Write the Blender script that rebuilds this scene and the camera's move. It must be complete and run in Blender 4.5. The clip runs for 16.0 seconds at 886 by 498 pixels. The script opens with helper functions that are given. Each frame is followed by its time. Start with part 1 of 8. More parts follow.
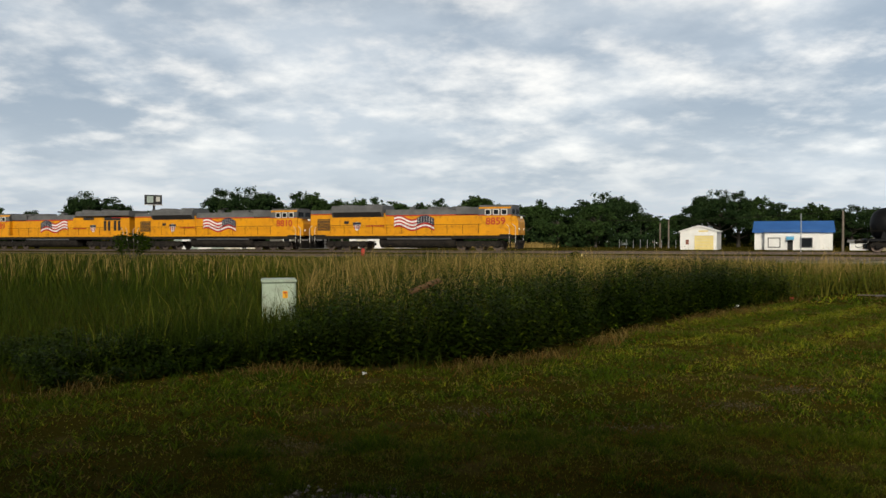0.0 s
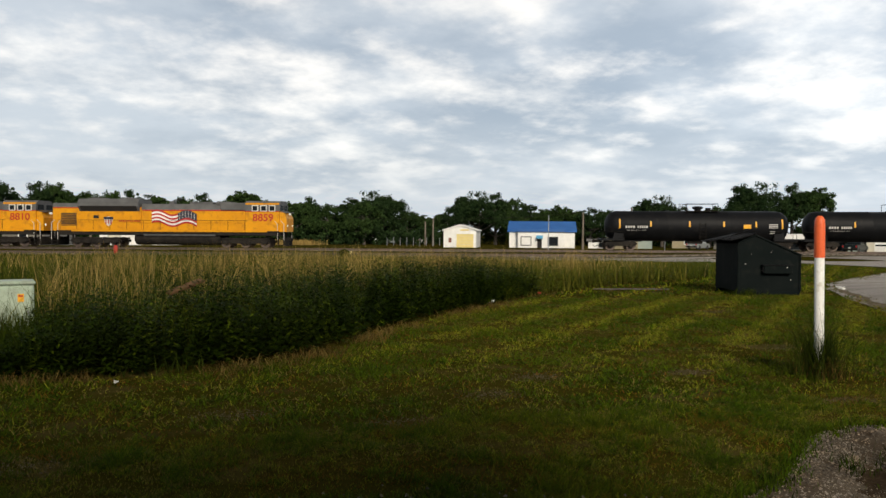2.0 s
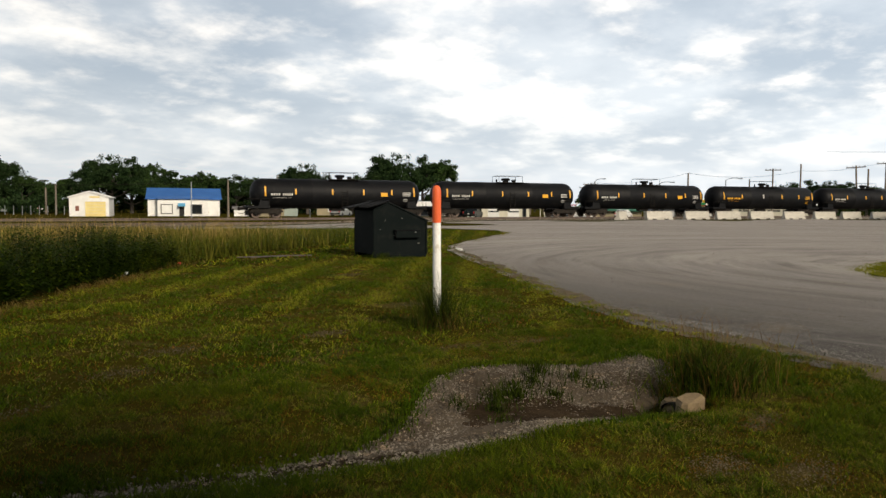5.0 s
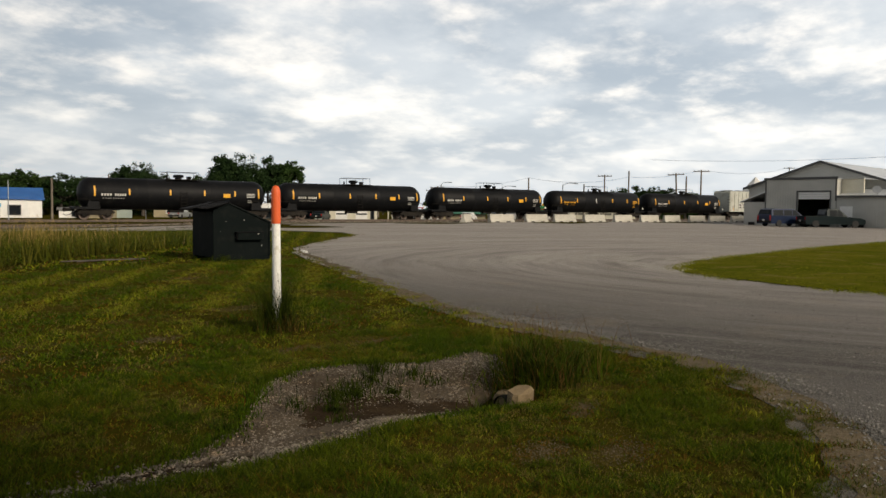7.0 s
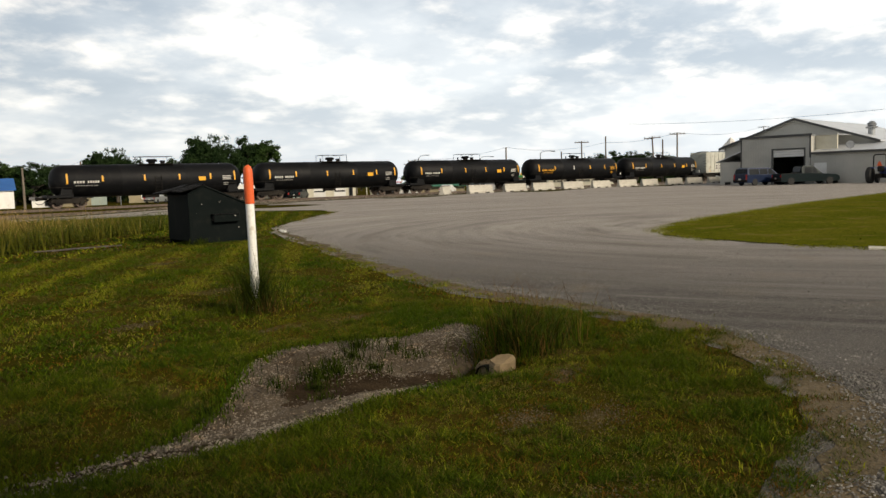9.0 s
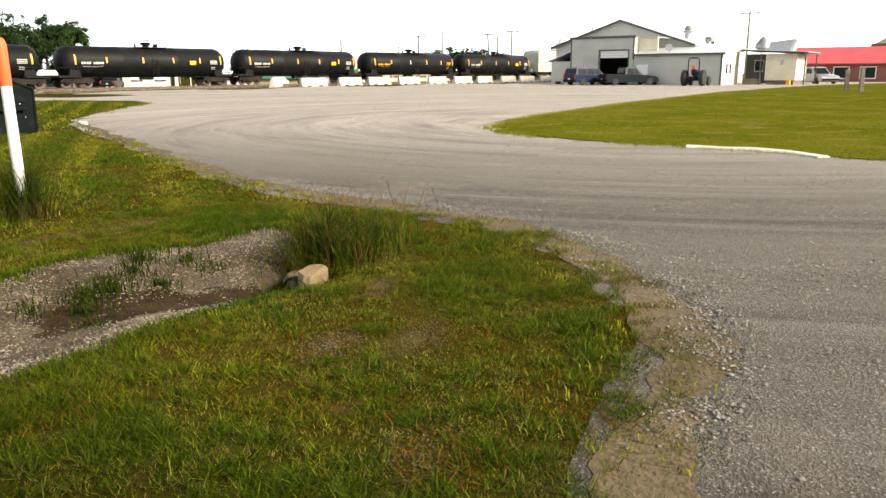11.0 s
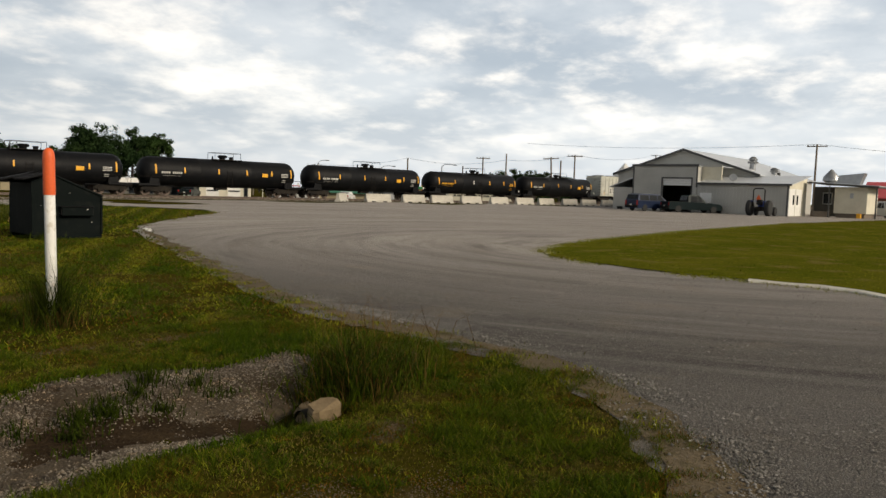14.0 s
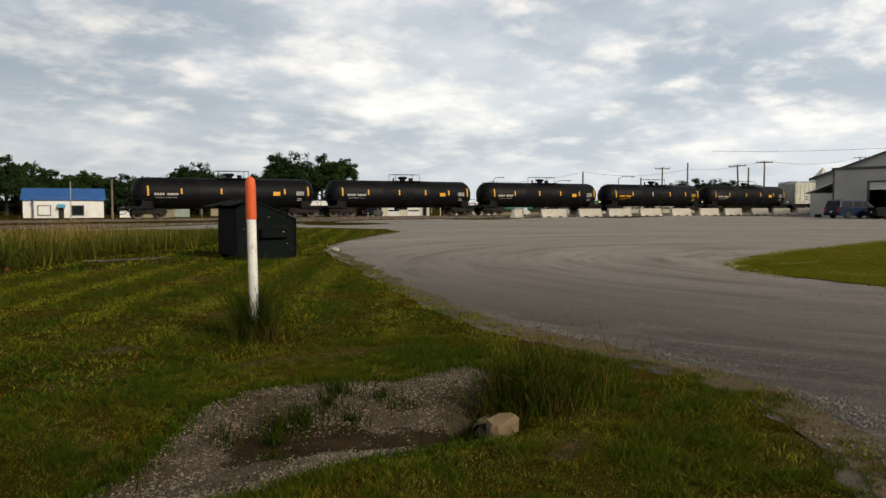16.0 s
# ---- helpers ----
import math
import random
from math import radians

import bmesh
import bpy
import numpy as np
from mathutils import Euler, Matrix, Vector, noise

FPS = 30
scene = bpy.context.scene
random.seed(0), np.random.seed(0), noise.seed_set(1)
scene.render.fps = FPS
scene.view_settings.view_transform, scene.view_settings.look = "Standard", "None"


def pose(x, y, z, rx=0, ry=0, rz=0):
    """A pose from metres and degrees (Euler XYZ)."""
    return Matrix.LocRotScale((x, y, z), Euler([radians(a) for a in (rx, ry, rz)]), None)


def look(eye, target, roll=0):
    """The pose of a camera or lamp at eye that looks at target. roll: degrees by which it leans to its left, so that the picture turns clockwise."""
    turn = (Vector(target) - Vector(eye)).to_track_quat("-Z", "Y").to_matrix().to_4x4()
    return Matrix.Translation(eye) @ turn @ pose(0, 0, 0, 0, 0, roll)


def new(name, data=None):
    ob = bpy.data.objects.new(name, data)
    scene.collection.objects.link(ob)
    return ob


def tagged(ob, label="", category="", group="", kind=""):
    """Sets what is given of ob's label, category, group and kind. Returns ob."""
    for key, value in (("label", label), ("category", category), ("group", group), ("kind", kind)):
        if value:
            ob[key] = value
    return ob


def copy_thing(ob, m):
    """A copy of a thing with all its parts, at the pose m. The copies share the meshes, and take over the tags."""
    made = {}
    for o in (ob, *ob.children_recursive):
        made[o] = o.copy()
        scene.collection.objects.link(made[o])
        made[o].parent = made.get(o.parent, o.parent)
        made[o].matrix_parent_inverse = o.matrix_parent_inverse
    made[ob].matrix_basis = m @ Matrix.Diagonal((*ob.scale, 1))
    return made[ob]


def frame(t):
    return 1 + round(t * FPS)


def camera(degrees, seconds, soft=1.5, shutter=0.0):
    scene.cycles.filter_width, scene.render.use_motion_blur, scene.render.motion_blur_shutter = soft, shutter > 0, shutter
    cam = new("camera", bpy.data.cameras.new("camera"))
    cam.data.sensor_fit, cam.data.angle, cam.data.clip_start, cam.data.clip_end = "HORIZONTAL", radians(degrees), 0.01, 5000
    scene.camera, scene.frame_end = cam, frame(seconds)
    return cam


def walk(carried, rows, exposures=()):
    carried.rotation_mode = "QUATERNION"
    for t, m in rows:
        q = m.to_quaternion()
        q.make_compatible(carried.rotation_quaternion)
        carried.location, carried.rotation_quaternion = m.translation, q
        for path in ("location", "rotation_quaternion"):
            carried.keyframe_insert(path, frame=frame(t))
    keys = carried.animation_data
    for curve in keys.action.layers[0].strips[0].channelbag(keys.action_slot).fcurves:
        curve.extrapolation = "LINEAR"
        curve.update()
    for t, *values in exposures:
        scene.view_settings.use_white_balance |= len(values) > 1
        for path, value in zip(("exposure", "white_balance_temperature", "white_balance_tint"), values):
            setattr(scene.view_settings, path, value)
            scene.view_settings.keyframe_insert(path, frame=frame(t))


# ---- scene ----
from mathutils.geometry import delaunay_2d_cdt

cam = camera(61.00, 16.0)
# seconds, x, y, z, yaw, pitch, roll
ROWS = [
    (0.0, 0.000, 0.000, 1.450, 0.00, -0.96, -0.04),
    (0.5, -0.001, -0.011, 1.464, -3.40, -1.09, -0.49),
    (1.0, 0.007, -0.026, 1.460, -8.65, -0.83, -0.41),
    (1.5, 0.008, -0.033, 1.459, -12.19, -0.66, -0.02),
    (2.0, 0.014, -0.056, 1.475, -17.44, -1.09, -0.51),
    (2.5, 0.012, -0.078, 1.471, -22.07, -1.51, -0.38),
    (3.0, 0.025, -0.087, 1.470, -26.68, -1.32, -0.19),
    (3.5, 0.032, -0.108, 1.473, -32.81, -2.71, -0.22),
    (4.0, 0.043, -0.114, 1.475, -36.32, -3.68, 0.16),
    (4.5, 0.049, -0.132, 1.480, -39.80, -3.52, 0.17),
    (5.0, 0.074, -0.148, 1.476, -43.84, -3.34, -0.43),
    (7.5, 0.100, -0.271, 1.459, -56.69, -3.13, -0.05),
    (8.0, 0.106, -0.284, 1.458, -57.46, -3.34, 0.71),
    (10.5, 0.614, -0.121, 1.392, -60.06, -12.17, 3.39),
    (11.0, 0.914, -0.074, 1.366, -69.11, -13.11, 0.18),
    (11.5, 1.179, -0.086, 1.367, -67.69, -12.06, 0.45),
    (12.0, 1.445, 0.019, 1.369, -61.03, -9.55, -0.39),
    (12.5, 1.504, -0.035, 1.397, -54.54, -7.33, -3.51),
    (13.0, 1.438, -0.071, 1.393, -55.88, -7.21, -2.56),
    (13.5, 1.402, -0.087, 1.406, -59.04, -7.02, -1.55),
    (14.0, 1.387, -0.118, 1.417, -64.27, -4.32, -1.90),
    (14.5, 1.370, -0.125, 1.419, -64.73, -2.78, -1.07),
    (15.0, 1.403, -0.121, 1.425, -58.84, -3.55, -0.91),
    (15.5, 1.384, -0.125, 1.422, -55.58, -3.04, -0.75),
    (16.0, 1.379, -0.128, 1.419, -51.02, -3.35, -0.06),
]
# seconds, stops, kelvin, tint
EXPOSURES = [(0.0, -0.58, 6600, 9), (2.0, -0.52, 6700, 10), (3.5, -0.42, 6900, 10), (5.0, -0.42, 7000, 11), (7.5, -0.68, 7100, 11), (8.0, -0.72, 7100, 11), (10.5, 0.75, 7150, 10), (11.0, 1.0, 7150, 10), (11.5, 1.0, 7150, 10), (12.0, 0.34, 7150, 11), (12.5, 0.26, 7150, 11), (13.0, -0.1, 7100, 11), (14.0, -0.6, 7100, 11), (14.5, -0.92, 7000, 11), (16.0, -0.72, 7000, 11)]
walk(cam, [(t, pose(x, y, z, 90 + pitch, roll, yaw)) for t, x, y, z, yaw, pitch, roll in ROWS], EXPOSURES)

# ---------------------------------------------------------------- world and sun
SUN_AZ, SUN_EL = 186.0, 27.0  # degrees clockwise from +y, above the horizon


def make_world():
    w = bpy.data.worlds.new("overcast_sky")
    scene.world = w
    w.use_nodes = True
    nt = w.node_tree
    nt.nodes.clear()
    N, L = nt.nodes.new, nt.links.new
    out, bg = N("ShaderNodeOutputWorld"), N("ShaderNodeBackground")
    sky = N("ShaderNodeTexSky")
    sky.sky_type, sky.sun_disc = "NISHITA", False
    sky.sun_elevation, sky.sun_rotation = radians(SUN_EL), radians(SUN_AZ)
    tc = N("ShaderNodeTexCoord")
    sep = N("ShaderNodeSeparateXYZ")
    L(tc.outputs["Generated"], sep.inputs[0])
    # the cloud deck is a plane overhead: direction divided by its height
    up = N("ShaderNodeMath"); up.operation = "MAXIMUM"; up.inputs[1].default_value = 0.0
    L(sep.outputs[2], up.inputs[0])
    den = N("ShaderNodeMath"); den.operation = "ADD"; den.inputs[1].default_value = 0.22
    L(up.outputs[0], den.inputs[0])
    div = N("ShaderNodeVectorMath"); div.operation = "DIVIDE"
    comb = N("ShaderNodeCombineXYZ")
    L(den.outputs[0], comb.inputs[0]); L(den.outputs[0], comb.inputs[1]); comb.inputs[2].default_value = 1.0
    L(tc.outputs["Generated"], div.inputs[0]); L(comb.outputs[0], div.inputs[1])

    def cloud(scale, detail, rough, lo, hi, off):
        mp = N("ShaderNodeMapping"); mp.inputs["Location"].default_value = off
        mp.inputs["Scale"].default_value = (1.0, 1.0, 0.15)
        n = N("ShaderNodeTexNoise"); n.inputs["Scale"].default_value = scale
        n.inputs["Detail"].default_value = detail; n.inputs["Roughness"].default_value = rough
        r = N("ShaderNodeMapRange"); r.inputs[1].default_value = lo; r.inputs[2].default_value = hi
        r.interpolation_type = "SMOOTHSTEP"
        L(div.outputs[0], mp.inputs[0]); L(mp.outputs[0], n.inputs["Vector"]); L(n.outputs[0], r.inputs[0])
        return r.outputs[0]

    def mix(fac, a, b):
        m = N("ShaderNodeMix"); m.data_type = "RGBA"
        if isinstance(fac, float):
            m.inputs[0].default_value = fac
        else:
            L(fac, m.inputs[0])
        for s, v in ((m.inputs[6], a), (m.inputs[7], b)):
            if isinstance(v, tuple):
                s.default_value = (*v, 1)
            else:
                L(v, s)
        return m.outputs[2]

    scaled = N("ShaderNodeVectorMath"); scaled.operation = "SCALE"; scaled.inputs[3].default_value = 0.10
    L(sky.outputs[0], scaled.inputs[0])
    deck = mix(cloud(1.3, 7, 0.55, 0.36, 0.64, (3.1, 0.4, 0)), (0.44, 0.53, 0.64), (0.70, 0.78, 0.87))
    deck = mix(cloud(4.2, 6, 0.56, 0.46, 0.78, (7.7, 2.0, 0)), deck, (1.15, 1.14, 1.12))
    deck = mix(cloud(1.7, 7, 0.58, 0.47, 0.78, (1.2, 9.0, 0)), deck, (1.45, 1.41, 1.34))
    full = mix(0.88, scaled.outputs[0], deck)
    # paler towards the horizon, through more air
    hz = N("ShaderNodeMapRange"); hz.inputs[1].default_value = 0.0; hz.inputs[2].default_value = 0.16
    hz.inputs[3].default_value = 0.75; hz.inputs[4].default_value = 0.0
    L(up.outputs[0], hz.inputs[0])
    full = mix(hz.outputs[0], full, (0.66, 0.74, 0.83))
    # the unseen sky overhead is dimmed, to put less light on the ground
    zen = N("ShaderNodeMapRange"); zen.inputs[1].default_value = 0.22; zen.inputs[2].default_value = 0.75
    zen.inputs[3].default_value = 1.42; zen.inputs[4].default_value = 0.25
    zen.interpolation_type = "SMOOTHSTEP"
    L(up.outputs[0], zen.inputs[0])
    L(full, bg.inputs[0])
    # brighter towards +x, where the deck is thinner
    east = N("ShaderNodeMapRange"); east.inputs[1].default_value = 0.3; east.inputs[2].default_value = 1.0
    east.inputs[3].default_value = 0.94; east.inputs[4].default_value = 1.22
    L(sep.outputs[0], east.inputs[0])
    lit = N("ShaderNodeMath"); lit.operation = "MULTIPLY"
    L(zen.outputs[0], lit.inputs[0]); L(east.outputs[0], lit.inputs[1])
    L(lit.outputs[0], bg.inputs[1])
    L(bg.outputs[0], out.inputs[0])


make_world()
sun = new("sun", bpy.data.lights.new("sun", "SUN"))
sun.data.energy, sun.data.angle, sun.data.color = 5.0, radians(12), (1.0, 0.92, 0.78)
_az, _el = radians(SUN_AZ), radians(SUN_EL)
_sd = Vector((math.sin(_az) * math.cos(_el), math.cos(_az) * math.cos(_el), math.sin(_el)))
sun.matrix_world = look(_sd * 200, (0, 0, 0))

# ---------------------------------------------------------------- materials


def mat(name, c1, c2=None, scale=4.0, fine=60.0, rough=0.7, metal=0.0, bump=0.15, c3=None, spec=0.4, world=False, island=0.0, lo=0.35, hi=0.65):
    """Two colours mixed by a broad and a fine noise, a third in patches; grain as relief."""
    m = bpy.data.materials.new(name)
    m.use_nodes = True
    nt = m.node_tree
    N, L = nt.nodes.new, nt.links.new
    bs = nt.nodes["Principled BSDF"]
    c2 = c2 or tuple(v * 0.75 for v in c1)
    if world:
        co = N("ShaderNodeNewGeometry").outputs["Position"]
    else:
        co = N("ShaderNodeTexCoord").outputs["Object"]

    def noise_at(s, d=4):
        n = N("ShaderNodeTexNoise"); n.inputs["Scale"].default_value = s; n.inputs["Detail"].default_value = d
        L(co, n.inputs["Vector"])
        return n.outputs[0]

    def ramp(v, a, b):
        r = N("ShaderNodeMapRange"); r.inputs[1].default_value = a; r.inputs[2].default_value = b
        L(v, r.inputs[0])
        return r.outputs[0]

    def mix(f, a, b):
        x = N("ShaderNodeMix"); x.data_type = "RGBA"; L(f, x.inputs[0])
        for s, v in ((x.inputs[6], a), (x.inputs[7], b)):
            if isinstance(v, tuple):
                s.default_value = (*v, 1)
            else:
                L(v, s)
        return x.outputs[2]

    broad, grain = noise_at(scale), noise_at(fine, 6)
    col = mix(ramp(broad, lo, hi), c1, c2)
    if c3:
        col = mix(ramp(noise_at(scale * 2.7, 5), 0.54, 0.68), col, c3)
    hs = N("ShaderNodeHueSaturation")
    v = ramp(grain, 0.25, 0.75)
    mv = N("ShaderNodeMapRange"); mv.inputs[3].default_value, mv.inputs[4].default_value = (0.78, 1.22) if bump > 0.15 else (0.93, 1.07)
    if island:
        add = N("ShaderNodeMix"); add.inputs[0].default_value = island
        L(v, add.inputs[2]); L(N("ShaderNodeNewGeometry").outputs["Random Per Island"], add.inputs[3])
        v = add.outputs[0]
        mv.inputs[3].default_value, mv.inputs[4].default_value = 0.28, 1.72
    L(v, mv.inputs[0]); L(mv.outputs[0], hs.inputs["Value"]); L(col, hs.inputs["Color"])
    L(hs.outputs[0], bs.inputs["Base Color"])
    bs.inputs["Roughness"].default_value, bs.inputs["Metallic"].default_value = rough, metal
    bs.inputs["Specular IOR Level"].default_value = spec
    if bump:
        b = N("ShaderNodeBump"); b.inputs["Strength"].default_value = bump; b.inputs["Distance"].default_value = 0.02 if world else 0.006
        L(grain, b.inputs["Height"]); L(b.outputs[0], bs.inputs["Normal"])
    return m


def leaf_mat(name, c1, c2, island=0.8, through_light=0.25):
    m = mat(name, c1, c2, 0.6, 8.0, 0.65, 0, 0, island=island, spec=0.06)
    nt = m.node_tree
    bs, out = nt.nodes["Principled BSDF"], nt.nodes["Material Output"]
    tr, mx = nt.nodes.new("ShaderNodeBsdfTranslucent"), nt.nodes.new("ShaderNodeMixShader")
    nt.links.new(bs.inputs["Base Color"].links[0].from_socket, tr.inputs[0])
    mx.inputs[0].default_value = through_light
    nt.links.new(bs.outputs[0], mx.inputs[1]); nt.links.new(tr.outputs[0], mx.inputs[2]); nt.links.new(mx.outputs[0], out.inputs[0])
    return m


def glow_mat(name, c, strength):
    m = bpy.data.materials.new(name)
    m.use_nodes = True
    bs = m.node_tree.nodes["Principled BSDF"]
    bs.inputs["Base Color"].default_value = (*c, 1)
    bs.inputs["Emission Color"].default_value = (*c, 1)
    bs.inputs["Emission Strength"].default_value = strength
    return m


def gravel_mat():
    """Packed gravel: wheel tracks that sweep round the island, stony and dusty bands, fine stones."""
    m = bpy.data.materials.new("packed_gravel")
    m.use_nodes = True
    nt = m.node_tree
    N, L = nt.nodes.new, nt.links.new
    bs = nt.nodes["Principled BSDF"]
    geo = N("ShaderNodeNewGeometry")
    off = N("ShaderNodeVectorMath"); off.operation = "SUBTRACT"; off.inputs[1].default_value = (23.0, 3.0, 0.0)
    L(geo.outputs["Position"], off.inputs[0])
    ln = N("ShaderNodeVectorMath"); ln.operation = "LENGTH"; L(off.outputs[0], ln.inputs[0])
    sp = N("ShaderNodeSeparateXYZ"); L(off.outputs[0], sp.inputs[0])
    at2 = N("ShaderNodeMath"); at2.operation = "ARCTAN2"; L(sp.outputs[1], at2.inputs[0]); L(sp.outputs[0], at2.inputs[1])
    cb = N("ShaderNodeCombineXYZ"); L(ln.outputs["Value"], cb.inputs[0]); L(at2.outputs[0], cb.inputs[1])

    def noise_of(co, scale, detail, lo, hi):
        n = N("ShaderNodeTexNoise"); n.inputs["Scale"].default_value = scale; n.inputs["Detail"].default_value = detail
        L(co, n.inputs["Vector"])
        r = N("ShaderNodeMapRange"); r.inputs[1].default_value = lo; r.inputs[2].default_value = hi
        L(n.outputs[0], r.inputs[0])
        return r.outputs[0]

    def mix(f, a, b):
        x = N("ShaderNodeMix"); x.data_type = "RGBA"; L(f, x.inputs[0])
        for s, v in ((x.inputs[6], a), (x.inputs[7], b)):
            if isinstance(v, tuple):
                s.default_value = (*v, 1)
            else:
                L(v, s)
        return x.outputs[2]

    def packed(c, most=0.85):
        # paler and more even towards +x, between 8.5 and 21
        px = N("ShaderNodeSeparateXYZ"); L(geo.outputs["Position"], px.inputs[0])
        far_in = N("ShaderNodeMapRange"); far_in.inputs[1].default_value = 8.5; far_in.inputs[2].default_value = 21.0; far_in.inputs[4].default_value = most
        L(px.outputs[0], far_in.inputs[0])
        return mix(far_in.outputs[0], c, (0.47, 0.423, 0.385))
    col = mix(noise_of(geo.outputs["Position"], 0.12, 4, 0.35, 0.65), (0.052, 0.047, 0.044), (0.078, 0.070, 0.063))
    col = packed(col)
    col = mix(noise_of(cb.outputs[0], 0.55, 6, 0.44, 0.66), col, (0.165, 0.150, 0.137))
    col = mix(noise_of(cb.outputs[0], 0.9, 7, 0.50, 0.68), col, (0.13, 0.120, 0.111))
    col = mix(noise_of(cb.outputs[0], 2.6, 6, 0.50, 0.72), col, (0.215, 0.196, 0.182))
    col = mix(noise_of(geo.outputs["Position"], 0.9, 6, 0.58, 0.80), col, (0.19, 0.155, 0.115))
    col = mix(noise_of(geo.outputs["Position"], 6.0, 8, 0.40, 1.0), col, (0.15, 0.138, 0.12))
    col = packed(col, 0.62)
    col = mix(noise_of(cb.outputs[0], 1.5, 7, 0.50, 0.86), col, (0.15, 0.135, 0.120))
    col = mix(noise_of(cb.outputs[0], 3.4, 5, 0.54, 0.95), col, (0.10, 0.090, 0.080))
    fine = noise_of(geo.outputs["Position"], 80, 8, 0.3, 0.7)
    vor = N("ShaderNodeTexVoronoi"); vor.inputs["Scale"].default_value = 120; L(geo.outputs["Position"], vor.inputs["Vector"])
    pick = N("ShaderNodeMapRange"); pick.inputs[1].default_value = 0.86; pick.inputs[2].default_value = 0.98
    sc = N("ShaderNodeSeparateXYZ"); L(vor.outputs["Color"], sc.inputs[0]); L(sc.outputs[0], pick.inputs[0])
    col = mix(pick.outputs[0], col, (0.26, 0.245, 0.22))
    hs = N("ShaderNodeHueSaturation"); mv = N("ShaderNodeMapRange"); mv.inputs[3].default_value = 0.72; mv.inputs[4].default_value = 1.28
    L(fine, mv.inputs[0]); L(mv.outputs[0], hs.inputs["Value"]); L(col, hs.inputs["Color"]); L(hs.outputs[0], bs.inputs["Base Color"])
    bs.inputs["Roughness"].default_value, bs.inputs["Specular IOR Level"].default_value = 0.95, 0.15
    b = N("ShaderNodeBump"); b.inputs["Strength"].default_value = 0.8; b.inputs["Distance"].default_value = 0.02
    L(fine, b.inputs["Height"]); L(b.outputs[0], bs.inputs["Normal"])
    return m


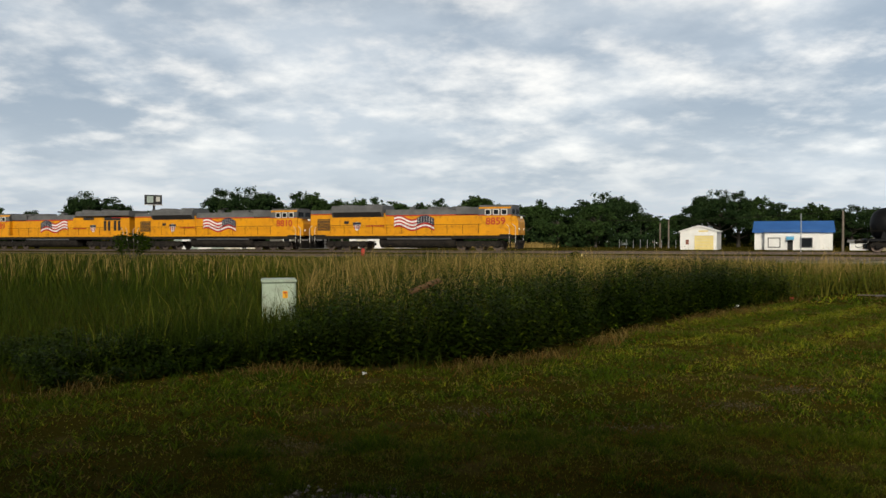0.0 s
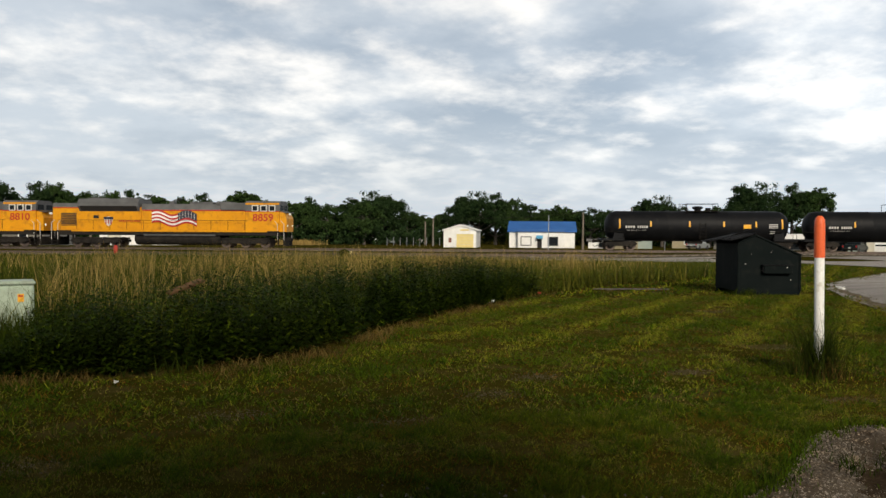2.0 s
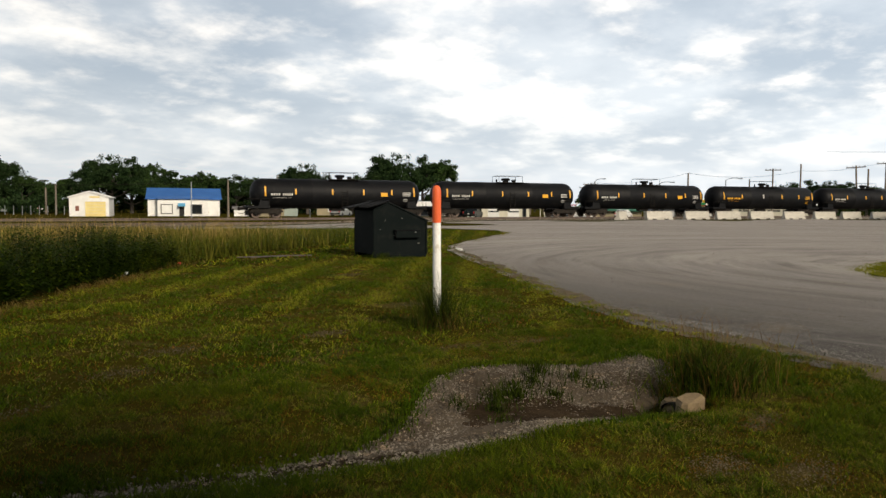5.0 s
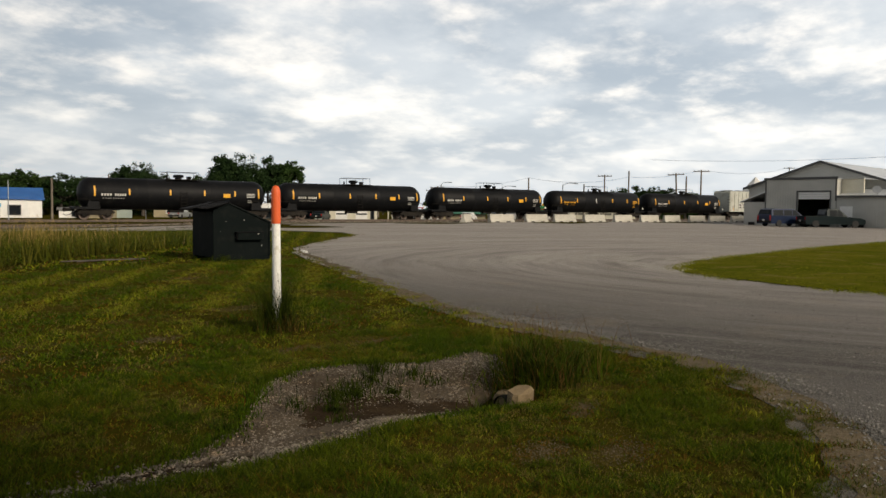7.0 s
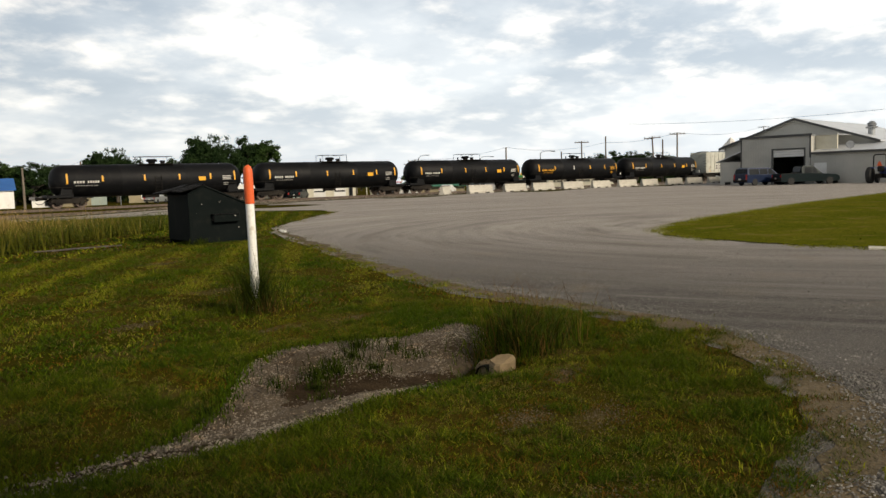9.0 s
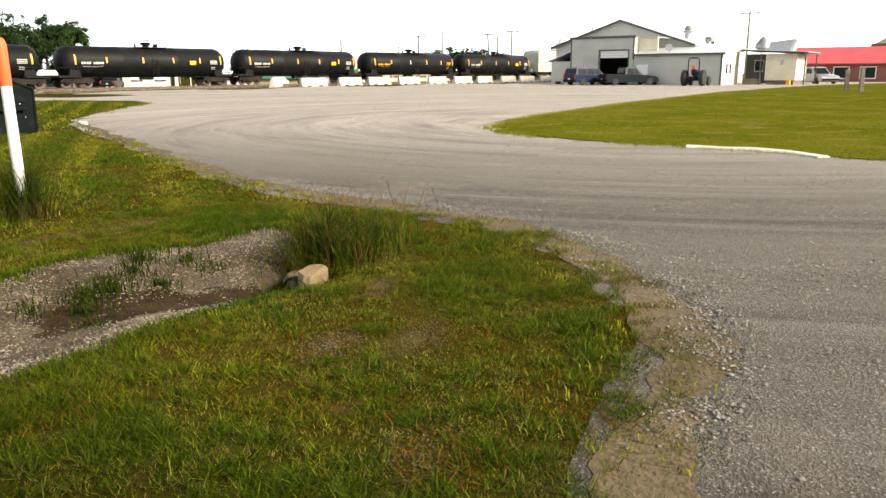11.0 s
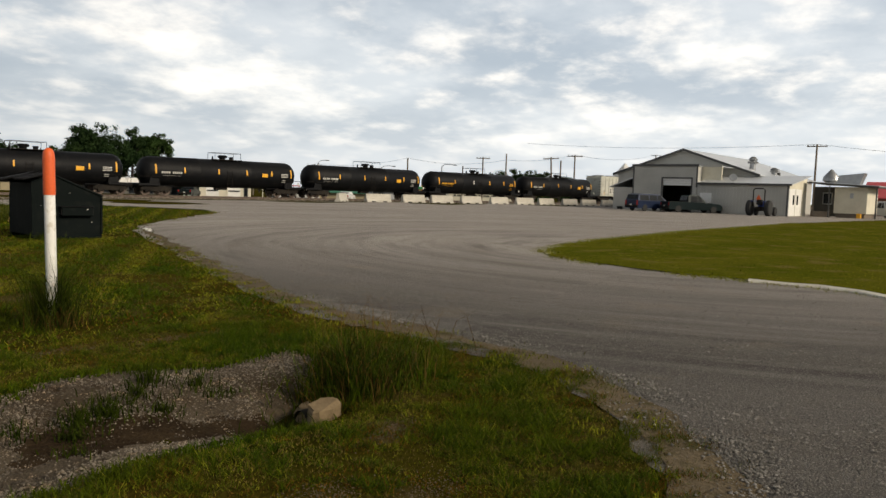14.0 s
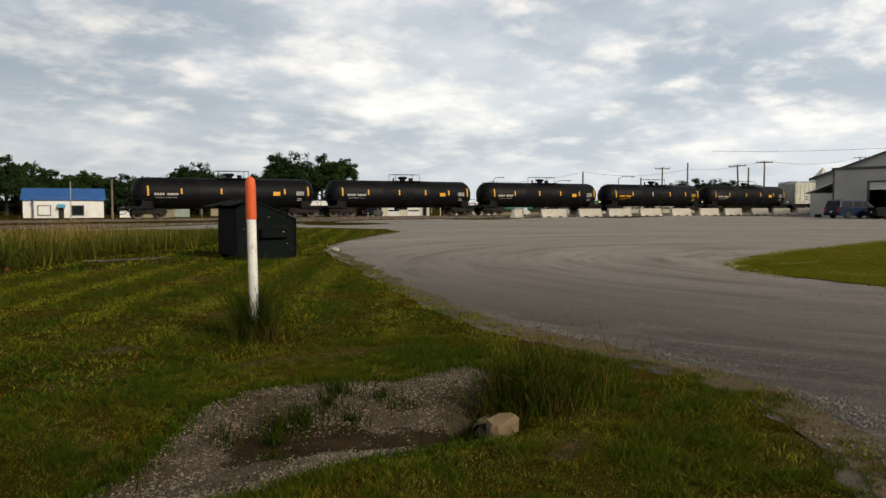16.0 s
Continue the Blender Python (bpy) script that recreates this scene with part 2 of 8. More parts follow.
M = dict(
    soil=mat("field_soil", (0.034, 0.034, 0.004), (0.050, 0.040, 0.007), 0.6, 30, 1.0, 0, 1.0, (0.070, 0.054, 0.016), world=True, spec=0.0),
    gravel=gravel_mat(),
    island=mat("island_turf", (0.070, 0.080, 0.007), (0.105, 0.100, 0.012), 0.35, 22, 1.0, 0, 1.0, (0.14, 0.115, 0.030), world=True, spec=0.0),
    tanSoil=mat("dry_tan_soil", (0.105, 0.082, 0.051), (0.150, 0.115, 0.073), 1.5, 40, 0.95, 0, 0.7, (0.065, 0.056, 0.020), world=True, spec=0.1),
    wash=mat("washed_gravel", (0.115, 0.092, 0.066), (0.068, 0.051, 0.034), 1.6, 55, 1.0, 0, 1.0, (0.050, 0.033, 0.018), world=True, spec=0.05),
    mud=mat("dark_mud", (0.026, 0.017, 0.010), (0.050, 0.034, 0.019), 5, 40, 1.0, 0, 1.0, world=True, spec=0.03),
    ballast=mat("ballast_stone", (0.21, 0.18, 0.15), (0.13, 0.11, 0.09), 0.5, 14, 0.95, 0, 0.9, (0.13, 0.10, 0.08), world=True),
    blade=leaf_mat("lawn_blade", (0.040, 0.072, 0.0025), (0.068, 0.090, 0.004), 0.9),
    blade2=leaf_mat("pale_lawn_blade", (0.172, 0.188, 0.010), (0.198, 0.192, 0.016), 0.6),
    dryblade=leaf_mat("straw_blade", (0.40, 0.28, 0.095), (0.24, 0.165, 0.050)),
    straw=leaf_mat("dead_straw", (0.15, 0.088, 0.024), (0.095, 0.056, 0.014)),
    rust=leaf_mat("reddish_dry_blade", (0.155, 0.070, 0.011), (0.12, 0.068, 0.012)),
    weed3=leaf_mat("young_weed_leaf", (0.055, 0.085, 0.004), (0.075, 0.10, 0.006)),
    drylawn=leaf_mat("dry_lawn_blade", (0.175, 0.130, 0.036), (0.13, 0.092, 0.024), 0.7),
    drivestone=mat("drive_stone", (0.21, 0.20, 0.185), (0.14, 0.132, 0.122), 3.0, 30, 1.0, 0, 0.2, (0.25, 0.235, 0.21), world=True, island=0.7, spec=0.05),
    weed=leaf_mat("weed_leaf", (0.012, 0.026, 0.001), (0.023, 0.040, 0.002)),
    weed2=leaf_mat("meadow_blade", (0.019, 0.034, 0.002), (0.035, 0.047, 0.004)),
    fieldgrass=leaf_mat("field_grass_blade", (0.066, 0.078, 0.007), (0.105, 0.095, 0.014)),
    board=mat("rotten_brown_board", (0.16, 0.085, 0.035), (0.10, 0.05, 0.02), 6, 40, 0.95, 0, 0.4),
    stone=mat("loose_stone", (0.22, 0.188, 0.152), (0.095, 0.079, 0.063), 3.0, 30, 1.0, 0, 0.2, (0.25, 0.185, 0.125), world=True, island=0.9, spec=0.05),
    leaf=leaf_mat("tree_leaf", (0.026, 0.052, 0.014), (0.044, 0.076, 0.020)),
    leafdark=leaf_mat("dark_tree_leaf", (0.017, 0.036, 0.012), (0.030, 0.054, 0.017)),
    bark=mat("bark", (0.09, 0.075, 0.06), (0.05, 0.042, 0.035), 3, 25, 0.95, 0, 0.8),
    steel=mat("rail_steel", (0.14, 0.105, 0.085), (0.08, 0.06, 0.05), 3, 40, 0.55, 0.6, 0.2),
    tie=mat("tarred_wood", (0.06, 0.048, 0.038), (0.10, 0.085, 0.07), 3, 30, 0.9, 0, 0.5),
    yellow=mat("locomotive_yellow", (0.66, 0.285, 0.006), (0.57, 0.235, 0.007), 0.7, 8, 0.45, 0, 0.03, (0.46, 0.19, 0.010), spec=0.2),
    grey=mat("locomotive_grey", (0.115, 0.115, 0.115), (0.08, 0.08, 0.08), 1.2, 12, 0.55, 0, 0.05, spec=0.2),
    under=mat("grimy_underframe", (0.012, 0.0105, 0.0095), (0.026, 0.022, 0.018), 1.5, 16, 0.85, 0, 0.2, spec=0.12),
    black=mat("tank_black", (0.0040, 0.0044, 0.0054), (0.0060, 0.0062, 0.0070), 0.8, 12, 0.55, 0, 0.04, (0.010, 0.0095, 0.0095), spec=0.14),
    red=mat("red_paint", (0.42, 0.018, 0.012), (0.34, 0.015, 0.012), 2, 30, 0.5, 0, 0.03),
    orange=mat("orange_plastic", (0.78, 0.13, 0.03), (0.70, 0.11, 0.03), 3, 40, 0.5, 0, 0.04),
    white=mat("white_paint", (0.78, 0.77, 0.74), (0.70, 0.69, 0.66), 1.2, 14, 0.6, 0, 0.06),
    postwhite=mat("scuffed_white_plastic", (0.80, 0.79, 0.76), (0.70, 0.69, 0.65), 6, 60, 0.55, 0, 0.1, (0.58, 0.55, 0.48)),
    marking=mat("white_marking", (0.62, 0.60, 0.56), (0.5, 0.48, 0.45), 3, 30, 0.6, 0, 0.0),
    amber=mat("amber_reflector", (0.80, 0.40, 0.02), (0.7, 0.33, 0.02), 3, 30, 0.5, 0, 0.0),
    navy=mat("navy_paint", (0.010, 0.014, 0.034), (0.009, 0.012, 0.03), 3, 30, 0.5, 0, 0.0),
    blue=mat("blue_metal_roof", (0.02, 0.11, 0.36), (0.03, 0.14, 0.42), 0.6, 9, 0.45, 0.1, 0.05),
    lightblue=mat("light_blue_awning", (0.10, 0.33, 0.52), (0.08, 0.28, 0.45), 2, 20, 0.6, 0, 0.05),
    cream=mat("cream_siding", (0.66, 0.62, 0.50), (0.58, 0.54, 0.43), 0.8, 12, 0.7, 0, 0.06),
    butter=mat("pale_yellow_door", (0.74, 0.60, 0.24), (0.68, 0.54, 0.21), 1.2, 14, 0.6, 0, 0.05),
    tan=mat("tan_siding", (0.32, 0.27, 0.17), (0.26, 0.22, 0.14), 0.8, 12, 0.8, 0, 0.06),
    greige=mat("grey_green_siding", (0.30, 0.35, 0.31), (0.25, 0.30, 0.27), 0.7, 12, 0.7, 0, 0.06),
    taupe=mat("taupe_siding", (0.15, 0.14, 0.115), (0.11, 0.105, 0.09), 0.8, 12, 0.8, 0, 0.06),
    barn=mat("grey_metal_siding", (0.47, 0.46, 0.42), (0.41, 0.40, 0.365), 0.5, 10, 0.6, 0.1, 0.06),
    barntrim=mat("dark_trim", (0.085, 0.085, 0.082), (0.065, 0.065, 0.065), 1, 12, 0.6, 0, 0.04),
    metalroof=mat("pale_metal_roof", (0.62, 0.64, 0.66), (0.54, 0.56, 0.58), 0.6, 9, 0.4, 0.3, 0.05),
    shingle=mat("grey_shingle", (0.14, 0.135, 0.13), (0.19, 0.185, 0.175), 0.8, 9, 0.9, 0, 0.2),
    greenroof=mat("green_metal_roof", (0.035, 0.14, 0.09), (0.045, 0.17, 0.11), 0.6, 9, 0.5, 0.1, 0.05),
    redroof=mat("red_metal_roof", (0.55, 0.085, 0.09), (0.48, 0.07, 0.08), 0.6, 9, 0.5, 0.1, 0.05),
    brick=mat("red_brown_brick", (0.24, 0.10, 0.07), (0.19, 0.08, 0.06), 0.8, 9, 0.9, 0, 0.2),
    concrete=mat("weathered_concrete", (0.50, 0.47, 0.41), (0.41, 0.385, 0.335), 1.1, 22, 0.92, 0, 0.35, (0.33, 0.30, 0.26)),
    kerb=mat("pale_kerb_concrete", (0.60, 0.57, 0.50), (0.50, 0.47, 0.41), 2, 40, 0.92, 0, 0.4),
    rock=mat("sandy_concrete_chunk", (0.24, 0.175, 0.10), (0.15, 0.108, 0.06), 6, 50, 0.92, 0, 0.5),
    dumpster=mat("dark_green_steel", (0.0035, 0.006, 0.0058), (0.005, 0.0075, 0.0072), 1.6, 26, 0.65, 0, 0.1, (0.009, 0.011, 0.010), spec=0.05),
    lid=mat("black_plastic_lid", (0.006, 0.006, 0.0065), (0.010, 0.010, 0.0105), 3, 30, 0.7, 0, 0.1, spec=0.08),
    cabinet=mat("pale_green_enamel", (0.36, 0.43, 0.33), (0.31, 0.38, 0.29), 2.5, 30, 0.5, 0, 0.05, (0.27, 0.31, 0.24)),
    wood=mat("utility_pole_wood", (0.20, 0.165, 0.13), (0.14, 0.115, 0.09), 2, 20, 0.95, 0, 0.4),
    galv=mat("galvanised_steel", (0.38, 0.39, 0.40), (0.32, 0.33, 0.34), 2, 25, 0.45, 0.7, 0.05),
    glass=mat("dark_window_glass", (0.010, 0.012, 0.014), (0.014, 0.017, 0.020), 1, 10, 0.22, 0, 0.0, spec=0.12),
    # near-black for dark parts; also paints the shade inside hollows
    dark=mat("dark_interior", (0.015, 0.014, 0.013), (0.022, 0.02, 0.019), 1, 10, 0.9, 0, 0.0),
    rubber=mat("tyre_rubber", (0.018, 0.018, 0.018), (0.03, 0.029, 0.028), 5, 50, 0.85, 0, 0.2),
    carwhite=mat("white_car_paint", (0.72, 0.72, 0.71), (0.66, 0.66, 0.65), 1, 12, 0.25, 0, 0.0),
    carblue=mat("steel_blue_car_paint", (0.010, 0.020, 0.052), (0.008, 0.016, 0.042), 1, 12, 0.35, 0.1, 0.0, spec=0.25),
    cargreen=mat("dark_green_car_paint", (0.0025, 0.010, 0.011), (0.002, 0.008, 0.009), 1, 12, 0.35, 0.1, 0.0, spec=0.25),
    carsilver=mat("silver_car_paint", (0.36, 0.38, 0.38), (0.32, 0.34, 0.34), 1, 12, 0.3, 0.5, 0.0),
    tractor=mat("blue_tractor_paint", (0.02, 0.05, 0.25), (0.02, 0.045, 0.2), 2, 20, 0.4, 0, 0.0),
    hopper=mat("pale_grey_hopper", (0.50, 0.50, 0.44), (0.43, 0.43, 0.38), 0.7, 10, 0.6, 0, 0.05, (0.36, 0.34, 0.29)),
    sgreen=mat("canopy_green", (0.02, 0.22, 0.07), (0.02, 0.18, 0.06), 1, 12, 0.5, 0, 0.0),
    syellow=mat("canopy_yellow", (0.85, 0.52, 0.03), (0.78, 0.46, 0.03), 1, 12, 0.5, 0, 0.0),
    led=glow_mat("red_sign_display", (0.9, 0.10, 0.03), 0.6),
    lamp=glow_mat("headlight_lens", (1.0, 0.95, 0.8), 1.0),
    asphalt=mat("far_asphalt", (0.075, 0.073, 0.07), (0.10, 0.098, 0.094), 0.3, 12, 0.9, 0, 0.2, world=True),
)

# ---------------------------------------------------------------- mesh helpers


class B:
    """Collects the vertices and faces of one mesh."""

    def __init__(s):
        s.v, s.f = [], []

    def add(s, vs, fs):
        n = len(s.v)
        s.v += [tuple(p) for p in vs]
        s.f += [tuple(i + n for i in q) for q in fs]
        return s

    def box(s, cx, cy, cz, sx, sy, sz, bev=0.0, rz=0.0, rx=0.0, ry=0.0):
        """A box about its centre, with chamfered edges."""
        hx, hy, hz = sx / 2, sy / 2, sz / 2
        b = min(bev, hx * 0.9, hy * 0.9, hz * 0.9)
        R = Euler((radians(rx), radians(ry), radians(rz))).to_matrix()
        vs, fs = [], []
        if b <= 0:
            vs = [(x * hx, y * hy, z * hz) for x in (-1, 1) for y in (-1, 1) for z in (-1, 1)]
            fs = [(0, 1, 3, 2), (4, 6, 7, 5), (0, 4, 5, 1), (2, 3, 7, 6), (0, 2, 6, 4), (1, 5, 7, 3)]
        else:
            idx = {}
            for x in (-1, 1):
                for y in (-1, 1):
                    for z in (-1, 1):
                        for k in range(3):
                            d = [hx, hy, hz]
                            p = [(d[j] if j == k else d[j] - b) * (x, y, z)[j] for j in range(3)]
                            idx[x, y, z, k] = len(vs)
                            vs.append(p)
                        fs.append(tuple(idx[x, y, z, k] for k in (range(3) if x * y * z > 0 else (2, 1, 0))))
            for k in range(3):
                a, c = (k + 1) % 3, (k + 2) % 3
                for sgn in (-1, 1):
                    q = []
                    for u, w in ((-1, -1), (1, -1), (1, 1), (-1, 1)):
                        t = [0, 0, 0]; t[k], t[a], t[c] = sgn, u, w
                        q.append(idx[(*t, k)])
                    fs.append(tuple(q if sgn > 0 else q[::-1]))
                for u in (-1, 1):
                    for w in (-1, 1):
                        t0, t1 = [0, 0, 0], [0, 0, 0]
                        t0[k], t0[a], t0[c] = -1, u, w
                        t1[k], t1[a], t1[c] = 1, u, w
                        q = [idx[(*t0, a)], idx[(*t1, a)], idx[(*t1, c)], idx[(*t0, c)]]
                        fs.append(tuple(q if u * w < 0 else q[::-1]))
        s.add([R @ Vector(p) + Vector((cx, cy, cz)) for p in vs], fs)
        return s

    def cyl(s, p0, p1, r0, r1=None, seg=12, caps=True):
        r1 = r0 if r1 is None else r1
        p0, p1 = Vector(p0), Vector(p1)
        q = (p1 - p0).to_track_quat("Z", "Y")
        vs = []
        for p, r in ((p0, r0), (p1, r1)):
            vs += [p + q @ Vector((r * math.cos(6.28319 * i / seg), r * math.sin(6.28319 * i / seg), 0)) for i in range(seg)]
        fs = [(i, (i + 1) % seg, seg + (i + 1) % seg, seg + i) for i in range(seg)]
        if caps:
            fs += [tuple(range(seg))[::-1], tuple(range(seg, 2 * seg))]
        return s.add(vs, fs)

    def lathe(s, prof, axis=(0, 0, 1), origin=(0, 0, 0), seg=20):
        """prof: (distance along the axis, radius) rows, turned round the axis."""
        q = Vector(axis).to_track_quat("Z", "Y")
        o = Vector(origin)
        vs = []
        for h, r in prof:
            vs += [o + q @ Vector((r * math.cos(6.28319 * i / seg), r * math.sin(6.28319 * i / seg), h)) for i in range(seg)]
        fs = [(k * seg + i, k * seg + (i + 1) % seg, (k + 1) * seg + (i + 1) % seg, (k + 1) * seg + i) for k in range(len(prof) - 1) for i in range(seg)]
        fs += [tuple(range(seg))[::-1], tuple(range((len(prof) - 1) * seg, len(prof) * seg))]
        return s.add(vs, fs)

    def prism(s, poly, lo, hi, axis="y"):
        """A polygon of (u, w) pushed along an axis: u, w are x, z for y; y, z for x; x, y for z."""
        put = {"y": lambda u, w, t: (u, t, w), "x": lambda u, w, t: (t, u, w), "z": lambda u, w, t: (u, w, t)}[axis]
        n = len(poly)
        vs = [put(u, w, lo) for u, w in poly] + [put(u, w, hi) for u, w in poly]
        fs = [(i, (i + 1) % n, n + (i + 1) % n, n + i) for i in range(n)] + [tuple(range(n))[::-1], tuple(range(n, 2 * n))]
        return s.add(vs, fs)

    def tube(s, pts, r, seg=6):
        P = [Vector(p) for p in pts]
        n = len(P)
        vs = []
        for k, p in enumerate(P):
            q = (P[min(k + 1, n - 1)] - P[max(k - 1, 0)]).normalized()
            side = q.cross(Vector((0.31, 0.87, 0.38))).normalized()
            vs += [p + (side * math.cos(6.28319 * i / seg) + q.cross(side) * math.sin(6.28319 * i / seg)) * r for i in range(seg)]
        fs = [(k * seg + i, k * seg + (i + 1) % seg, (k + 1) * seg + (i + 1) % seg, (k + 1) * seg + i) for k in range(n - 1) for i in range(seg)]
        return s.add(vs, fs + [tuple(range(seg))[::-1], tuple(range((n - 1) * seg, n * seg))])

    def mesh(s, name, material, smooth=False):
        me = bpy.data.meshes.new(name)
        me.from_pydata(s.v, [], s.f)
        bm = bmesh.new()
        bm.from_mesh(me)
        bmesh.ops.recalc_face_normals(bm, faces=bm.faces)
        bm.to_mesh(me)
        bm.free()
        if smooth:
            me.polygons.foreach_set("use_smooth", [True] * len(me.polygons))
            me.set_sharp_from_angle(angle=radians(35))
        me.materials.append(material)
        return me


def part(name, b, material, parent, label="", smooth=False, kind=""):
    ob = new(name, b.mesh(name, material, smooth))
    ob.parent = parent
    if kind:
        ob["kind"] = kind
    if label:
        ob["label"] = label
    return ob


def thing(name, label, category, m=None, group=""):
    e = new(name)
    e.empty_display_size = 0.3
    if m is not None:
        e.matrix_basis = m
    return tagged(e, label, category, group)


def solid(name, b, material, label, category, kind="", group="", smooth=False, m=None):
    ob = new(name, b.mesh(name, material, smooth))
    if m is not None:
        ob.matrix_basis = m
    return tagged(ob, label, category, group, kind)


def writing(name, words, size, material, parent, m, bold=0.0):
    cu = bpy.data.curves.new(name, "FONT")
    cu.body, cu.size, cu.align_x, cu.align_y, cu.extrude, cu.offset = words, size, "CENTER", "CENTER", 0.004, bold
    tmp = new(name, cu)
    bpy.context.view_layer.update()
    me = bpy.data.meshes.new_from_object(tmp)
    bpy.data.objects.remove(tmp)
    me.materials.clear()
    me.materials.append(material)
    ob = new(name, me)
    ob.parent = parent
    ob.matrix_basis = m
    return ob


# ---------------------------------------------------------------- the lie of the land
TN = radians(20.5)  # the railway runs square to this bearing
GRADE = 0.0035  # the line climbs slightly towards the shop
TRACK, SIDING = 70.0, 62.0  # distance of the two tracks


def rail_xy(s, d):
    return (d * math.sin(TN) + s * math.cos(TN), d * math.cos(TN) - s * math.sin(TN))


def sd(x, y):
    return x * math.cos(TN) - y * math.sin(TN), x * math.sin(TN) + y * math.cos(TN)


def sstep(t):
    t = np.clip(t, 0, 1)
    return t * t * (3 - 2 * t)


WASH = [(-0.6, 4.35), (1.0, 4.08), (2.2, 3.72), (2.95, 3.66), (3.6, 3.9), (4.0, 4.2), (4.3, 4.42), (4.8, 4.58), (5.25, 4.45), (5.6, 4.1), (5.8, 3.9), (6.2, 3.87), (6.65, 3.88), (6.5, 3.4), (6.0, 3.1), (5.5, 2.75), (4.92, 2.63), (4.4, 2.78), (3.9, 2.87), (3.5, 2.92), (3.1, 3.06), (2.75, 3.25), (2.1, 3.5), (1.0, 3.85), (-0.6, 4.15)]
AXIS = [(-1.5, 4.35), (1.0, 3.95), (2.9, 3.55), (4.3, 3.6), (5.4, 2.98)]


def ground(x, y):
    """Height of the land: a lawn and yard, a shallow wash, the railway's dip, lower land beyond it."""
    x, y = np.asarray(x, float), np.asarray(y, float)
    s, d = sd(x, y)
    z = 0.20 * sstep((x - 28) / 50) * sstep((75 - d) / 15)
    z = z - 0.28 * sstep((d - 40) / 17) * sstep((25 - s) / 20) * sstep((66 - d) / 2)
    z = z - 0.05 * sstep((d - 56) / 6) + GRADE * np.clip(s, -140, 20) * sstep((d - 42) / 14) * sstep((80 - d) / 6)
    z = z - 0.40 * sstep((d - 73) / 8)
    best = np.full(x.shape, 9.0)
    for (ax, ay), (bx, by) in zip(AXIS[:-1], AXIS[1:]):
        t = np.clip(((x - ax) * (bx - ax) + (y - ay) * (by - ay)) / ((bx - ax) ** 2 + (by - ay) ** 2), 0, 1)
        best = np.minimum(best, np.hypot(x - ax - t * (bx - ax), y - ay - t * (by - ay)))
    z = z - 0.14 * sstep(1 - np.hypot((x - 5.4) / 0.6, (y - 2.9) / 0.4))
    return z - 0.16 * sstep(1 - best / 0.95) * sstep((6.6 - x) / 1.0) * (0.35 + 0.65 * sstep((x - 0.5) / 4.5))


def gz(x, y):
    return float(ground(x, y))


def far(a, r):
    """A place at the bearing a (degrees) and distance r."""
    x, y = r * math.sin(radians(a)), r * math.cos(radians(a))
    return x, y, gz(x, y)


def inside(px, py, poly):
    hit = np.zeros(len(px), bool)
    n = len(poly)
    for i in range(n):
        (x1, y1), (x2, y2) = poly[i], poly[(i + 1) % n]
        if y1 == y2:
            continue
        c = (y1 > py) != (y2 > py)
        hit ^= c & (px < (x2 - x1) * (py - y1) / (y2 - y1) + x1)
    return hit


def sheet(name, poly, material, label, category, lift, jag, step, grid, grow=0.0):
    """A patch of ground with an uneven outline, laid just over the land."""
    pts = []
    for (x1, y1), (x2, y2) in zip(poly, poly[1:] + poly[:1]):
        n = max(1, int(math.hypot(x2 - x1, y2 - y1) / step))
        for k in range(n):
            x, y = x1 + (x2 - x1) * k / n, y1 + (y2 - y1) * k / n
            w = noise.noise((x * 0.9, y * 0.9, 5)) * jag + noise.noise((x * 4.1, y * 4.1, 9)) * min(jag, 0.3) * 0.35
            ln = math.hypot(x2 - x1, y2 - y1)
            w -= grow
            if k or grow:
                pts.append((x + w * (y2 - y1) / ln, y - w * (x2 - x1) / ln))
            else:
                pts.append((x, y))
    n = len(pts)
    xs, ys = [p[0] for p in pts], [p[1] for p in pts]
    gx, gy = np.meshgrid(np.arange(math.ceil(min(xs) / grid), max(xs) / grid) * grid, np.arange(math.ceil(min(ys) / grid), max(ys) / grid) * grid)
    gx, gy = gx.ravel(), gy.ravel()
    ok = inside(gx, gy, pts)
    flat = [Vector(p) for p in pts] + [Vector((a, b)) for a, b in zip(gx[ok], gy[ok])]
    vs, _, fs = delaunay_2d_cdt(flat, [], [list(range(n))], 1, 1e-4)[:3]
    vs = [(v.x, v.y, gz(v.x, v.y) + lift) for v in vs]
    me = bpy.data.meshes.new(name)
    me.from_pydata(vs, [], [f if (vs[f[1]][0] - vs[f[0]][0]) * (vs[f[2]][1] - vs[f[0]][1]) - (vs[f[1]][1] - vs[f[0]][1]) * (vs[f[2]][0] - vs[f[0]][0]) > 0 else f[::-1] for f in fs])
    me.materials.append(material)
    return tagged(new(name, me), label, category, "", "structure")


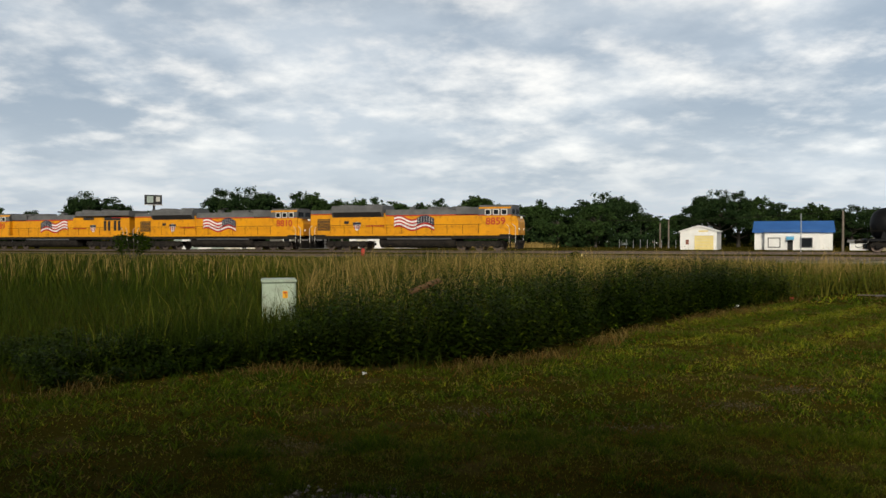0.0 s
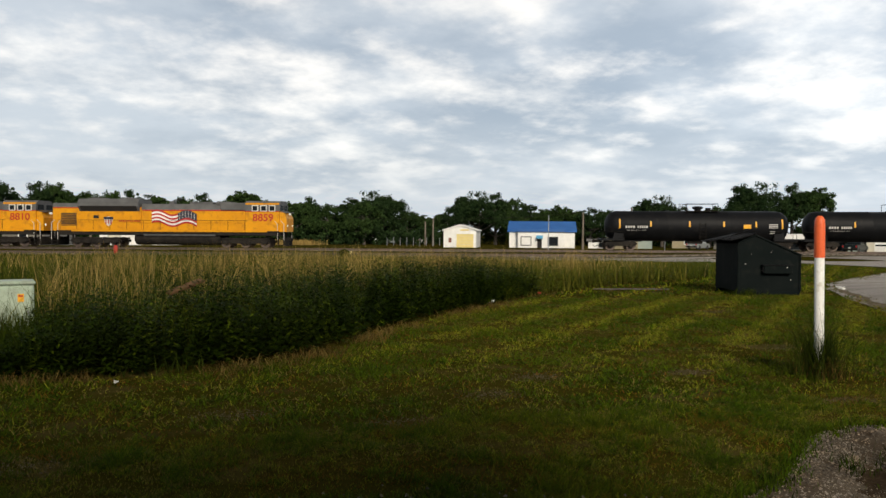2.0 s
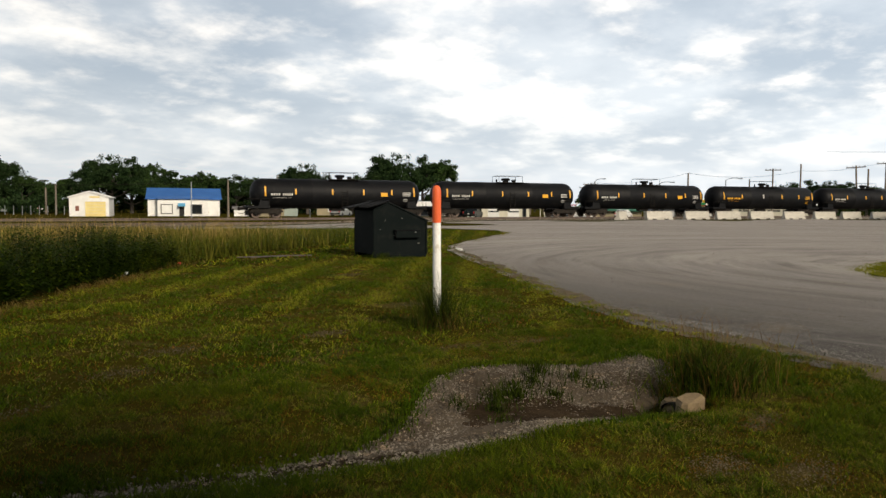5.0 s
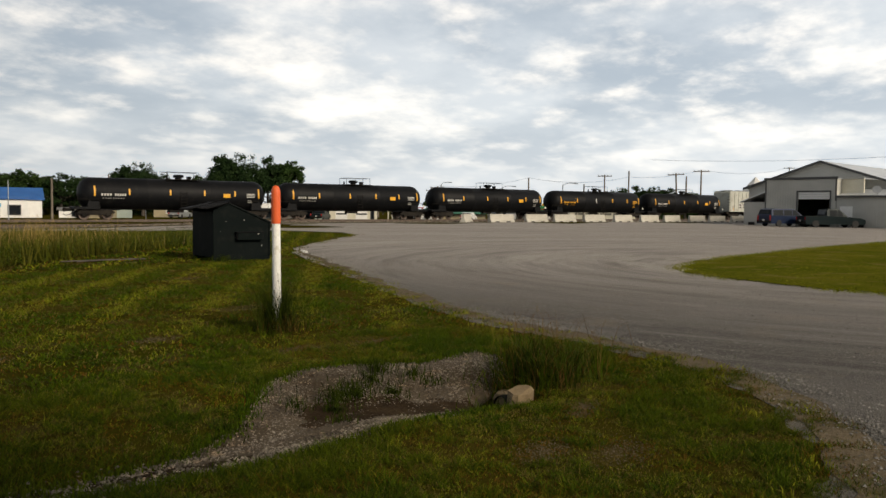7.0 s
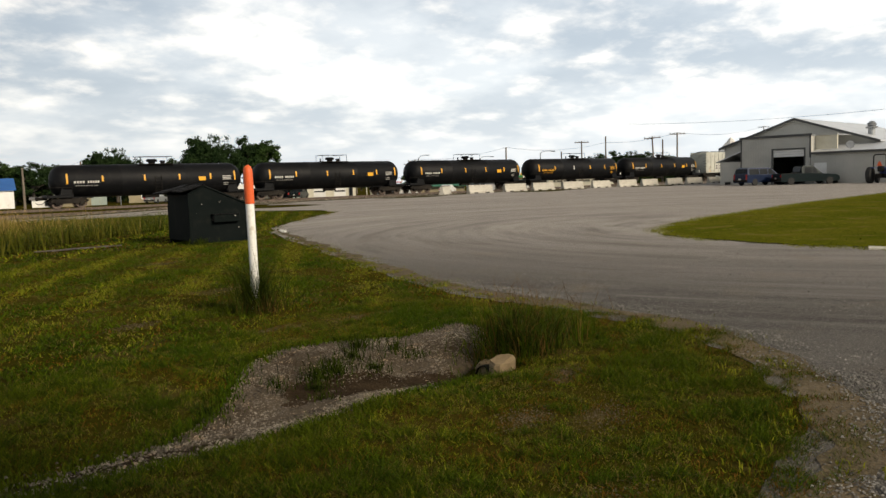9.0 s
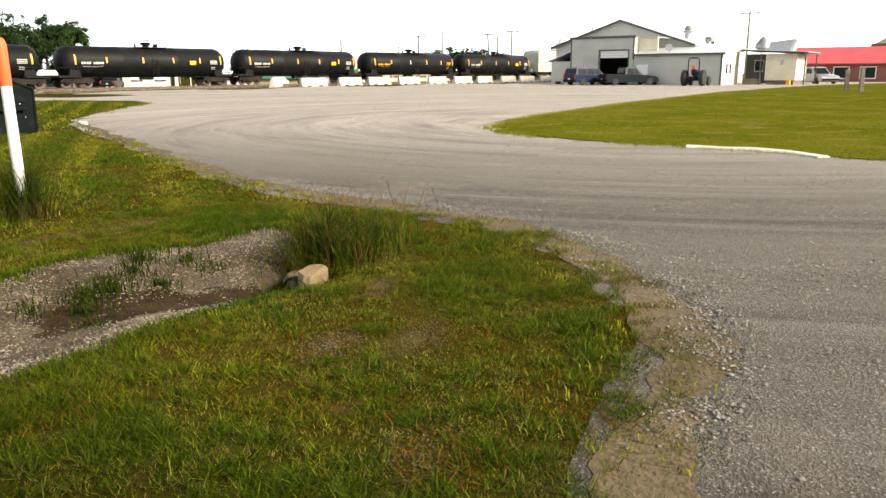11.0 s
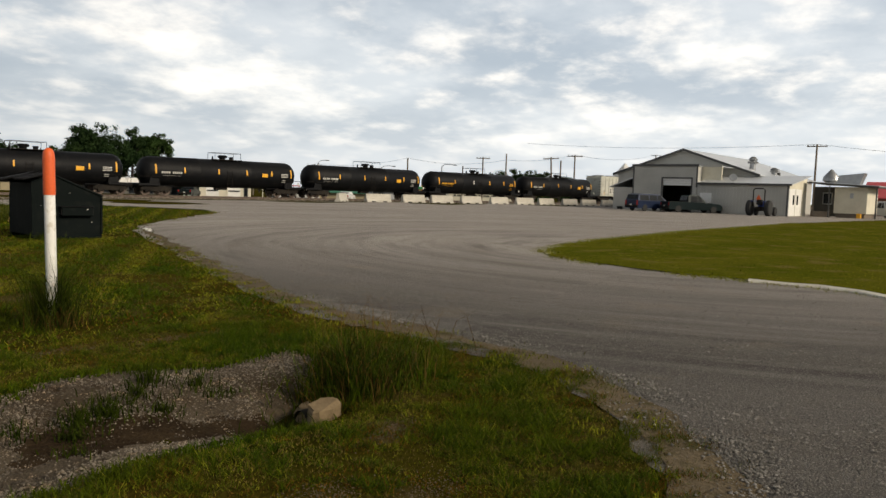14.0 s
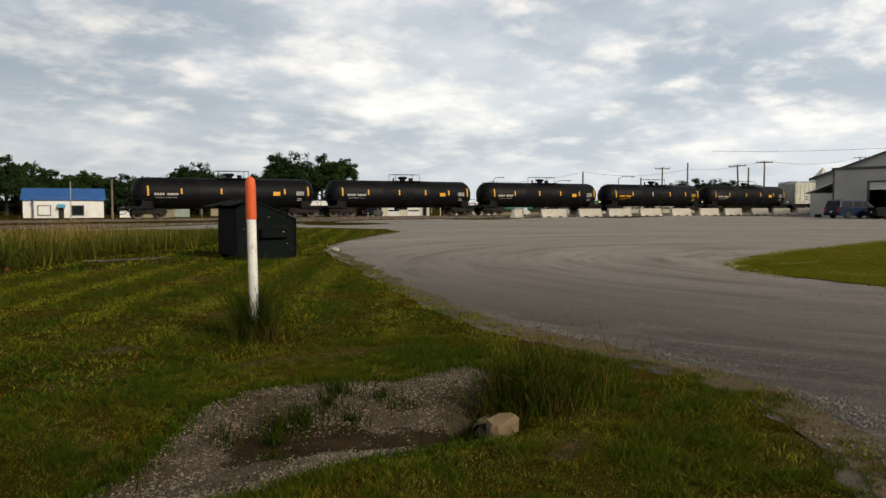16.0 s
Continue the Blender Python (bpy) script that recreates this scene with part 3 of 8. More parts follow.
def land():
    # one sheet from underfoot to the horizon, finest near the wash
    def axis(fine0, fine1, fs, mid0, mid1):
        a = list(np.arange(fine0, fine1, fs)) + list(np.arange(fine1, mid1, 2.0)) + [mid1 + 10 * 1.5 ** k for k in range(15)]
        return sorted(set(a + list(np.arange(mid0, fine0, 2.0)) + [mid0 - 10 * 1.5 ** k for k in range(15)]))
    xs, ys = np.array(axis(-6, 12, 0.3, -90, 150)), np.array(axis(-2, 12, 0.3, -70, 150))
    X, Y = np.meshgrid(xs, ys)
    Z = ground(X.ravel(), Y.ravel())
    vs = np.column_stack([X.ravel(), Y.ravel(), Z])
    nx, ny = len(xs), len(ys)
    i = (np.arange(ny - 1)[:, None] * nx + np.arange(nx - 1)[None, :]).ravel()
    me = bpy.data.meshes.new("ground")
    me.from_pydata(vs.tolist(), [], np.column_stack([i, i + 1, i + 1 + nx, i + nx]).tolist())
    me.materials.append(M["soil"])
    tagged(new("ground", me), "green field soil with thin grass and bare spots", "ground", "", "structure")


GRAVEL = [(-6, -4), (0.5, -1.6), (2.0, -0.35), (2.7, 0.15), (3.3, 0.33), (3.9, 0.28), (4.6, 0.24), (5.3, 0.42), (6.15, 0.85), (6.95, 1.5), (7.4, 2.15), (7.75, 2.95), (8.0, 3.9), (8.3, 4.65), (9.1, 6.2), (10.8, 8.6), (13.8, 12.7), (17.0, 17.0), (19.0, 19.2), (23.3, 22.1), (31, 26.8), (33.5, 30), (33, 35), (28, 39.0), (8, 49.5), (-25, 61.5), (-24, 65), rail_xy(20, 58.5), rail_xy(150, 60), (170, -10), (120, -60), (0, -60), (-30, -20)]
ISLAND = [(17.1, 3.75), (18.1, 4.75), (19.7, 5.7), (22, 6.0), (25.7, 6.0), (36.4, 4.7), (57.4, 0.2), (82, -7.5), (97, -15), (100, -40), (40, -40), (15.5, -14), (14.6, -3), (14.9, -1.7), (15.7, -0.5), (15.95, 0.6), (16.2, 2.0)]
WEEDS = [(-14, 2.5), (-6, 5.6), (-3.6, 6.9), (-2.5, 7.8), (-1.9, 8.15), (-0.9, 8.1), (0.1, 8.2), (1.0, 8.8), (1.8, 9.7), (2.8, 11.3), (4.3, 13.1), (5.8, 14.6), (8.0, 17.0), (11.0, 19.4), (14.2, 21.3), (17.0, 22.6), (20, 25), (22, 28), (20, 34), (17, 40), (4, 47), (-25, 57.5), (-80, 78), (-80, 20)]
land()
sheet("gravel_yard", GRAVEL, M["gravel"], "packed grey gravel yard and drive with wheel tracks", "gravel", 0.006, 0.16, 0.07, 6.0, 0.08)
sheet("grass_island", ISLAND, M["island"], "mown grass island bordering the gravel drive", "grass", 0.022, 0.5, 0.12, 6.0)
MUD = [(3.95, 3.6), (4.25, 3.92), (4.65, 3.82), (5.0, 3.57), (5.0, 3.35), (5.5, 3.1), (5.3, 2.85), (4.8, 3.12), (4.5, 3.35), (4.2, 3.5)]
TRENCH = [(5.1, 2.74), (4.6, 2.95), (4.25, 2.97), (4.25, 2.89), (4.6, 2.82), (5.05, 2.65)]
CHANNEL = [(3.3, 3.42), (2.3, 3.66), (1.0, 3.95), (-0.9, 4.28), (-0.9, 4.16), (1.0, 3.80), (2.3, 3.52), (3.2, 3.3)]
sheet("mud_hollow", MUD, M["mud"], "damp dark mud hollow between gravel ridges", "mud", 0.013, 0.25, 0.05, 0.3)
sheet("mud_hollow", TRENCH, M["mud"], "flat dark mud-coloured strip along the lawn side", "mud", 0.013, 0.06, 0.04, 0.3)
sheet("mud_hollow", CHANNEL, M["mud"], "narrow dark mud channel in the lawn", "mud", 0.013, 0.08, 0.05, 0.3)
def beside(line, off):
    """A line's points moved off to its right."""
    out = []
    for k, (x, y) in enumerate(line):
        (ax, ay), (bx, by) = line[max(k - 1, 0)], line[min(k + 1, len(line) - 1)]
        ln = math.hypot(bx - ax, by - ay)
        out.append((x + off * (by - ay) / ln, y - off * (bx - ax) / ln))
    return out


RIM = beside(GRAVEL[2:18], 0.05)[::-1] + beside(GRAVEL[2:18], 0.38)
sheet("bare_rim", RIM, M["tanSoil"], "bare tan soil along the gravel's edge", "soil", 0.010, 0.22, 0.05, 3.0)
SPOTS = [(1.42, 5.62, 0.30), (4.46, 1.4, 0.26), (4.14, 1.8, 0.2), (5.0, 6.93, 0.24), (6.8, 4.9, 0.26), (2.55, 6.4, 0.26), (5.55, 5.35, 0.26), (3.3, 7.1, 0.3), (0.3, 6.2, 0.3), (6.4, 5.0, 0.25), (5.2, 2.0, 0.2), (3.2, 0.9, 0.25), (7.4, 8.2, 0.35), (9.5, 12.5, 0.4), (11.4, 17.2, 0.5), (-1.0, 5.2, 0.35)]
# out-of-view wall, added so its shadow darkens the near left ground
solid("unseen_shade_wall", B().box(-15.2, -6.15, 3.2, 33.6, 0.3, 6.8), M["tan"], "unseen tan wall added behind the yard to shade the near lawn", "wall", "structure")
sheet("gravel_wash", WASH, M["wash"], "washed-out gravel in a shallow drainage ditch", "gravel", 0.008, 0.12, 0.05, 0.3)

# ---------------------------------------------------------------- railway
RAIL_Z, SIDE_Z = 0.13, -0.08  # tops of the rails at s = 0


def track_pose(s, d, z, flip=False):
    x, y = rail_xy(s, d)
    tip = -math.degrees(math.atan(GRADE))
    return pose(x, y, z + GRADE * s, 0, -tip if flip else tip, -math.degrees(TN) + (180 if flip else 0))


def railway():
    for label, d, top, w in (("main line", TRACK, RAIL_Z, 2.3), ("siding", SIDING, SIDE_Z, 2.0)):
        b = B()
        n = 260
        for k in range(n + 1):
            s = -330 + k * 2.5
            for off, h in ((-w - 1.6, -0.75), (-w, -0.22), (-1.4, -0.17), (1.4, -0.17), (w, -0.22), (w + 1.6, -0.75)):
                j = noise.noise((s * 0.7, off * 3, d)) * 0.06
                b.v.append((s, d + off + j * 2, top + h + j))
        b.f = [(k * 6 + i, k * 6 + i + 1, k * 6 + 7 + i, k * 6 + 6 + i) for k in range(n) for i in range(5)]
        R = pose(0, 0, 0, 0, -math.degrees(math.atan(GRADE)), -math.degrees(TN))
        solid("ballast_bed", b, M["ballast"], "crushed stone ballast bed under the " + label, "ballast", "structure", m=R)
        b = B()
        rng = random.Random(3)
        for k in range(500):
            s = -150 + k * 0.55
            b.box(s, d + rng.uniform(-0.04, 0.04), top - 0.235, 0.23, 2.6, 0.16, 0.0, rng.uniform(-1.5, 1.5))
        solid("sleepers", b, M["tie"], "dark tarred timber sleepers half sunk in stone", "sleepers", "stuff", m=R)
        for side in (-0.72, 0.72):
            b = B()
            prof = [(-0.07, -0.165), (0.07, -0.165), (0.07, -0.15), (0.012, -0.135), (0.012, -0.04), (0.036, -0.03), (0.036, 0.0), (-0.036, 0.0), (-0.036, -0.03), (-0.012, -0.04), (-0.012, -0.135), (-0.07, -0.15)]
            b.prism([(d + side + u, top + v) for u, v in prof], -330, 320, "x")
            solid("rail", b, M["steel"], "rusty steel rail with a worn top", "rail", "structure", m=R)


railway()


def wheel(b, x, y, r=0.46, w=0.13):
    b.lathe([(-w / 2, r * 0.35), (-w / 2, r * 0.8), (-w / 2 * 0.7, r), (w / 2, r * 0.97), (w / 2, r * 0.6), (w / 2 * 0.4, r * 0.55), (w / 2 * 0.4, r * 0.2), (w / 2, r * 0.18)], (0, 1 if y > 0 else -1, 0), (x, y, r), 18)


def bogie(parent, cx, axles, gap, r=0.46, heavy=False):
    """A wheel set carrier: side frames with springs, then each wheelset as a part."""
    b = B()
    L = gap * (axles - 1)
    for y in (-1.02, 1.02):
        b.prism([(cx - L / 2 - 0.55, 0.62), (cx - L / 2 - 0.25, 0.86), (cx + L / 2 + 0.25, 0.86), (cx + L / 2 + 0.55, 0.62), (cx + L / 2 + 0.35, 0.50), (cx + 0.5, 0.42), (cx - 0.5, 0.42), (cx - L / 2 - 0.35, 0.50)], y - 0.08, y + 0.08, "y")
        for k in range(axles):
            x = cx - L / 2 + k * gap
            b.box(x, y, r, 0.34, 0.26, 0.3, 0.04)
            if k < axles - 1:
                for o in (-0.22, 0, 0.22):
                    b.cyl((x + gap / 2 + o, y, 0.5), (x + gap / 2 + o, y, 0.8), 0.09, 0.09, 8)
        if heavy:
            b.box(cx, y * 1.04, 0.9, L + 0.9, 0.14, 0.16, 0.03)
            for k in range(axles * 2):
                b.box(cx - L / 2 + (k - 0.5) * gap / 2 * 1.0, y * 1.08, 0.66, 0.16, 0.14, 0.28, 0.03)
    b.box(cx, 0, 0.72, 0.5, 2.0, 0.3, 0.05)
    p = part("bogie", b, M["under"], parent, "grimy steel bogie frame")
    for k in range(axles):
        x = cx - L / 2 + k * gap
        b = B()
        wheel(b, x, 0.78, r)
        wheel(b, x, -0.78, r)
        b.cyl((x, -0.8, r), (x, 0.8, r), 0.09, 0.09, 10)
        part("wheelset", b, M["steel"], p, "", True)
    return p


def coupler(parent, x, sgn):
    b = B()
    b.box(x + sgn * 0.35, 0, 0.86, 0.7, 0.22, 0.26, 0.04)
    b.box(x + sgn * 0.72, 0.05, 0.86, 0.22, 0.34, 0.34, 0.06)
    b.tube([(x, 0.3, 0.8), (x + sgn * 0.25, 0.34, 0.45), (x + sgn * 0.6, 0.2, 0.38), (x + sgn * 0.8, 0.1, 0.5)], 0.03)
    part("coupler", b, M["under"], parent)


def flag_art(parent, y, x0, x1, z0, z1, flip):
    """A waving striped banner painted on the hood: red and white strips and a dark field with pale dots."""
    sg = -1 if y < 0 else 1

    def wave(u):
        return 0.13 * math.sin(u * 9.5 + 0.4) - 0.10 * u

    def strip(b, u0, u1, v0, v1, lift):
        n = 18
        for k in range(n):
            a, c = u0 + (u1 - u0) * k / n, u0 + (u1 - u0) * (k + 1) / n
            q = []
            for u, v in ((a, v0), (c, v0), (c, v1), (a, v1)):
                x = x0 + (x1 - x0) * u
                q.append((x, y + sg * lift, z0 + (z1 - z0) * (0.16 + 0.74 * v) + wave(u) * (z1 - z0)))
            q2 = [(px, py - sg * 0.004, pz) for px, py, pz in q]
            b.add(q + q2, [(0, 1, 2, 3), (7, 6, 5, 4), (0, 4, 5, 1), (3, 2, 6, 7)])
    # the dark field stands at the end towards the cab
    red, white, navy = B(), B(), B()
    for k in range(7):
        strip(red if k % 2 == 0 else white, 0, 1, k / 7, (k + 1) / 7, 0.010)
    strip(navy, 0.58, 1.0, 3 / 7, 1.03, 0.018)
    for b, m, nm in ((red, "red", "red_stripes"), (white, "white", "white_stripes"), (navy, "navy", "dark_field")):
        part(nm, b, M[m], parent, "", False, "stuff")
    dots = B()
    for i in range(6):
        for j in range(4):
            u, v = 0.62 + i * 0.065, 0.52 + j * 0.13
            dots.box(x0 + (x1 - x0) * u, y + sg * 0.024, z0 + (z1 - z0) * (0.16 + 0.74 * v) + wave(u) * (z1 - z0), 0.09, 0.008, 0.07)
    part("pale_dots", dots, M["marking"], parent, "", False, "stuff")


def locomotive(number, m, label, flared=True):
    """Six-axle hood-unit diesel; x runs to its nose, z from the rail head."""
    e = thing("diesel_locomotive", label, "locomotive", m @ Matrix.Diagonal((1, 1, 0.955, 1)), "locomotives of the train")
    Y = M["yellow"]
    b = B()
    b.box(0, 0, 1.42, 21.4, 2.9, 0.42, 0.05)
    for y in (-1.47, 1.47):
        b.box(0, y, 1.6, 21.2, 0.08, 0.16, 0.02)
    part("frame", b, M["under"], e, "dark walkway and underframe")
    b = B()
    for y in (-1.52, 1.52):
        b.box(0.2, y, 1.66, 18.6, 0.025, 0.2)
    part("sill_band", b, Y, e)
    # hood: rear block, narrow engine hood, flared radiator, cab, nose
    b = B()
    b.prism([(-11.1, 1.62), (-2.6, 1.62), (-2.6, 3.95), (-8.5, 3.95), (-11.1, 3.95)], -1.12, 1.12, "y")
    b.prism([(-2.6, 1.62), (7.5, 1.62), (7.5, 3.72), (-2.6, 3.72)], -1.0, 1.0, "y")
    hood = part("hood", b, Y, e, "yellow hood with door panels")
    for x in np.arange(-10.2, 7.2, 1.32):
        for y in (-1.0, 1.0):
            yy = y * (1.13 if x < -2.6 else 1.01)
            part("door_panel", B().box(x, yy, 2.55, 1.18, 0.03, 1.5, 0.01), Y, hood)
    b = B()
    b.prism([(-1.0, 3.72), (1.0, 3.72), (0.85, 4.30), (-0.85, 4.30)], -2.6, 7.5, "x")
    b.prism([(-1.14, 3.95), (1.14, 3.95), (1.05, 4.35), (-1.05, 4.35)], -11.1, -8.5, "x")
    b.box(3.0, 0, 4.4, 2.2, 1.5, 0.24, 0.06)
    b.box(5.2, 0, 4.36, 1.4, 1.9, 0.34, 0.06)
    b.box(0.0, 0, 4.36, 0.5, 0.7, 0.5, 0.06)
    part("hood_roof", b, M["grey"], e, "grey roof of the hood")
    b = B()
    if flared:
        b.prism([(-1.14, 3.55), (-1.52, 4.05), (-1.52, 4.45), (-1.25, 4.78), (1.25, 4.78), (1.52, 4.45), (1.52, 4.05), (1.14, 3.55)], -8.5, -2.7, "x")
    else:
        b.prism([(-1.14, 4.0), (-1.55, 4.12), (-1.55, 4.55), (-1.4, 4.72), (1.4, 4.72), (1.55, 4.55), (1.55, 4.12), (1.14, 4.0)], -11.4, -3.4, "x")
    for x in (-7.2, -4.2):
        b.cyl((x, 0, 4.74), (x, 0, 4.9), 0.95, 0.95, 18)
    part("radiator", b, M["grey"], e, "grey flared radiator housing")
    b = B()
    for y in (-1, 1):
        if flared:
            b.add([(-8.3, y * 1.20, 3.60), (-2.9, y * 1.20, 3.60), (-2.9, y * 1.545, 4.06), (-8.3, y * 1.545, 4.06), (-8.3, y * 1.15, 3.63), (-2.9, y * 1.15, 3.63), (-2.9, y * 1.5, 4.09), (-8.3, y * 1.5, 4.09)], [(0, 1, 2, 3), (7, 6, 5, 4), (0, 4, 5, 1), (3, 2, 6, 7), (0, 3, 7, 4), (1, 5, 6, 2)])
            b.box(-9.55, y * 1.13, 2.75, 1.5, 0.06, 1.25, 0.01)
            b.box(-6.9, y * 1.16, 3.0, 0.5, 0.05, 0.3, 0.01)
        else:
            for x in (-9.6, -9.0, -8.1, -7.5):
                b.box(x, y * 1.13, 2.9, 0.38, 0.06, 1.2, 0.01)
            b.box(-8.6, y * 1.13, 3.78, 2.4, 0.06, 0.42, 0.01)
            b.box(-5.0, y * 1.13, 3.78, 1.6, 0.06, 0.3, 0.01)
    part("grille", b, M["dark"], e, "black intake grilles")
    for k in range(7):
        for y in (-1.17, 1.17):
            if flared:
                part("grille_slat", B().box(-9.55, y, 2.22 + k * 0.17, 1.5, 0.03, 0.035), Y, e)
    b = B()
    b.box(9.0, 0, 3.0, 3.2, 2.9, 2.8, 0.06)
    b.prism([(10.5, 1.62), (11.25, 1.62), (11.25, 2.9), (11.05, 3.45), (10.5, 3.55)], -1.25, 1.25, "y")
    part("cab", b, Y, e, "yellow cab and short nose")
    b = B()
    b.prism([(-1.47, 3.62), (-1.47, 4.2), (-1.05, 4.6), (1.05, 4.6), (1.47, 4.2), (1.47, 3.62)], 7.38, 10.66, "x")
    b.box(6.2, 0, 4.05, 2.5, 2.3, 0.75, 0.08)
    b.box(11.0, 0, 3.5, 0.7, 2.2, 0.1, 0.03)
    part("cab_roof", b, M["grey"], e, "grey cab roof")
    for x in (8.35, 9.15, 9.95):
        for y in (-1.475, 1.475):
            b = B()
            b.box(x, y, 3.88, 0.62, 0.05, 0.62, 0.02)
            w = part("cab_window", b, M["marking"], e)
            b = B()
            b.box(x, y * 1.012, 3.88, 0.46, 0.04, 0.46, 0.02)
            part("pane", b, M["glass"], w)
    b = B()
    for y in (-0.7, 0.7):
        b.box(10.66, y, 3.95, 0.05, 1.0, 0.5, 0.02)
    part("windscreen", b, M["glass"], e)
    for y in (-1.14, 1.14):
        for sx, sy, sz, sl, sh in ((2.4, 0.895, 3.66, 9.8, 0.10), (-9.8, 1.005, 3.88, 2.6, 0.08), (9.0, 1.287, 3.58, 3.2, 0.07)):
            part("red_stripe", B().box(sx, y * sy, sz, sl, 0.03, sh), M["red"], e)
    b = B()
    b.lathe([(-4.1, 0.55), (-4.0, 0.66), (4.0, 0.66), (4.1, 0.55)], (1, 0, 0), (0.9, -0.62, 0.92), 14)
    b.lathe([(-4.1, 0.55), (-4.0, 0.66), (4.0, 0.66), (4.1, 0.55)], (1, 0, 0), (0.9, 0.62, 0.92), 14)
    b.box(0.9, 0, 0.85, 8.0, 2.2, 0.9, 0.1)
    part("fuel_tank", b, M["under"], e, "long dark fuel tank", True)
    for y in (-1.3, 1.3):
        b = B()
        b.cyl((-2.2, y, 1.28), (4.6, y, 1.28), 0.16, 0.16, 10)
        part("air_pipe", b, M["grey"], e, "", True)
    bogie(e, -7.0, 3, 1.85, 0.52, True)
    bogie(e, 7.3, 3, 1.85, 0.52, True)
    for s in (-1, 1):
        coupler(e, s * 10.7, s)
        b = B()
        b.box(s * 11.05, 0, 0.62, 0.16, 2.8, 0.85, 0.04)
        part("pilot_plate", b, M["under"], e)
        for y in (-1.3, 1.3):
            b = B()
            for k in range(5):
                b.box(s * 10.75, y, 0.35 + k * 0.29, 0.5, 0.34, 0.04)
            b.box(s * 10.48, y, 0.95, 0.03, 0.36, 1.4)
            b.box(s * 11.0, y, 0.95, 0.03, 0.36, 1.4)
            part("steps", b, M["under"], e)
            b = B()
            b.tube([(s * 10.45, y * 1.12, 0.8), (s * 10.45, y * 1.12, 2.3), (s * 10.2, y * 1.12, 2.65)], 0.025)
            b.tube([(s * 11.05, y * 1.12, 0.8), (s * 11.05, y * 1.12, 2.4), (s * 10.75, y * 1.12, 2.7)], 0.025)
            part("grab_rail", b, M["marking"], e, "pale grab rail")
    for y in (-1.5, 1.5):
        b = B()
        for x in np.arange(-10.2, 7.6, 1.6):
            b.cyl((x, y, 1.6), (x, y, 2.68), 0.018, 0.018, 5)
        b.cyl((-10.4, y, 2.68), (7.6, y, 2.68), 0.02, 0.02, 5)
        part("handrail", b, M["under"], e, "thin walkway handrail")
        art = part("painted_banner", B().box(1.5, y * 0.69, 2.9, 0.1, 0.01, 0.1), M["marking"], e, "painted waving striped banner")
        ya = (1.035 if y > 0 else -1.035)
        flag_art(art, ya, -1.6, 2.7, 2.05, 3.72, False)
        yb = 1.165 if y > 0 else -1.165
        b = B().prism([(-6.15, 2.95), (-6.0, 2.3), (-5.7, 2.1), (-5.4, 2.3), (-5.25, 2.95), (-5.7, 3.05)], min(yb, yb * 1.01), max(yb, yb * 1.01), "y")
        sh = part("shield_emblem", b, M["marking"], e)
        part("emblem_band", B().box(-5.7, yb * 1.012, 2.88, 0.92, 0.012, 0.24), M["navy"], sh)
        for k in range(3):
            part("emblem_bar", B().box(-5.95 + k * 0.25, yb * 1.012, 2.5, 0.1, 0.012, 0.45), M["red"], sh)
        b = B()
        for k in range(12):
            b.box(-4.6 + k * 0.17, yb * 1.012, 2.62, 0.11, 0.012, 0.16)
        part("lettering_bars", b, M["red"], e, "", False, "stuff")
        writing("road_number", number, 0.98, M["red"], e, pose(9.1, y * 0.985 if y < 0 else y * 0.985, 2.95, 90, 0, 0 if y < 0 else 180), 0.012)
    for z, dy in ((3.36, 0.14), (2.2, 0.9)):
        for y in (-dy, dy):
            b = B()
            b.lathe([(0, 0.09), (0.05, 0.11), (0.07, 0.08)], (1, 0, 0), (11.2, y, z), 10)
            part("headlight", b, M["lamp"], e)
    b = B()
    for k in range(3):
        b.cyl((0.2 + k * 0.05, -0.25 + k * 0.25, 4.72), (0.75, -0.25 + k * 0.25, 4.76), 0.03, 0.09, 8)
    b.cyl((0.1, 0, 4.5), (0.1, 0, 4.75), 0.05, 0.05, 6)
    part("horn", b, M["dark"], e)
    return e


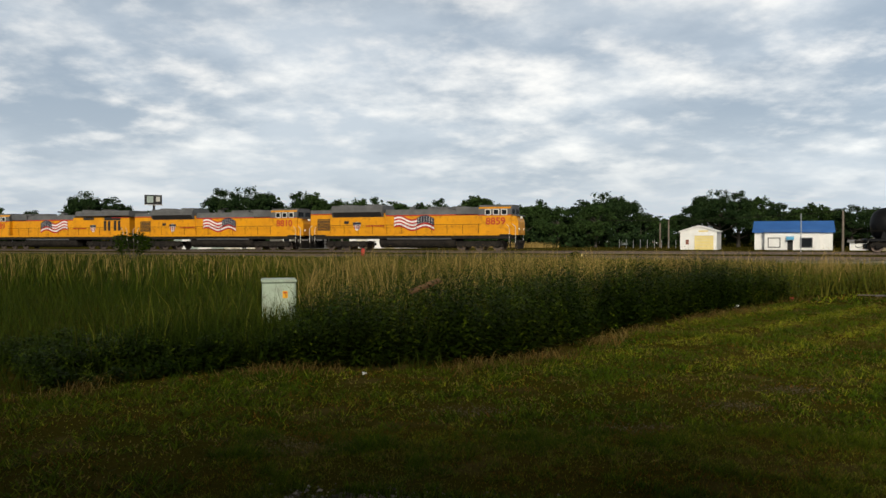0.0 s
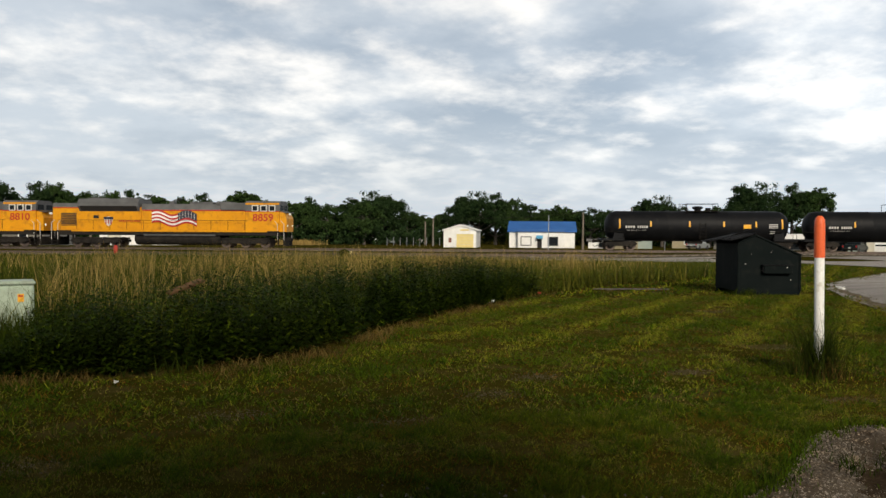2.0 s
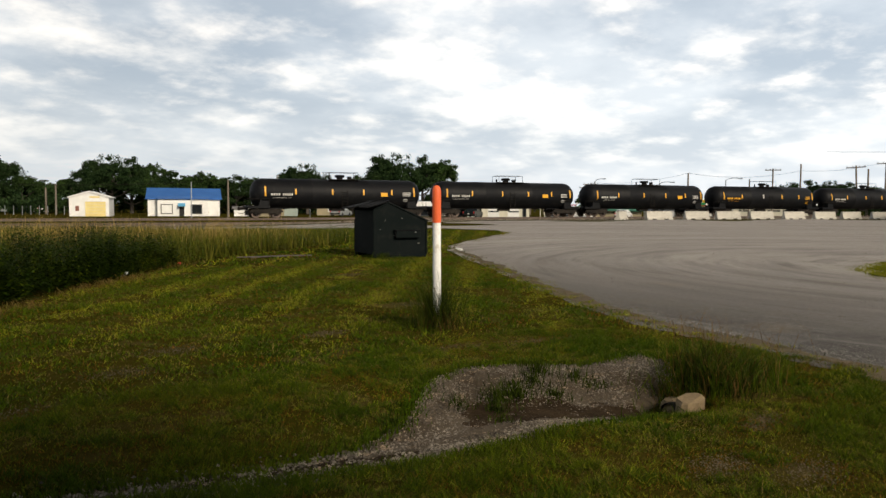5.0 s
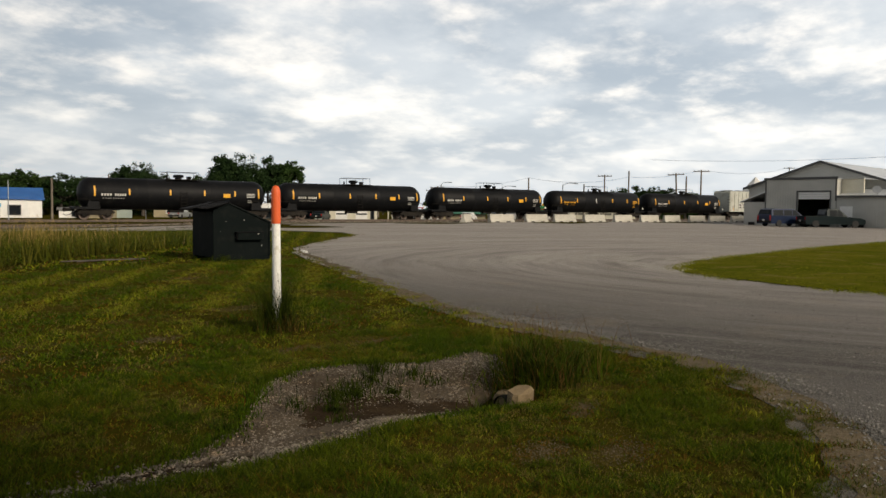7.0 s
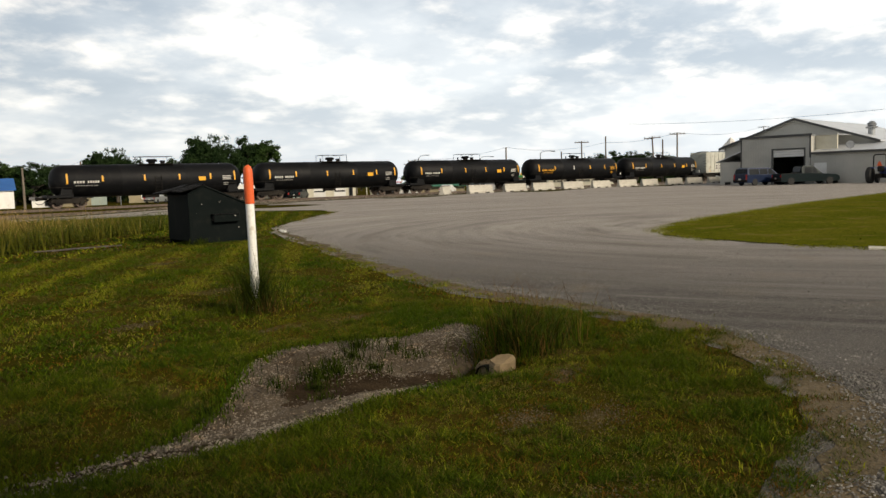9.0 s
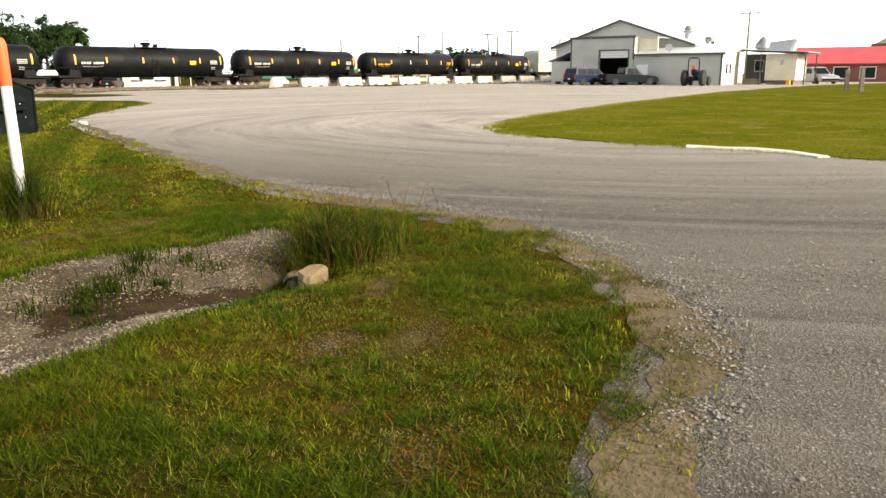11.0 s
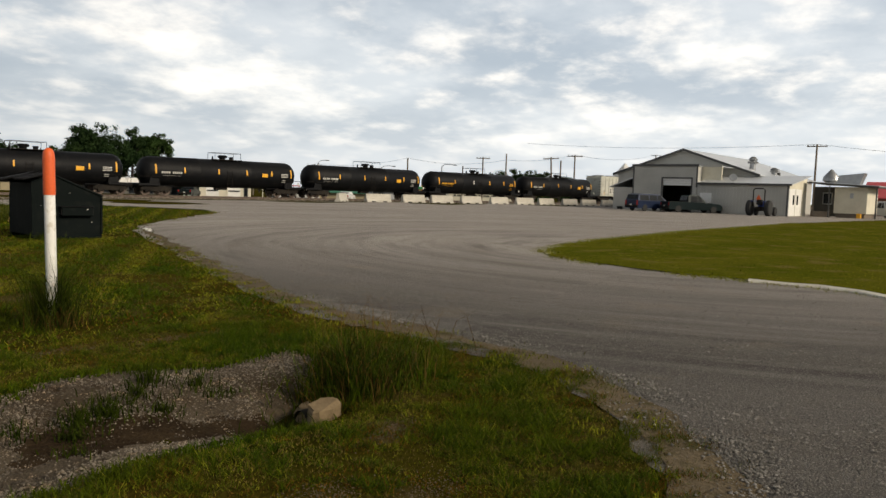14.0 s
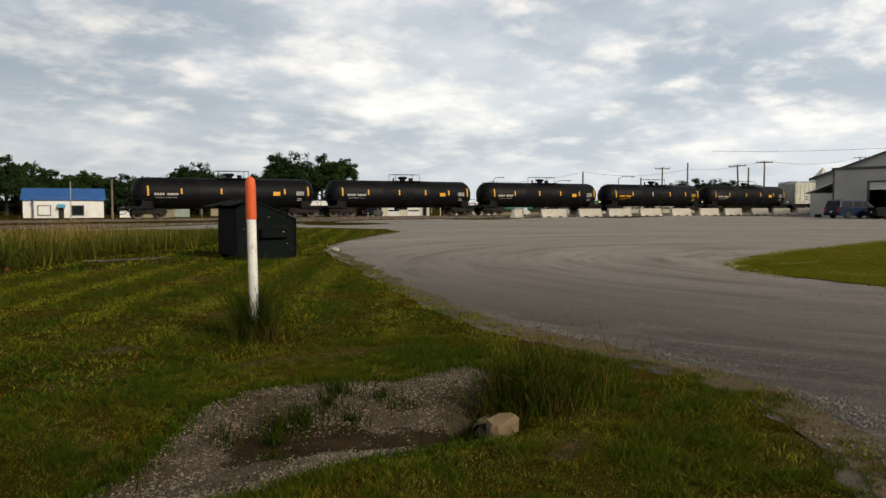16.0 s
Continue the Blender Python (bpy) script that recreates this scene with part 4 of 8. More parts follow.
def tank_car(m, label, marks, patch=True):
    e = thing("tank_car", label, "tank car", m @ Matrix.Diagonal((1.06, 1, 1, 1)), "tank cars of the train")
    b = B()
    prof = [(-7.75, 0.15), (-7.68, 0.6), (-7.5, 1.0), (-7.2, 1.27), (-6.85, 1.38), (-2.6, 1.385), (-2.55, 1.40), (-2.5, 1.385), (2.5, 1.385), (2.55, 1.40), (2.6, 1.385), (6.85, 1.38), (7.2, 1.27), (7.5, 1.0), (7.68, 0.6), (7.75, 0.15)]
    b.lathe(prof, (1, 0, 0), (0, 0, 2.25), 36)
    tank = part("tank", b, M["black"], e, "glossy black riveted tank shell", True)
    for s in (-1, 1):
        b = B()
        b.box(s * 7.2, 0, 1.0, 1.9, 2.6, 0.24, 0.04)
        b.box(s * 5.8, 0, 0.98, 2.4, 0.9, 0.32, 0.05)
        b.prism([(s * 6.7 - 0.5, 1.0), (s * 6.7 + 0.5, 1.0), (s * 6.7 + 0.35, 1.7), (s * 6.7 - 0.35, 1.7)], -1.2, 1.2, "y")
        part("stub_sill", b, M["black"], e)
    part("outlet_valve", B().box(0, 0, 0.82, 1.2, 0.6, 0.35, 0.06), M["under"], e)
    b = B()
    b.lathe([(0, 0.28), (0.22, 0.28), (0.24, 0.42), (0.42, 0.46), (0.5, 0.3)], (0, 0, 1), (0.2, 0, 3.58), 14)
    b.lathe([(0, 0.2), (0.25, 0.2), (0.27, 0.27), (0.36, 0.2)], (0, 0, 1), (1.1, 0, 3.58), 12)
    b.cyl((-0.7, 0.2, 3.5), (-0.7, 0.2, 3.95), 0.08, 0.08, 8)
    part("manway", b, M["black"], e, "black manway dome and valves")
    b = B()
    for x in (-0.9, 1.7):
        for y in (-0.75, 0.75):
            b.cyl((x, y, 3.4), (x, y, 4.3), 0.022, 0.022, 5)
    for y in (-0.75, 0.75):
        b.cyl((-0.9, y, 4.28), (1.7, y, 4.28), 0.022, 0.022, 5)
    for x in (-0.9, 1.7):
        b.cyl((x, -0.75, 4.28), (x, 0.75, 4.28), 0.022, 0.022, 5)
    b.box(0.4, 0, 3.62, 2.8, 1.7, 0.05)
    part("platform_rail", b, M["under"], e)
    for y in (-1, 1):
        b = B()
        for x in (0.05, 0.55):
            b.cyl((x, y * 1.44, 1.0), (x, y * 1.44, 2.6), 0.02, 0.02, 5)
        for k in range(6):
            b.cyl((0.05, y * 1.44, 1.0 + k * 0.28), (0.55, y * 1.44, 1.0 + k * 0.28), 0.015, 0.015, 5)
        part("ladder", b, M["under"], e)
    for s in (-1, 1):
        for y in (-1.3, 1.3):
            b = B()
            b.tube([(s * 6.3, y, 1.1), (s * 6.3, y, 1.75), (s * 8.1, y, 1.75), (s * 8.1, y, 1.1)], 0.022)
            part("end_rail", b, M["under"], e)

    def decal(b, x, z, w, h, y):
        # lies on the round shell
        r = 1.392
        for k in range(4):
            za, zb = z - h / 2 + h * k / 4, z - h / 2 + h * (k + 1) / 4
            ya, yb2 = (math.copysign(math.sqrt(max(r * r - (q - 2.25) ** 2, 0.01)) + 0.004, y) for q in (za, zb))
            b.add([(x - w / 2, ya, za), (x + w / 2, ya, za), (x + w / 2, yb2, zb), (x - w / 2, yb2, zb)], [(0, 1, 2, 3)])
    for y in (-1, 1):
        for k, x in enumerate((-6.75, -4.1, -0.8, 2.1, 4.8, 7.0)):
            b = B()
            decal(b, x * (0.985), 2.42 if 0 < k < 5 else 2.45, 0.13, 0.5 if 0 < k < 5 else 0.85, y)
            part("reflector_strip", b, M["amber" if k != 2 or patch else "marking"], tank)
        b = B()
        for k in range(4):
            decal(b, -6.1 + k * 0.21, 2.16, 0.13, 0.19, y)
        for k in range(5):
            decal(b, -5.1 + k * 0.18, 2.16, 0.11, 0.19, y)
        for k in range(9):
            decal(b, -6.0 + k * 0.19, 1.86, 0.1, 0.04, y)
        for k in range(3):
            decal(b, 6.15, 2.40 - k * 0.14, 0.75, 0.06, y)
        decal(b, 6.1, 1.78, 0.42, 0.05, y); decal(b, 6.1, 1.62, 0.42, 0.05, y)
        part("lettering_bars", b, M[marks], tank, "rows of small painted lettering", False, "stuff")
        if patch:
            b = B()
            decal(b, 4.0, 2.22, 0.62, 0.36, y)
            part("placard", b, M["amber"], tank, "yellow warning panel")
        b = B()
        b.box(7.75, y * 1.33, 1.45, 0.22, 0.02, 0.22, 0, 0, 0, 45)
        part("hazard_diamond", b, M["marking"], e)
    for s in (-1, 1):
        bogie(e, s * 6.5, 2, 1.75, 0.44)
        coupler(e, s * 7.95, s)
    return e


def hopper_car(m):
    e = thing("covered_hopper_car", "pale grey ribbed covered hopper car", "hopper car", m)
    b = B()
    b.prism([(-7.2, 1.15), (7.2, 1.15), (7.2, 4.0), (6.9, 4.25), (-6.9, 4.25), (-7.2, 4.0)], -1.42, 1.42, "y")
    body = part("body", b, M["hopper"], e, "pale grey steel body")
    for k in range(15):
        for y in (-1.45, 1.45):
            part("rib", B().box(-7.0 + k, y, 2.6, 0.07, 0.07, 2.85, 0.01), M["hopper"], body)
    b = B()
    for x in (-4.6, 0, 4.6):
        b.add([(x - 2.1, -1.3, 1.2), (x + 2.1, -1.3, 1.2), (x + 2.1, 1.3, 1.2), (x - 2.1, 1.3, 1.2), (x - 0.5, -0.5, 0.45), (x + 0.5, -0.5, 0.45), (x + 0.5, 0.5, 0.45), (x - 0.5, 0.5, 0.45)], [(0, 1, 2, 3), (7, 6, 5, 4), (0, 4, 5, 1), (1, 5, 6, 2), (2, 6, 7, 3), (3, 7, 4, 0)])
    part("chute", b, M["under"], e, "tapered discharge chutes")
    b = B()
    b.box(0, 0, 4.32, 14.2, 0.8, 0.12, 0.03)
    for k in range(5):
        b.box(-5.6 + k * 2.8, 0, 4.42, 1.4, 0.7, 0.1, 0.03)
    b.box(0, 1.3, 4.3, 14.6, 0.3, 0.06); b.box(0, -1.3, 4.3, 14.6, 0.3, 0.06)
    part("roof_walk", b, M["galv"], e, "roof walkway and hatches")
    b = B()
    for s in (-1, 1):
        b.box(s * 7.4, 0, 0.98, 0.7, 2.6, 0.28, 0.04)
        for k in range(6):
            b.box(s * 7.28, -1.3, 1.3 + k * 0.42, 0.04, 0.45, 0.04)
    part("end_frame", b, M["under"], e)
    for y in (-1, 1):
        b = B()
        for k in range(2):
            b.box(-4.5 + k * 0.95, y * 1.43, 2.0, 0.75, 0.02, 0.75)
        p = part("lettering_panel", b, M["marking"], body)
        b = B()
        for k in range(2):
            for j in range(2):
                b.box(-4.5 + k * 0.95, y * 1.444, 2.18 - j * 0.36, 0.45, 0.01, 0.2)
        part("lettering_bars", b, M["under"], p, "", False, "stuff")
        for x in (-6.2, 6.2, -2.2):
            part("reflector_strip", B().box(x, y * 1.44, 1.5, 0.1, 0.015, 0.4), M["amber"], body)
    for s in (-1, 1):
        bogie(e, s * 5.6, 2, 1.75, 0.44)
        coupler(e, s * 7.3, s)
    return e


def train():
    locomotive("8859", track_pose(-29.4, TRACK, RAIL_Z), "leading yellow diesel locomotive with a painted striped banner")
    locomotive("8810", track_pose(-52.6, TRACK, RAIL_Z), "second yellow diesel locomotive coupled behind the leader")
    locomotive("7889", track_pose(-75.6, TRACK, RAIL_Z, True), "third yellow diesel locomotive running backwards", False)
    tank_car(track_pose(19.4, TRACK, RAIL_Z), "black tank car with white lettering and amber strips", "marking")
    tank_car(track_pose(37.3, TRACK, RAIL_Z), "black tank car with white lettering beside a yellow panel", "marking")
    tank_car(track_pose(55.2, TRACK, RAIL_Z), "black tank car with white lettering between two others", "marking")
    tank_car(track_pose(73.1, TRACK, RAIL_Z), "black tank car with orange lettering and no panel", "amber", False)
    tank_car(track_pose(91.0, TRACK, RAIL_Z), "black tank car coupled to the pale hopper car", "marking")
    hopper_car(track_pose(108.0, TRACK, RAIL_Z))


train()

# ---------------------------------------------------------------- trees


def leaf_mesh(name, crown, rng, clumps, per, size, material):
    """Leaves in uneven clumps: crown gives the place and reach of each clump."""
    nv = clumps * per
    C = np.zeros((nv, 3)); S = np.zeros(nv)
    k = 0
    for _ in range(clumps):
        c, r = crown(rng)
        d = rng.normal(size=(per, 3)); d /= np.linalg.norm(d, axis=1)[:, None] + 1e-9
        C[k:k + per] = np.array(c) + d * (rng.random((per, 1)) ** 0.5) * r * np.array([1, 1, 0.75])
        k += per
    S = size * rng.uniform(0.6, 1.3, nv)
    a = rng.normal(size=(nv, 3)); a /= np.linalg.norm(a, axis=1)[:, None]
    t = rng.normal(size=(nv, 3)); bvec = np.cross(a, t); bvec /= np.linalg.norm(bvec, axis=1)[:, None] + 1e-9
    V = np.stack([C - a * S[:, None], C + bvec * S[:, None] * 0.7, C + a * S[:, None]], 1).reshape(-1, 3)
    return quick_mesh(name, V, np.arange(nv * 3).reshape(-1, 3), material)


def quick_mesh(name, V, F, material):
    me = bpy.data.meshes.new(name)
    n, k = F.shape
    me.vertices.add(len(V)); me.vertices.foreach_set("co", np.asarray(V, np.float32).ravel())
    me.loops.add(n * k); me.loops.foreach_set("vertex_index", F.astype(np.int32).ravel())
    me.polygons.add(n); me.polygons.foreach_set("loop_start", np.arange(0, n * k, k, dtype=np.int32))
    me.update(calc_edges=True)
    me.materials.append(material)
    return me


def tree(seed, h, spread, low, material, label, m):
    """A tree of height h: a tapered trunk, limbs, and a crown that reaches from low to the top."""
    rng = np.random.default_rng(seed)
    e = thing("tree", label, "tree", m, "trees behind the railway")
    b = B()
    tr = 0.022 * h + 0.06
    lean = rng.uniform(-0.03, 0.03, 2) * h
    b.cyl((0, 0, -0.3), (lean[0] * 0.4, lean[1] * 0.4, h * 0.35), tr * 1.35, tr * 0.85, 9)
    b.cyl((lean[0] * 0.4, lean[1] * 0.4, h * 0.35), (lean[0], lean[1], h * 0.85), tr * 0.85, tr * 0.2, 8)
    lobes = []
    n = 17
    for k in range(n):
        t = rng.uniform(low + 0.08, 0.9)
        az = k * 2.4 + rng.uniform(-0.5, 0.5)
        prof = math.sin(math.pi * min(1, max(0.05, (t - low + 0.12) / (1.12 - low)))) ** 0.7
        reach = spread * prof * rng.uniform(0.55, 1.0)
        p0 = Vector((lean[0] * t, lean[1] * t, h * max(0.15, t - 0.22)))
        p1 = Vector((math.cos(az) * reach, math.sin(az) * reach, h * t))
        mid = (p0 + p1) / 2 + Vector((0, 0, -0.03 * h))
        b.cyl(p0, mid, tr * 0.42, tr * 0.26, 6); b.cyl(mid, p1, tr * 0.26, tr * 0.08, 6)
        lobes.append((p1, spread * rng.uniform(0.22, 0.42)))
    for t in (0.72, 0.9):
        lobes.append((Vector((lean[0] * t, lean[1] * t, h * t)), spread * rng.uniform(0.3, 0.42)))
    part("trunk", b, M["bark"], e, "tapered brown trunk and limbs")

    def crown(r):
        c, q = lobes[r.integers(len(lobes))]
        d = r.normal(size=3); d /= np.linalg.norm(d)
        d *= r.random() ** 0.4
        return (c[0] + d[0] * q, c[1] + d[1] * q, min(c[2] + d[2] * q * 0.8, h)), spread * r.uniform(0.08, 0.2)
    ob = new("crown", leaf_mesh("crown", crown, rng, 360, 34, 0.18 + 0.008 * h, material))
    ob.parent = e
    ob["label"] = "ragged crown of small dark leaves"
    return e


def forest():
    D, L_ = M["leafdark"], M["leaf"]
    protos = [
        tree(1, 10.0, 4.2, 0.12, D, "dark broad-leaved tree with a dense ragged crown", pose(*far(-15.5, 150))),
        tree(2, 9.0, 3.8, 0.05, L_, "green broad-leaved tree with foliage down to the ground", pose(*far(-7.8, 150))),
        tree(3, 10.0, 5.0, 0.15, D, "wide dark tree with a rounded crown", pose(*far(12.1, 150))),
        tree(4, 8.0, 3.2, 0.08, L_, "slender green tree in the tree line", pose(*far(7.0, 148))),
    ]
    hs = [10.0, 9.0, 10.0, 8.0]
    rows = []  # bearing, elevation of the top in degrees, distance, prototype
    rows += [(-34, 2.2, 150, 1), (-31, 2.0, 150, 3), (-28.5, 1.7, 155, 0), (-25.4, 3.0, 150, 2), (-23.6, 2.7, 152, 0), (-21.5, 1.8, 160, 3), (-18.9, 1.5, 170, 3)]
    rows += [(-16.3, 3.45, 140, 0), (-14.3, 3.55, 145, 2), (-12.7, 3.1, 150, 0), (-11.0, 3.3, 145, 0), (-10.0, 3.35, 148, 1), (-8.6, 2.6, 150, 3), (-6.4, 2.9, 150, 1), (-5.0, 2.95, 146, 0), (-3.4, 2.65, 150, 3), (-1.8, 2.6, 145, 1), (-0.2, 2.85, 150, 0), (1.5, 2.7, 146, 1), (2.7, 3.1, 140, 3), (4.4, 2.5, 135, 1), (5.8, 2.4, 138, 3), (7.6, 2.75, 150, 0), (8.8, 2.3, 138, 1), (10.6, 2.7, 146, 0), (11.4, 2.6, 136, 1), (13.2, 2.9, 150, 2), (14.6, 1.9, 150, 1), (15.8, 1.5, 160, 3), (16.8, 1.3, 165, 3)]
    rows += [(17.6, 1.7, 150, 3), (18.9, 2.7, 146, 0), (20.3, 3.25, 146, 2), (21.4, 3.2, 150, 0), (22.7, 2.85, 150, 1), (24.0, 2.3, 150, 0), (25.2, 2.0, 150, 3), (26.3, 2.35, 150, 1), (27.5, 1.9, 150, 3), (28.5, 2.1, 146, 0), (29.7, 2.0, 150, 1), (31.2, 1.6, 152, 3)]
    rows += [(32.4, 2.75, 148, 0), (33.6, 2.95, 146, 2), (35.0, 1.6, 150, 3), (37.1, 2.0, 152, 1), (39.2, 3.75, 150, 0), (40.6, 3.8, 150, 2), (42.3, 3.75, 150, 0), (43.5, 3.4, 152, 3), (44.3, 2.0, 158, 1), (51.0, 0.75, 230, 3), (49.2, 0.8, 230, 1), (54.8, 1.2, 200, 3), (55.8, 1.1, 205, 1)]
    rows += [(64.9, 1.2, 210, 1), (66.1, 1.35, 200, 2), (67.3, 1.2, 205, 0), (68.5, 1.7, 195, 2), (69.7, 1.9, 195, 0), (70.9, 1.8, 195, 2), (72.2, 1.75, 195, 0), (73.4, 1.5, 195, 1), (74.6, 1.2, 200, 2), (75.8, 1.2, 200, 0)]
    rng = random.Random(11)
    for a, el, r, p in rows:
        x, y, z = far(a + rng.uniform(-0.2, 0.2), r)
        h = 1.45 + r * math.tan(radians(el)) - z
        k = h / hs[p] / 1.03
        w = k ** 0.4 * rng.uniform(0.9, 1.15)
        o = copy_thing(protos[p], Matrix.Identity(4))
        o.matrix_basis = pose(x, y, z, 0, 0, rng.uniform(0, 360)) @ Matrix.Diagonal((w, w, k, 1))
    return protos


forest()


def undergrowth():
    """Scrub that closes the foot of the tree line."""
    rng = np.random.default_rng(5)
    spots = [(a, r, 1.6 + rng.random() * 1.8 + (2.6 if r > 150 else 0)) for a in np.arange(-17.5, 17.2, 0.42) for r in (138, 152, 160)]
    spots += [(a, 156, 2.2 + rng.random() * 1.8) for a in np.arange(17.5, 46, 0.45)] + [(a, 190, 2.2) for a in np.arange(64, 77, 0.5)] + [(a, 160, 1.8) for a in np.arange(-36, -18, 0.6)]

    def crown(r):
        a, d, h = spots[r.integers(len(spots))]
        x, y, z = far(a + r.uniform(-0.3, 0.3), d + r.uniform(-4, 4))
        return (x, y, z + h * r.uniform(0.1, 0.95)), 1.1
    me = leaf_mesh("undergrowth", crown, rng, 2600, 30, 0.36, M["leafdark"])
    tagged(new("undergrowth", me), "dark scrub and saplings along the tree line", "scrub", "", "stuff")


undergrowth()

# ---------------------------------------------------------------- yard things


def marker_post():
    x, y = 6.26, 6.38
    e = thing("marker_post", "white plastic marker post with an orange top, in tall grass", "marker post", pose(x, y, gz(x, y), 1.2, -2.0, 0))
    b = B().lathe([(-0.1, 0.049), (1.32, 0.049), (1.325, 0.047)], (0, 0, 1), (0, 0, 0), 20)
    part("shaft", b, M["postwhite"], e, "scuffed white shaft", True)
    b = B().lathe([(1.27, 0.0535), (1.62, 0.0535), (1.67, 0.048), (1.70, 0.033), (1.712, 0.012)], (0, 0, 1), (0, 0, 0), 20)
    part("cap", b, M["orange"], e, "orange rounded cap", True)


def dumpster():
    ax = math.degrees(math.atan2(-0.316, 0.949))
    e = thing("dumpster", "dark green steel dumpster with a sloped black plastic lid", "dumpster", pose(12.95, 16.0, gz(13, 16), 0, 0, ax))
    # x along the side face, y to the back; a peaked side profile
    w, d = 1.60, 1.58
    side = [(0, 0.10), (w, 0.10), (w, 1.02), (0.44, 1.52), (0, 1.33)]
    for y0, y1 in ((0.0, 0.03), (d - 0.03, d)):
        part("side_panel", B().prism(side, y0, y1, "y"), M["dumpster"], e)
    part("back_panel", B().box(0.015, d / 2, 0.71, 0.03, d - 0.06, 1.22, 0.004), M["dumpster"], e)
    part("front_panel", B().box(w - 0.015, d / 2, 0.55, 0.03, d - 0.06, 0.9, 0.004), M["dumpster"], e)
    part("floor_pan", B().box(w / 2, d / 2, 0.12, w - 0.06, d - 0.06, 0.04), M["dumpster"], e)
    for y in (-0.012, d + 0.012):
        part("rim", B().tube([(0, y, 1.33), (0.44, y, 1.53), (w, y, 1.03)], 0.022), M["dumpster"], e)
        for x in (0.02, w - 0.02):
            part("corner_post", B().box(x, y, 0.58, 0.05, 0.03, 0.92, 0.006), M["dumpster"], e)
        p = part("fork_pocket", B().box(0.98, y + (0.06 if y > 1 else -0.06), 0.66, 0.72, 0.15, 0.20, 0.012), M["dumpster"], e, "welded steel fork pocket")
        # the pocket is solid: this dark box paints the shade of its open ends
        part("pocket_mouth_shade", B().box(0.98, y + (0.06 if y > 1 else -0.06), 0.66, 0.735, 0.10, 0.14), M["dark"], p)
        part("pocket_lip", B().box(0.98, y + (0.06 if y > 1 else -0.06), 0.775, 0.78, 0.17, 0.02, 0.004), M["lid"], p, "worn lip")
        part("scrape", B().box(1.2, y + (0.14 if y > 1 else -0.137), 0.72, 0.03, 0.004, 0.02), M["marking"], p)
        part("base_skid", B().box(w / 2, y + (-0.06 if y > 1 else 0.06), 0.05, w, 0.1, 0.1, 0.01), M["dumpster"], e)
    # lids: ridged plastic sheets, one sagging past the back edge
    for k in range(2):
        y0, y1 = 0.02 + k * (d / 2), d / 2 - 0.02 + k * (d / 2)
        b = B()
        for j in range(6):
            ya, yb = y0 + (y1 - y0) * j / 6, y0 + (y1 - y0) * (j + 1) / 6
            up = 0.02 if j % 2 else 0.0
            b.prism([(0.44, 1.545 + up), (w + 0.05, 1.03 + up), (w + 0.05, 1.05 + up), (0.44, 1.57 + up)], ya, yb, "y")
        part("lid", b, M["lid"], e, "ridged black plastic lid")
        b = B()
        for j in range(6):
            ya, yb = y0 + (y1 - y0) * j / 6, y0 + (y1 - y0) * (j + 1) / 6
            up = (0.015 if j % 2 else 0.0) - 0.02 * k * j / 6
            b.prism([(0.44, 1.55 + up), (-0.16 - 0.25 * k, 1.38 - 0.02 * k + up), (-0.16 - 0.25 * k, 1.40 - 0.02 * k + up), (0.44, 1.575 + up)], ya, yb, "y")
        part("back_lid", b, M["lid"], e, "sagging back flap of the lid")
    part("lid_rod", B().cyl((0.44, -0.03, 1.575), (0.44, d + 0.1, 1.575), 0.02, 0.02, 8), M["lid"], e)
    part("prop_bar", B().cyl((-0.2, 1.0, 1.36), (0.62, 0.75, 1.69), 0.02, 0.02, 8), M["lid"], e, "loose black bar on the lid")
    for k, (x, z) in enumerate(((0.35, 1.05), (0.62, 0.62), (1.35, 0.4), (0.2, 0.8), (0.85, 1.1))):
        part("paint_chip", B().box(x, -0.003, z, 0.012 + 0.006 * (k % 3), 0.004, 0.014), M["marking"], e)


def utility_cabinet():
    x, y = -2.29, 10.5
    e = thing("utility_cabinet", "pale green metal utility cabinet half hidden in tall weeds", "utility box", pose(x, y, gz(x, y), 0, 0, 14))
    part("body", B().box(0, 0.15, 0.40, 0.46, 0.40, 0.80, 0.018), M["cabinet"], e)
    part("door", B().box(0, -0.058, 0.42, 0.40, 0.02, 0.68, 0.006), M["cabinet"], e)
    part("hood", B().box(0, 0.15, 0.825, 0.49, 0.44, 0.05, 0.016), M["cabinet"], e)
    s = part("warning_sticker", B().box(0.08, -0.071, 0.64, 0.07, 0.004, 0.10, 0.001), M["amber"], e, "yellow warning sticker")
    part("sticker_bar", B().box(0.08, -0.0745, 0.665, 0.05, 0.003, 0.02), M["red"], s)
    part("latch", B().box(0.16, -0.075, 0.45, 0.025, 0.02, 0.06, 0.004), M["galv"], e)


def lump(rng, r, flat=0.6, seg=7):
    b = B()
    b.lathe([(-r * flat, r * 0.6), (-r * flat * 0.4, r), (r * flat * 0.4, r * 0.92), (r * flat, r * 0.55)], (0, 0, 1), (0, 0, 0), seg)
    b.v = [(x * rng.uniform(0.8, 1.2), y * rng.uniform(0.8, 1.2), z * rng.uniform(0.8, 1.2)) for x, y, z in b.v]
    return b


